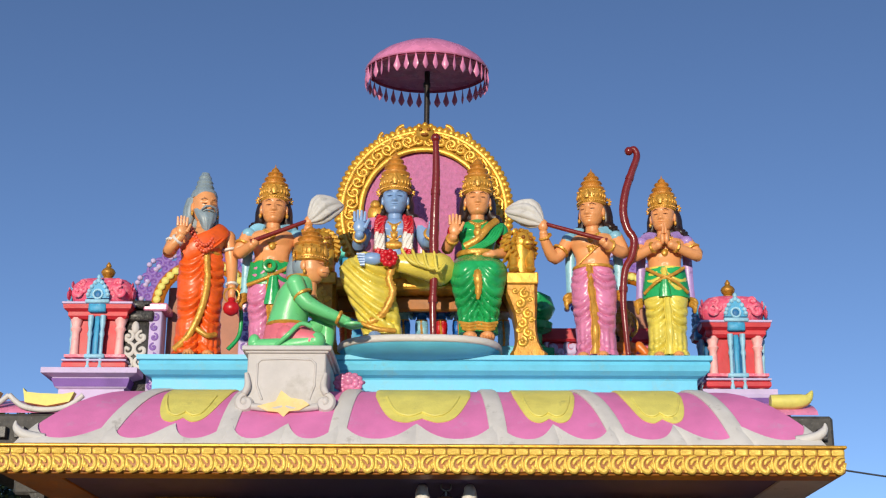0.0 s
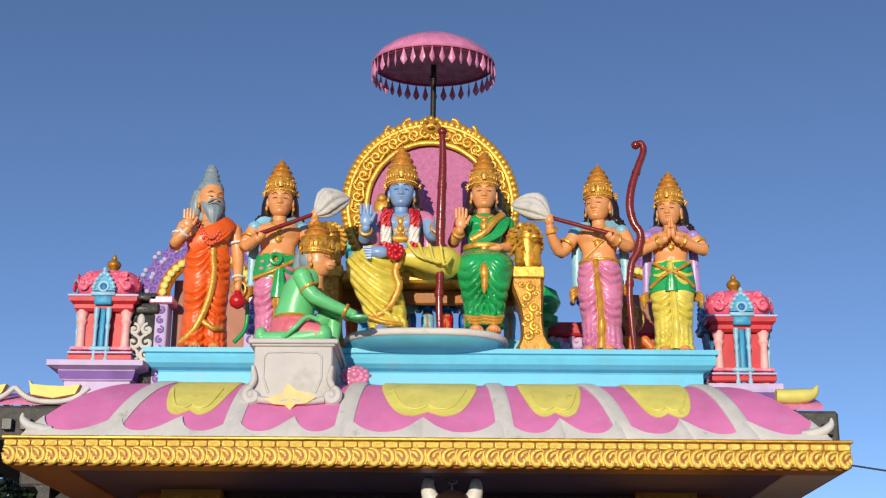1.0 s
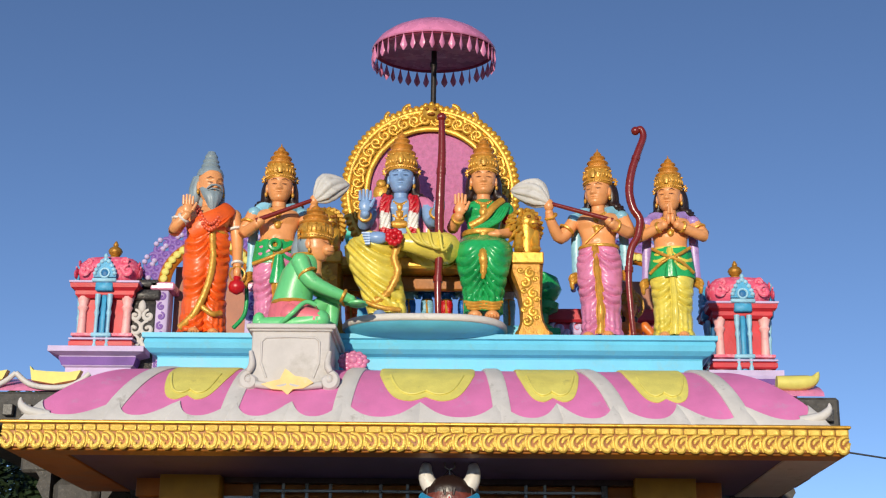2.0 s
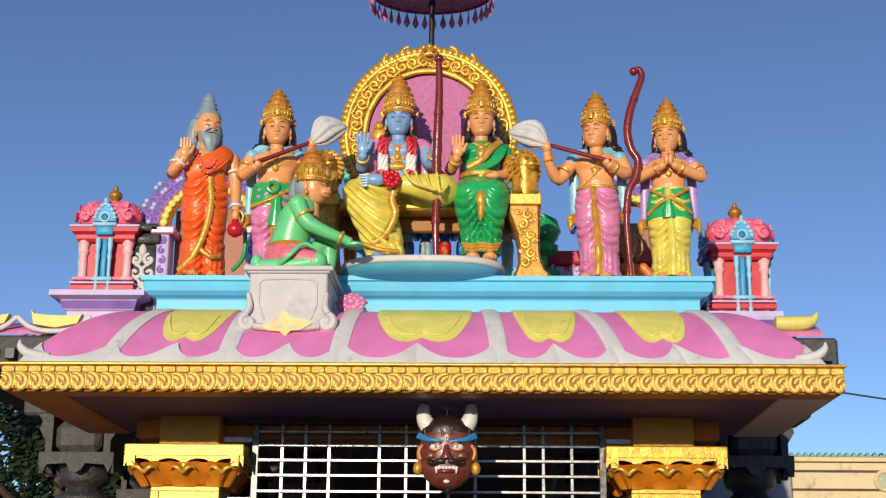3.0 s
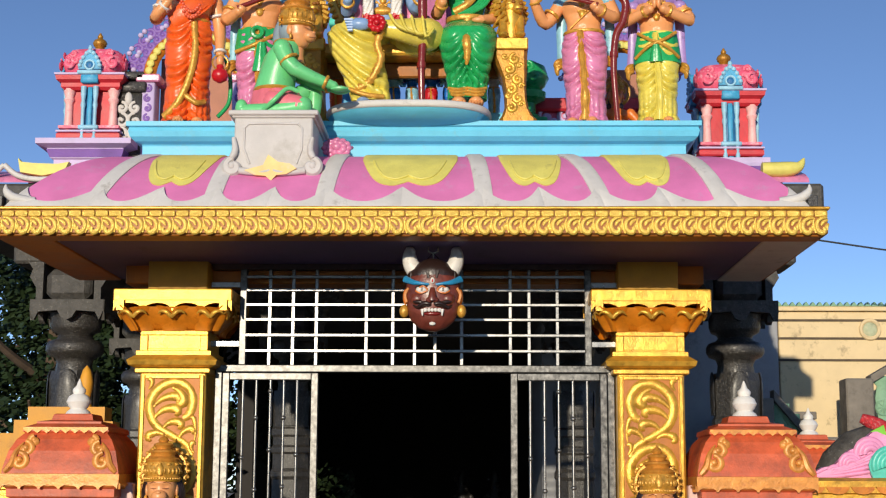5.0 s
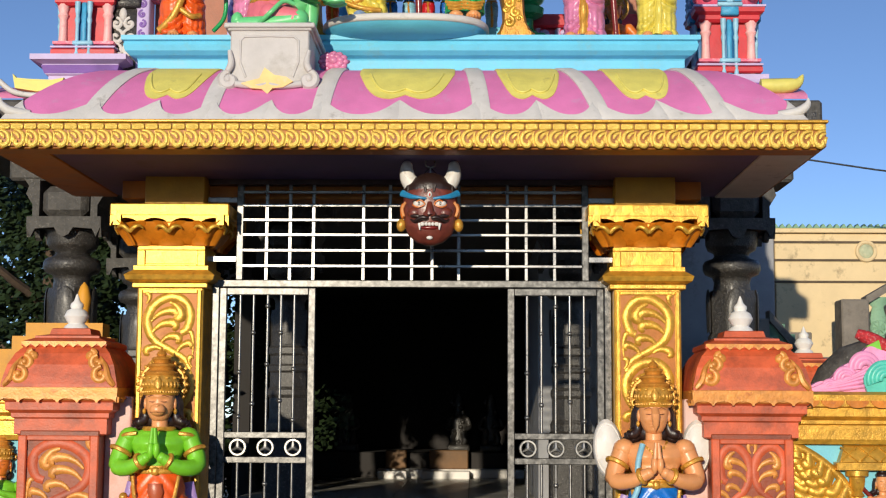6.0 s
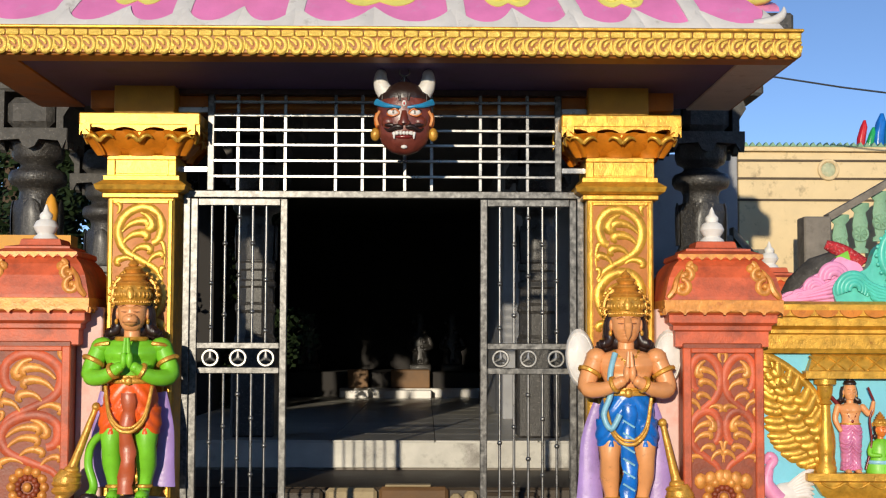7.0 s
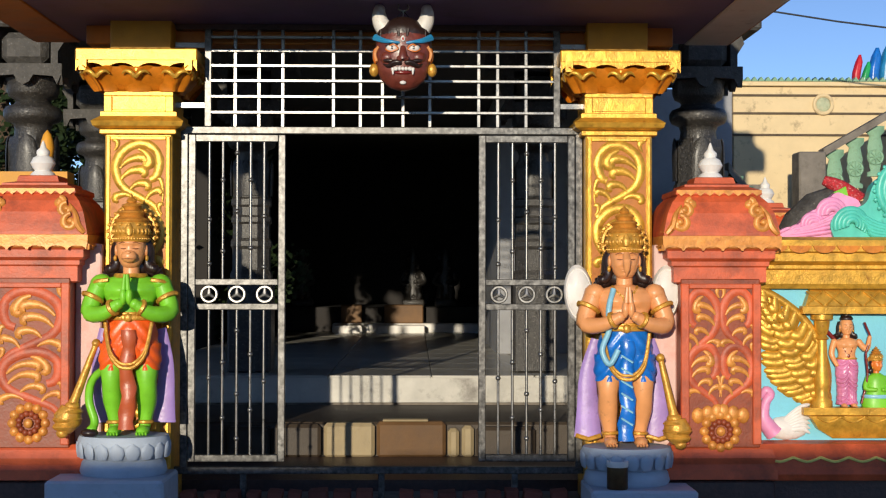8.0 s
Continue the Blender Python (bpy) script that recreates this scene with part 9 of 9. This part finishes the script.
# coloured cloth bundles on its roof
for x, z, r, mt, lab in ((5.10, 0.42, 0.045, SCARLET, "red cloth draped on a pole on the building's roof"), (5.2, 0.34, 0.04, LEAF, "green cloth draped on a pole on the building's roof"), (5.3, 0.5, 0.06, COBALT, "blue cloth draped on a pole on the building's roof"), (5.44, 0.56, 0.07, MASK_BLUE, "blue cloth draped on a pole on the building's roof")):
    g = Geo().loft([(x, 14.4, 3.66, r, r), (x + 0.02, 14.4, 3.66 + z * 0.5, r * 1.1, r), (x + 0.05, 14.4, 3.66 + z * 0.8, r * 0.9, r), (x + 0.06, 14.4, 3.66 + z, r * 0.3, r * 0.3)], mt, 24, 0.1, 5)
    solid("draped_cloth", g, (x, 14.4, 3.66), lab, "cloth", "draped cloths")
# stair with pierced green balustrade
st = thing("outer_stair", (5.5, 13, 0), "weathered concrete stair with pale green balustrade", "stair", kind="structure")
g = Geo()
for k in range(11):
    g.box((4.28 + 0.26 * k, 12.9, 0.0), (4.28 + 0.26 * (k + 1), 13.9, 2.05 + 0.15 * k), CONCRETE, 0.01)
part("flight", g, st)
part("newel", Geo().box((4.02, 12.75, 0), (4.3, 13.05, 2.83), CONCRETE, 0.015), st, "weathered concrete newel")
g = Geo()
g.rings([[(4.28, 12.78, 2.78), (4.28, 12.98, 2.78), (4.28, 12.98, 2.86), (4.28, 12.78, 2.86)], [(6.9, 12.78, 4.3), (6.9, 12.98, 4.3), (6.9, 12.98, 4.38), (6.9, 12.78, 4.38)]], CONCRETE, False)
part("handrail", g, st)
h = Geo()
h.lathe([(0.085, 0), (0.085, 0.04), (0.05, 0.06), (0.06, 0.1), (0.085, 0.3), (0.06, 0.42), (0.1, 0.46), (0.1, 0.52)], (0, 0, 0), GREEN_PALE, 10, squash=(1, 0.4))
h.ring((0, -0.02, 0.2), 0.075, 0.015, GREEN_PALE, "y", 18, 5)
for k in range(4):
    a = math.pi * k / 4
    h.tube([(-0.075 * math.cos(a), -0.03, 0.2 - 0.075 * math.sin(a)), (0.075 * math.cos(a), -0.03, 0.2 + 0.075 * math.sin(a))], 0.008, GREEN_PALE, 5)
bal = h.mesh("baluster")
pieces("baluster", bal, [Matrix.Translation((4.42 + 0.21 * k, 12.88, 2.34 + 0.122 * k)) for k in range(12)], st)
st2 = thing("lower_stair", (3.7, 12, 0), "weathered lower stair wall with green balusters", "stair", kind="structure")
part("landing", Geo().box((3.5, 12.2, 0), (4.0, 12.8, 2.22), CONCRETE, 0.02), st2)
part("post", Geo().box((3.05, 12.3, 0), (3.2, 12.6, 2.6), CONCRETE, 0.015), st2)
g = Geo()
g.rings([[(3.2, 12.3, 2.58), (3.2, 12.5, 2.58), (3.2, 12.5, 2.68), (3.2, 12.3, 2.68)], [(3.52, 12.3, 2.2), (3.52, 12.5, 2.2), (3.52, 12.5, 2.3), (3.52, 12.3, 2.3)]], CONCRETE, False)
g.rings([[(3.98, 12.2, 1.96), (3.98, 12.4, 1.96), (3.98, 12.4, 2.05), (3.98, 12.2, 2.05)], [(4.5, 12.2, 1.65), (4.5, 12.4, 1.65), (4.5, 12.4, 1.72), (4.5, 12.2, 1.72)]], CONCRETE, False)
part("handrail", g, st2)
pieces("baluster", bal, [Matrix.Translation((3.27 + 0.1 * k, 12.4, 2.03 - 0.1 * k)) for k in range(3)] + [Matrix.Translation((4.08 + 0.15 * k, 12.3, 1.42 - 0.09 * k)) for k in range(3)], st2)
# grey building in shade behind the east column
gb = thing("grey_building", (3, 14.5, 0), "grey cement building with a dark lean-to roof", "building")
part("wall", Geo().box((1.0, 13.95, 0), (3.6, 18, 3.62), GREY_WALL, 0.01), gb)
part("lean_to", Geo().box((3.0, 12.9, 2.42), (3.75, 13.94, 2.5), CONCRETE, 0.01), gb)
part("lean_to_wall", Geo().box((3.55, 12.95, 1.6), (3.72, 13.94, 2.42), GREY_WALL, 0.01), gb)
# cable across the sky
g = Geo().tube([(1.2, 12, 4.4), (2.4, 12, 4.27), (3.0, 12, 4.2), (3.6, 12, 4.12), (4.2, 12, 4.03), (4.7, 12, 3.97), (6, 12, 3.85), (9, 12, 3.75)], 0.009, CABLE, 6)
solid("cable", g, (3.0, 12, 4.2), "thin black overhead cable", "cable")

# trees on the west side
BARK = surface("grey_bark", lin(84, 68, 54), 0.9, vary=0.4, scale=8, bump=0.8)
LEAVES = surface("dark_leaves", lin(40, 56, 28), 0.55, vary=0.4, scale=1.5, bump=0.2)


def tree(cx, cy, height, spread, count, seed):
    rng = random.Random(seed)
    ob = thing("tree", (cx, cy, 0), "dense dark green tree behind the temple", "tree", "trees")
    g = Geo()
    g.tube(curve([(cx, cy, 0), (cx + 0.1, cy, height * 0.3), (cx - 0.05, cy + 0.1, height * 0.6), (cx, cy, height * 0.85)], 5), list(np.linspace(0.2, 0.05, 16)), BARK, 8)
    for k in range(9):
        a, z = rng.uniform(0, 6.28), height * rng.uniform(0.25, 0.7)
        g.tube(curve([(cx, cy, z), (cx + 0.5 * spread * math.cos(a), cy + 0.5 * spread * math.sin(a), z + 0.4), (cx + 0.85 * spread * math.cos(a), cy + 0.85 * spread * math.sin(a), z + 0.9)], 4), list(np.linspace(0.07, 0.015, 9)), BARK, 6)
    part("trunk", g, ob)
    clumps = [(cx + rng.gauss(0, spread * 0.5), cy + rng.gauss(0, spread * 0.4), height * rng.uniform(0.18, 1.0), rng.uniform(0.25, 0.55)) for _ in range(70)]
    vs, fs = [], []
    for _ in range(count):
        bx, by, bz, br = rng.choice(clumps)
        d = Vector((rng.gauss(0, 1), rng.gauss(0, 1), rng.gauss(0, 1))).normalized() * br * rng.uniform(0.6, 1.0)
        p = Vector((bx, by, bz)) + d
        u = Vector((rng.gauss(0, 1), rng.gauss(0, 1), rng.gauss(0, 0.6))).normalized()
        w = u.orthogonal().normalized()
        L, W = rng.uniform(0.06, 0.12), rng.uniform(0.025, 0.045)
        k = len(vs)
        vs += [p, p + u * L * 0.5 + w * W, p + u * L, p + u * L * 0.5 - w * W]
        fs.append([k, k + 1, k + 2, k + 3])
    g = Geo()
    g.add(vs, fs, LEAVES, False)
    me = bpy.data.meshes.new("crown")
    me.from_pydata([v - Vector((cx, cy, 0)) for v in g.v], [], g.f)
    me.materials.append(LEAVES)
    cr = new("crown", me)
    cr.parent = ob


tree(-4.7, 15.0, 4.75, 1.5, 30000, 1)
tree(-3.3, 16.5, 4.3, 1.2, 16000, 2)
tree(-6.4, 17.0, 5.2, 1.8, 20000, 3)
# low dark wall under the trees
solid("wall_garden", Geo().box((-9, 12.2, 0), (-3.0, 12.5, 1.75), STONE_GREY, 0.02), (-6, 12.3, 0), "low weathered garden wall below the trees", "wall", kind="structure")
# unseen walls added behind the viewer to shade the foot of the gate
for x0, x1, h in ((-6.6, -3.2, 2.36), (-3.2, 3.2, 2.42)):
    ob = thing("unseen_shade_wall", ((x0 + x1) / 2, -6, 0), "unseen cement wall added behind the viewer to cast shade", "wall", kind="structure")
    part("wall", Geo().box((x0, -6.3, 0), (x1, -6.0, h), GREY_WALL, 0.01), ob)
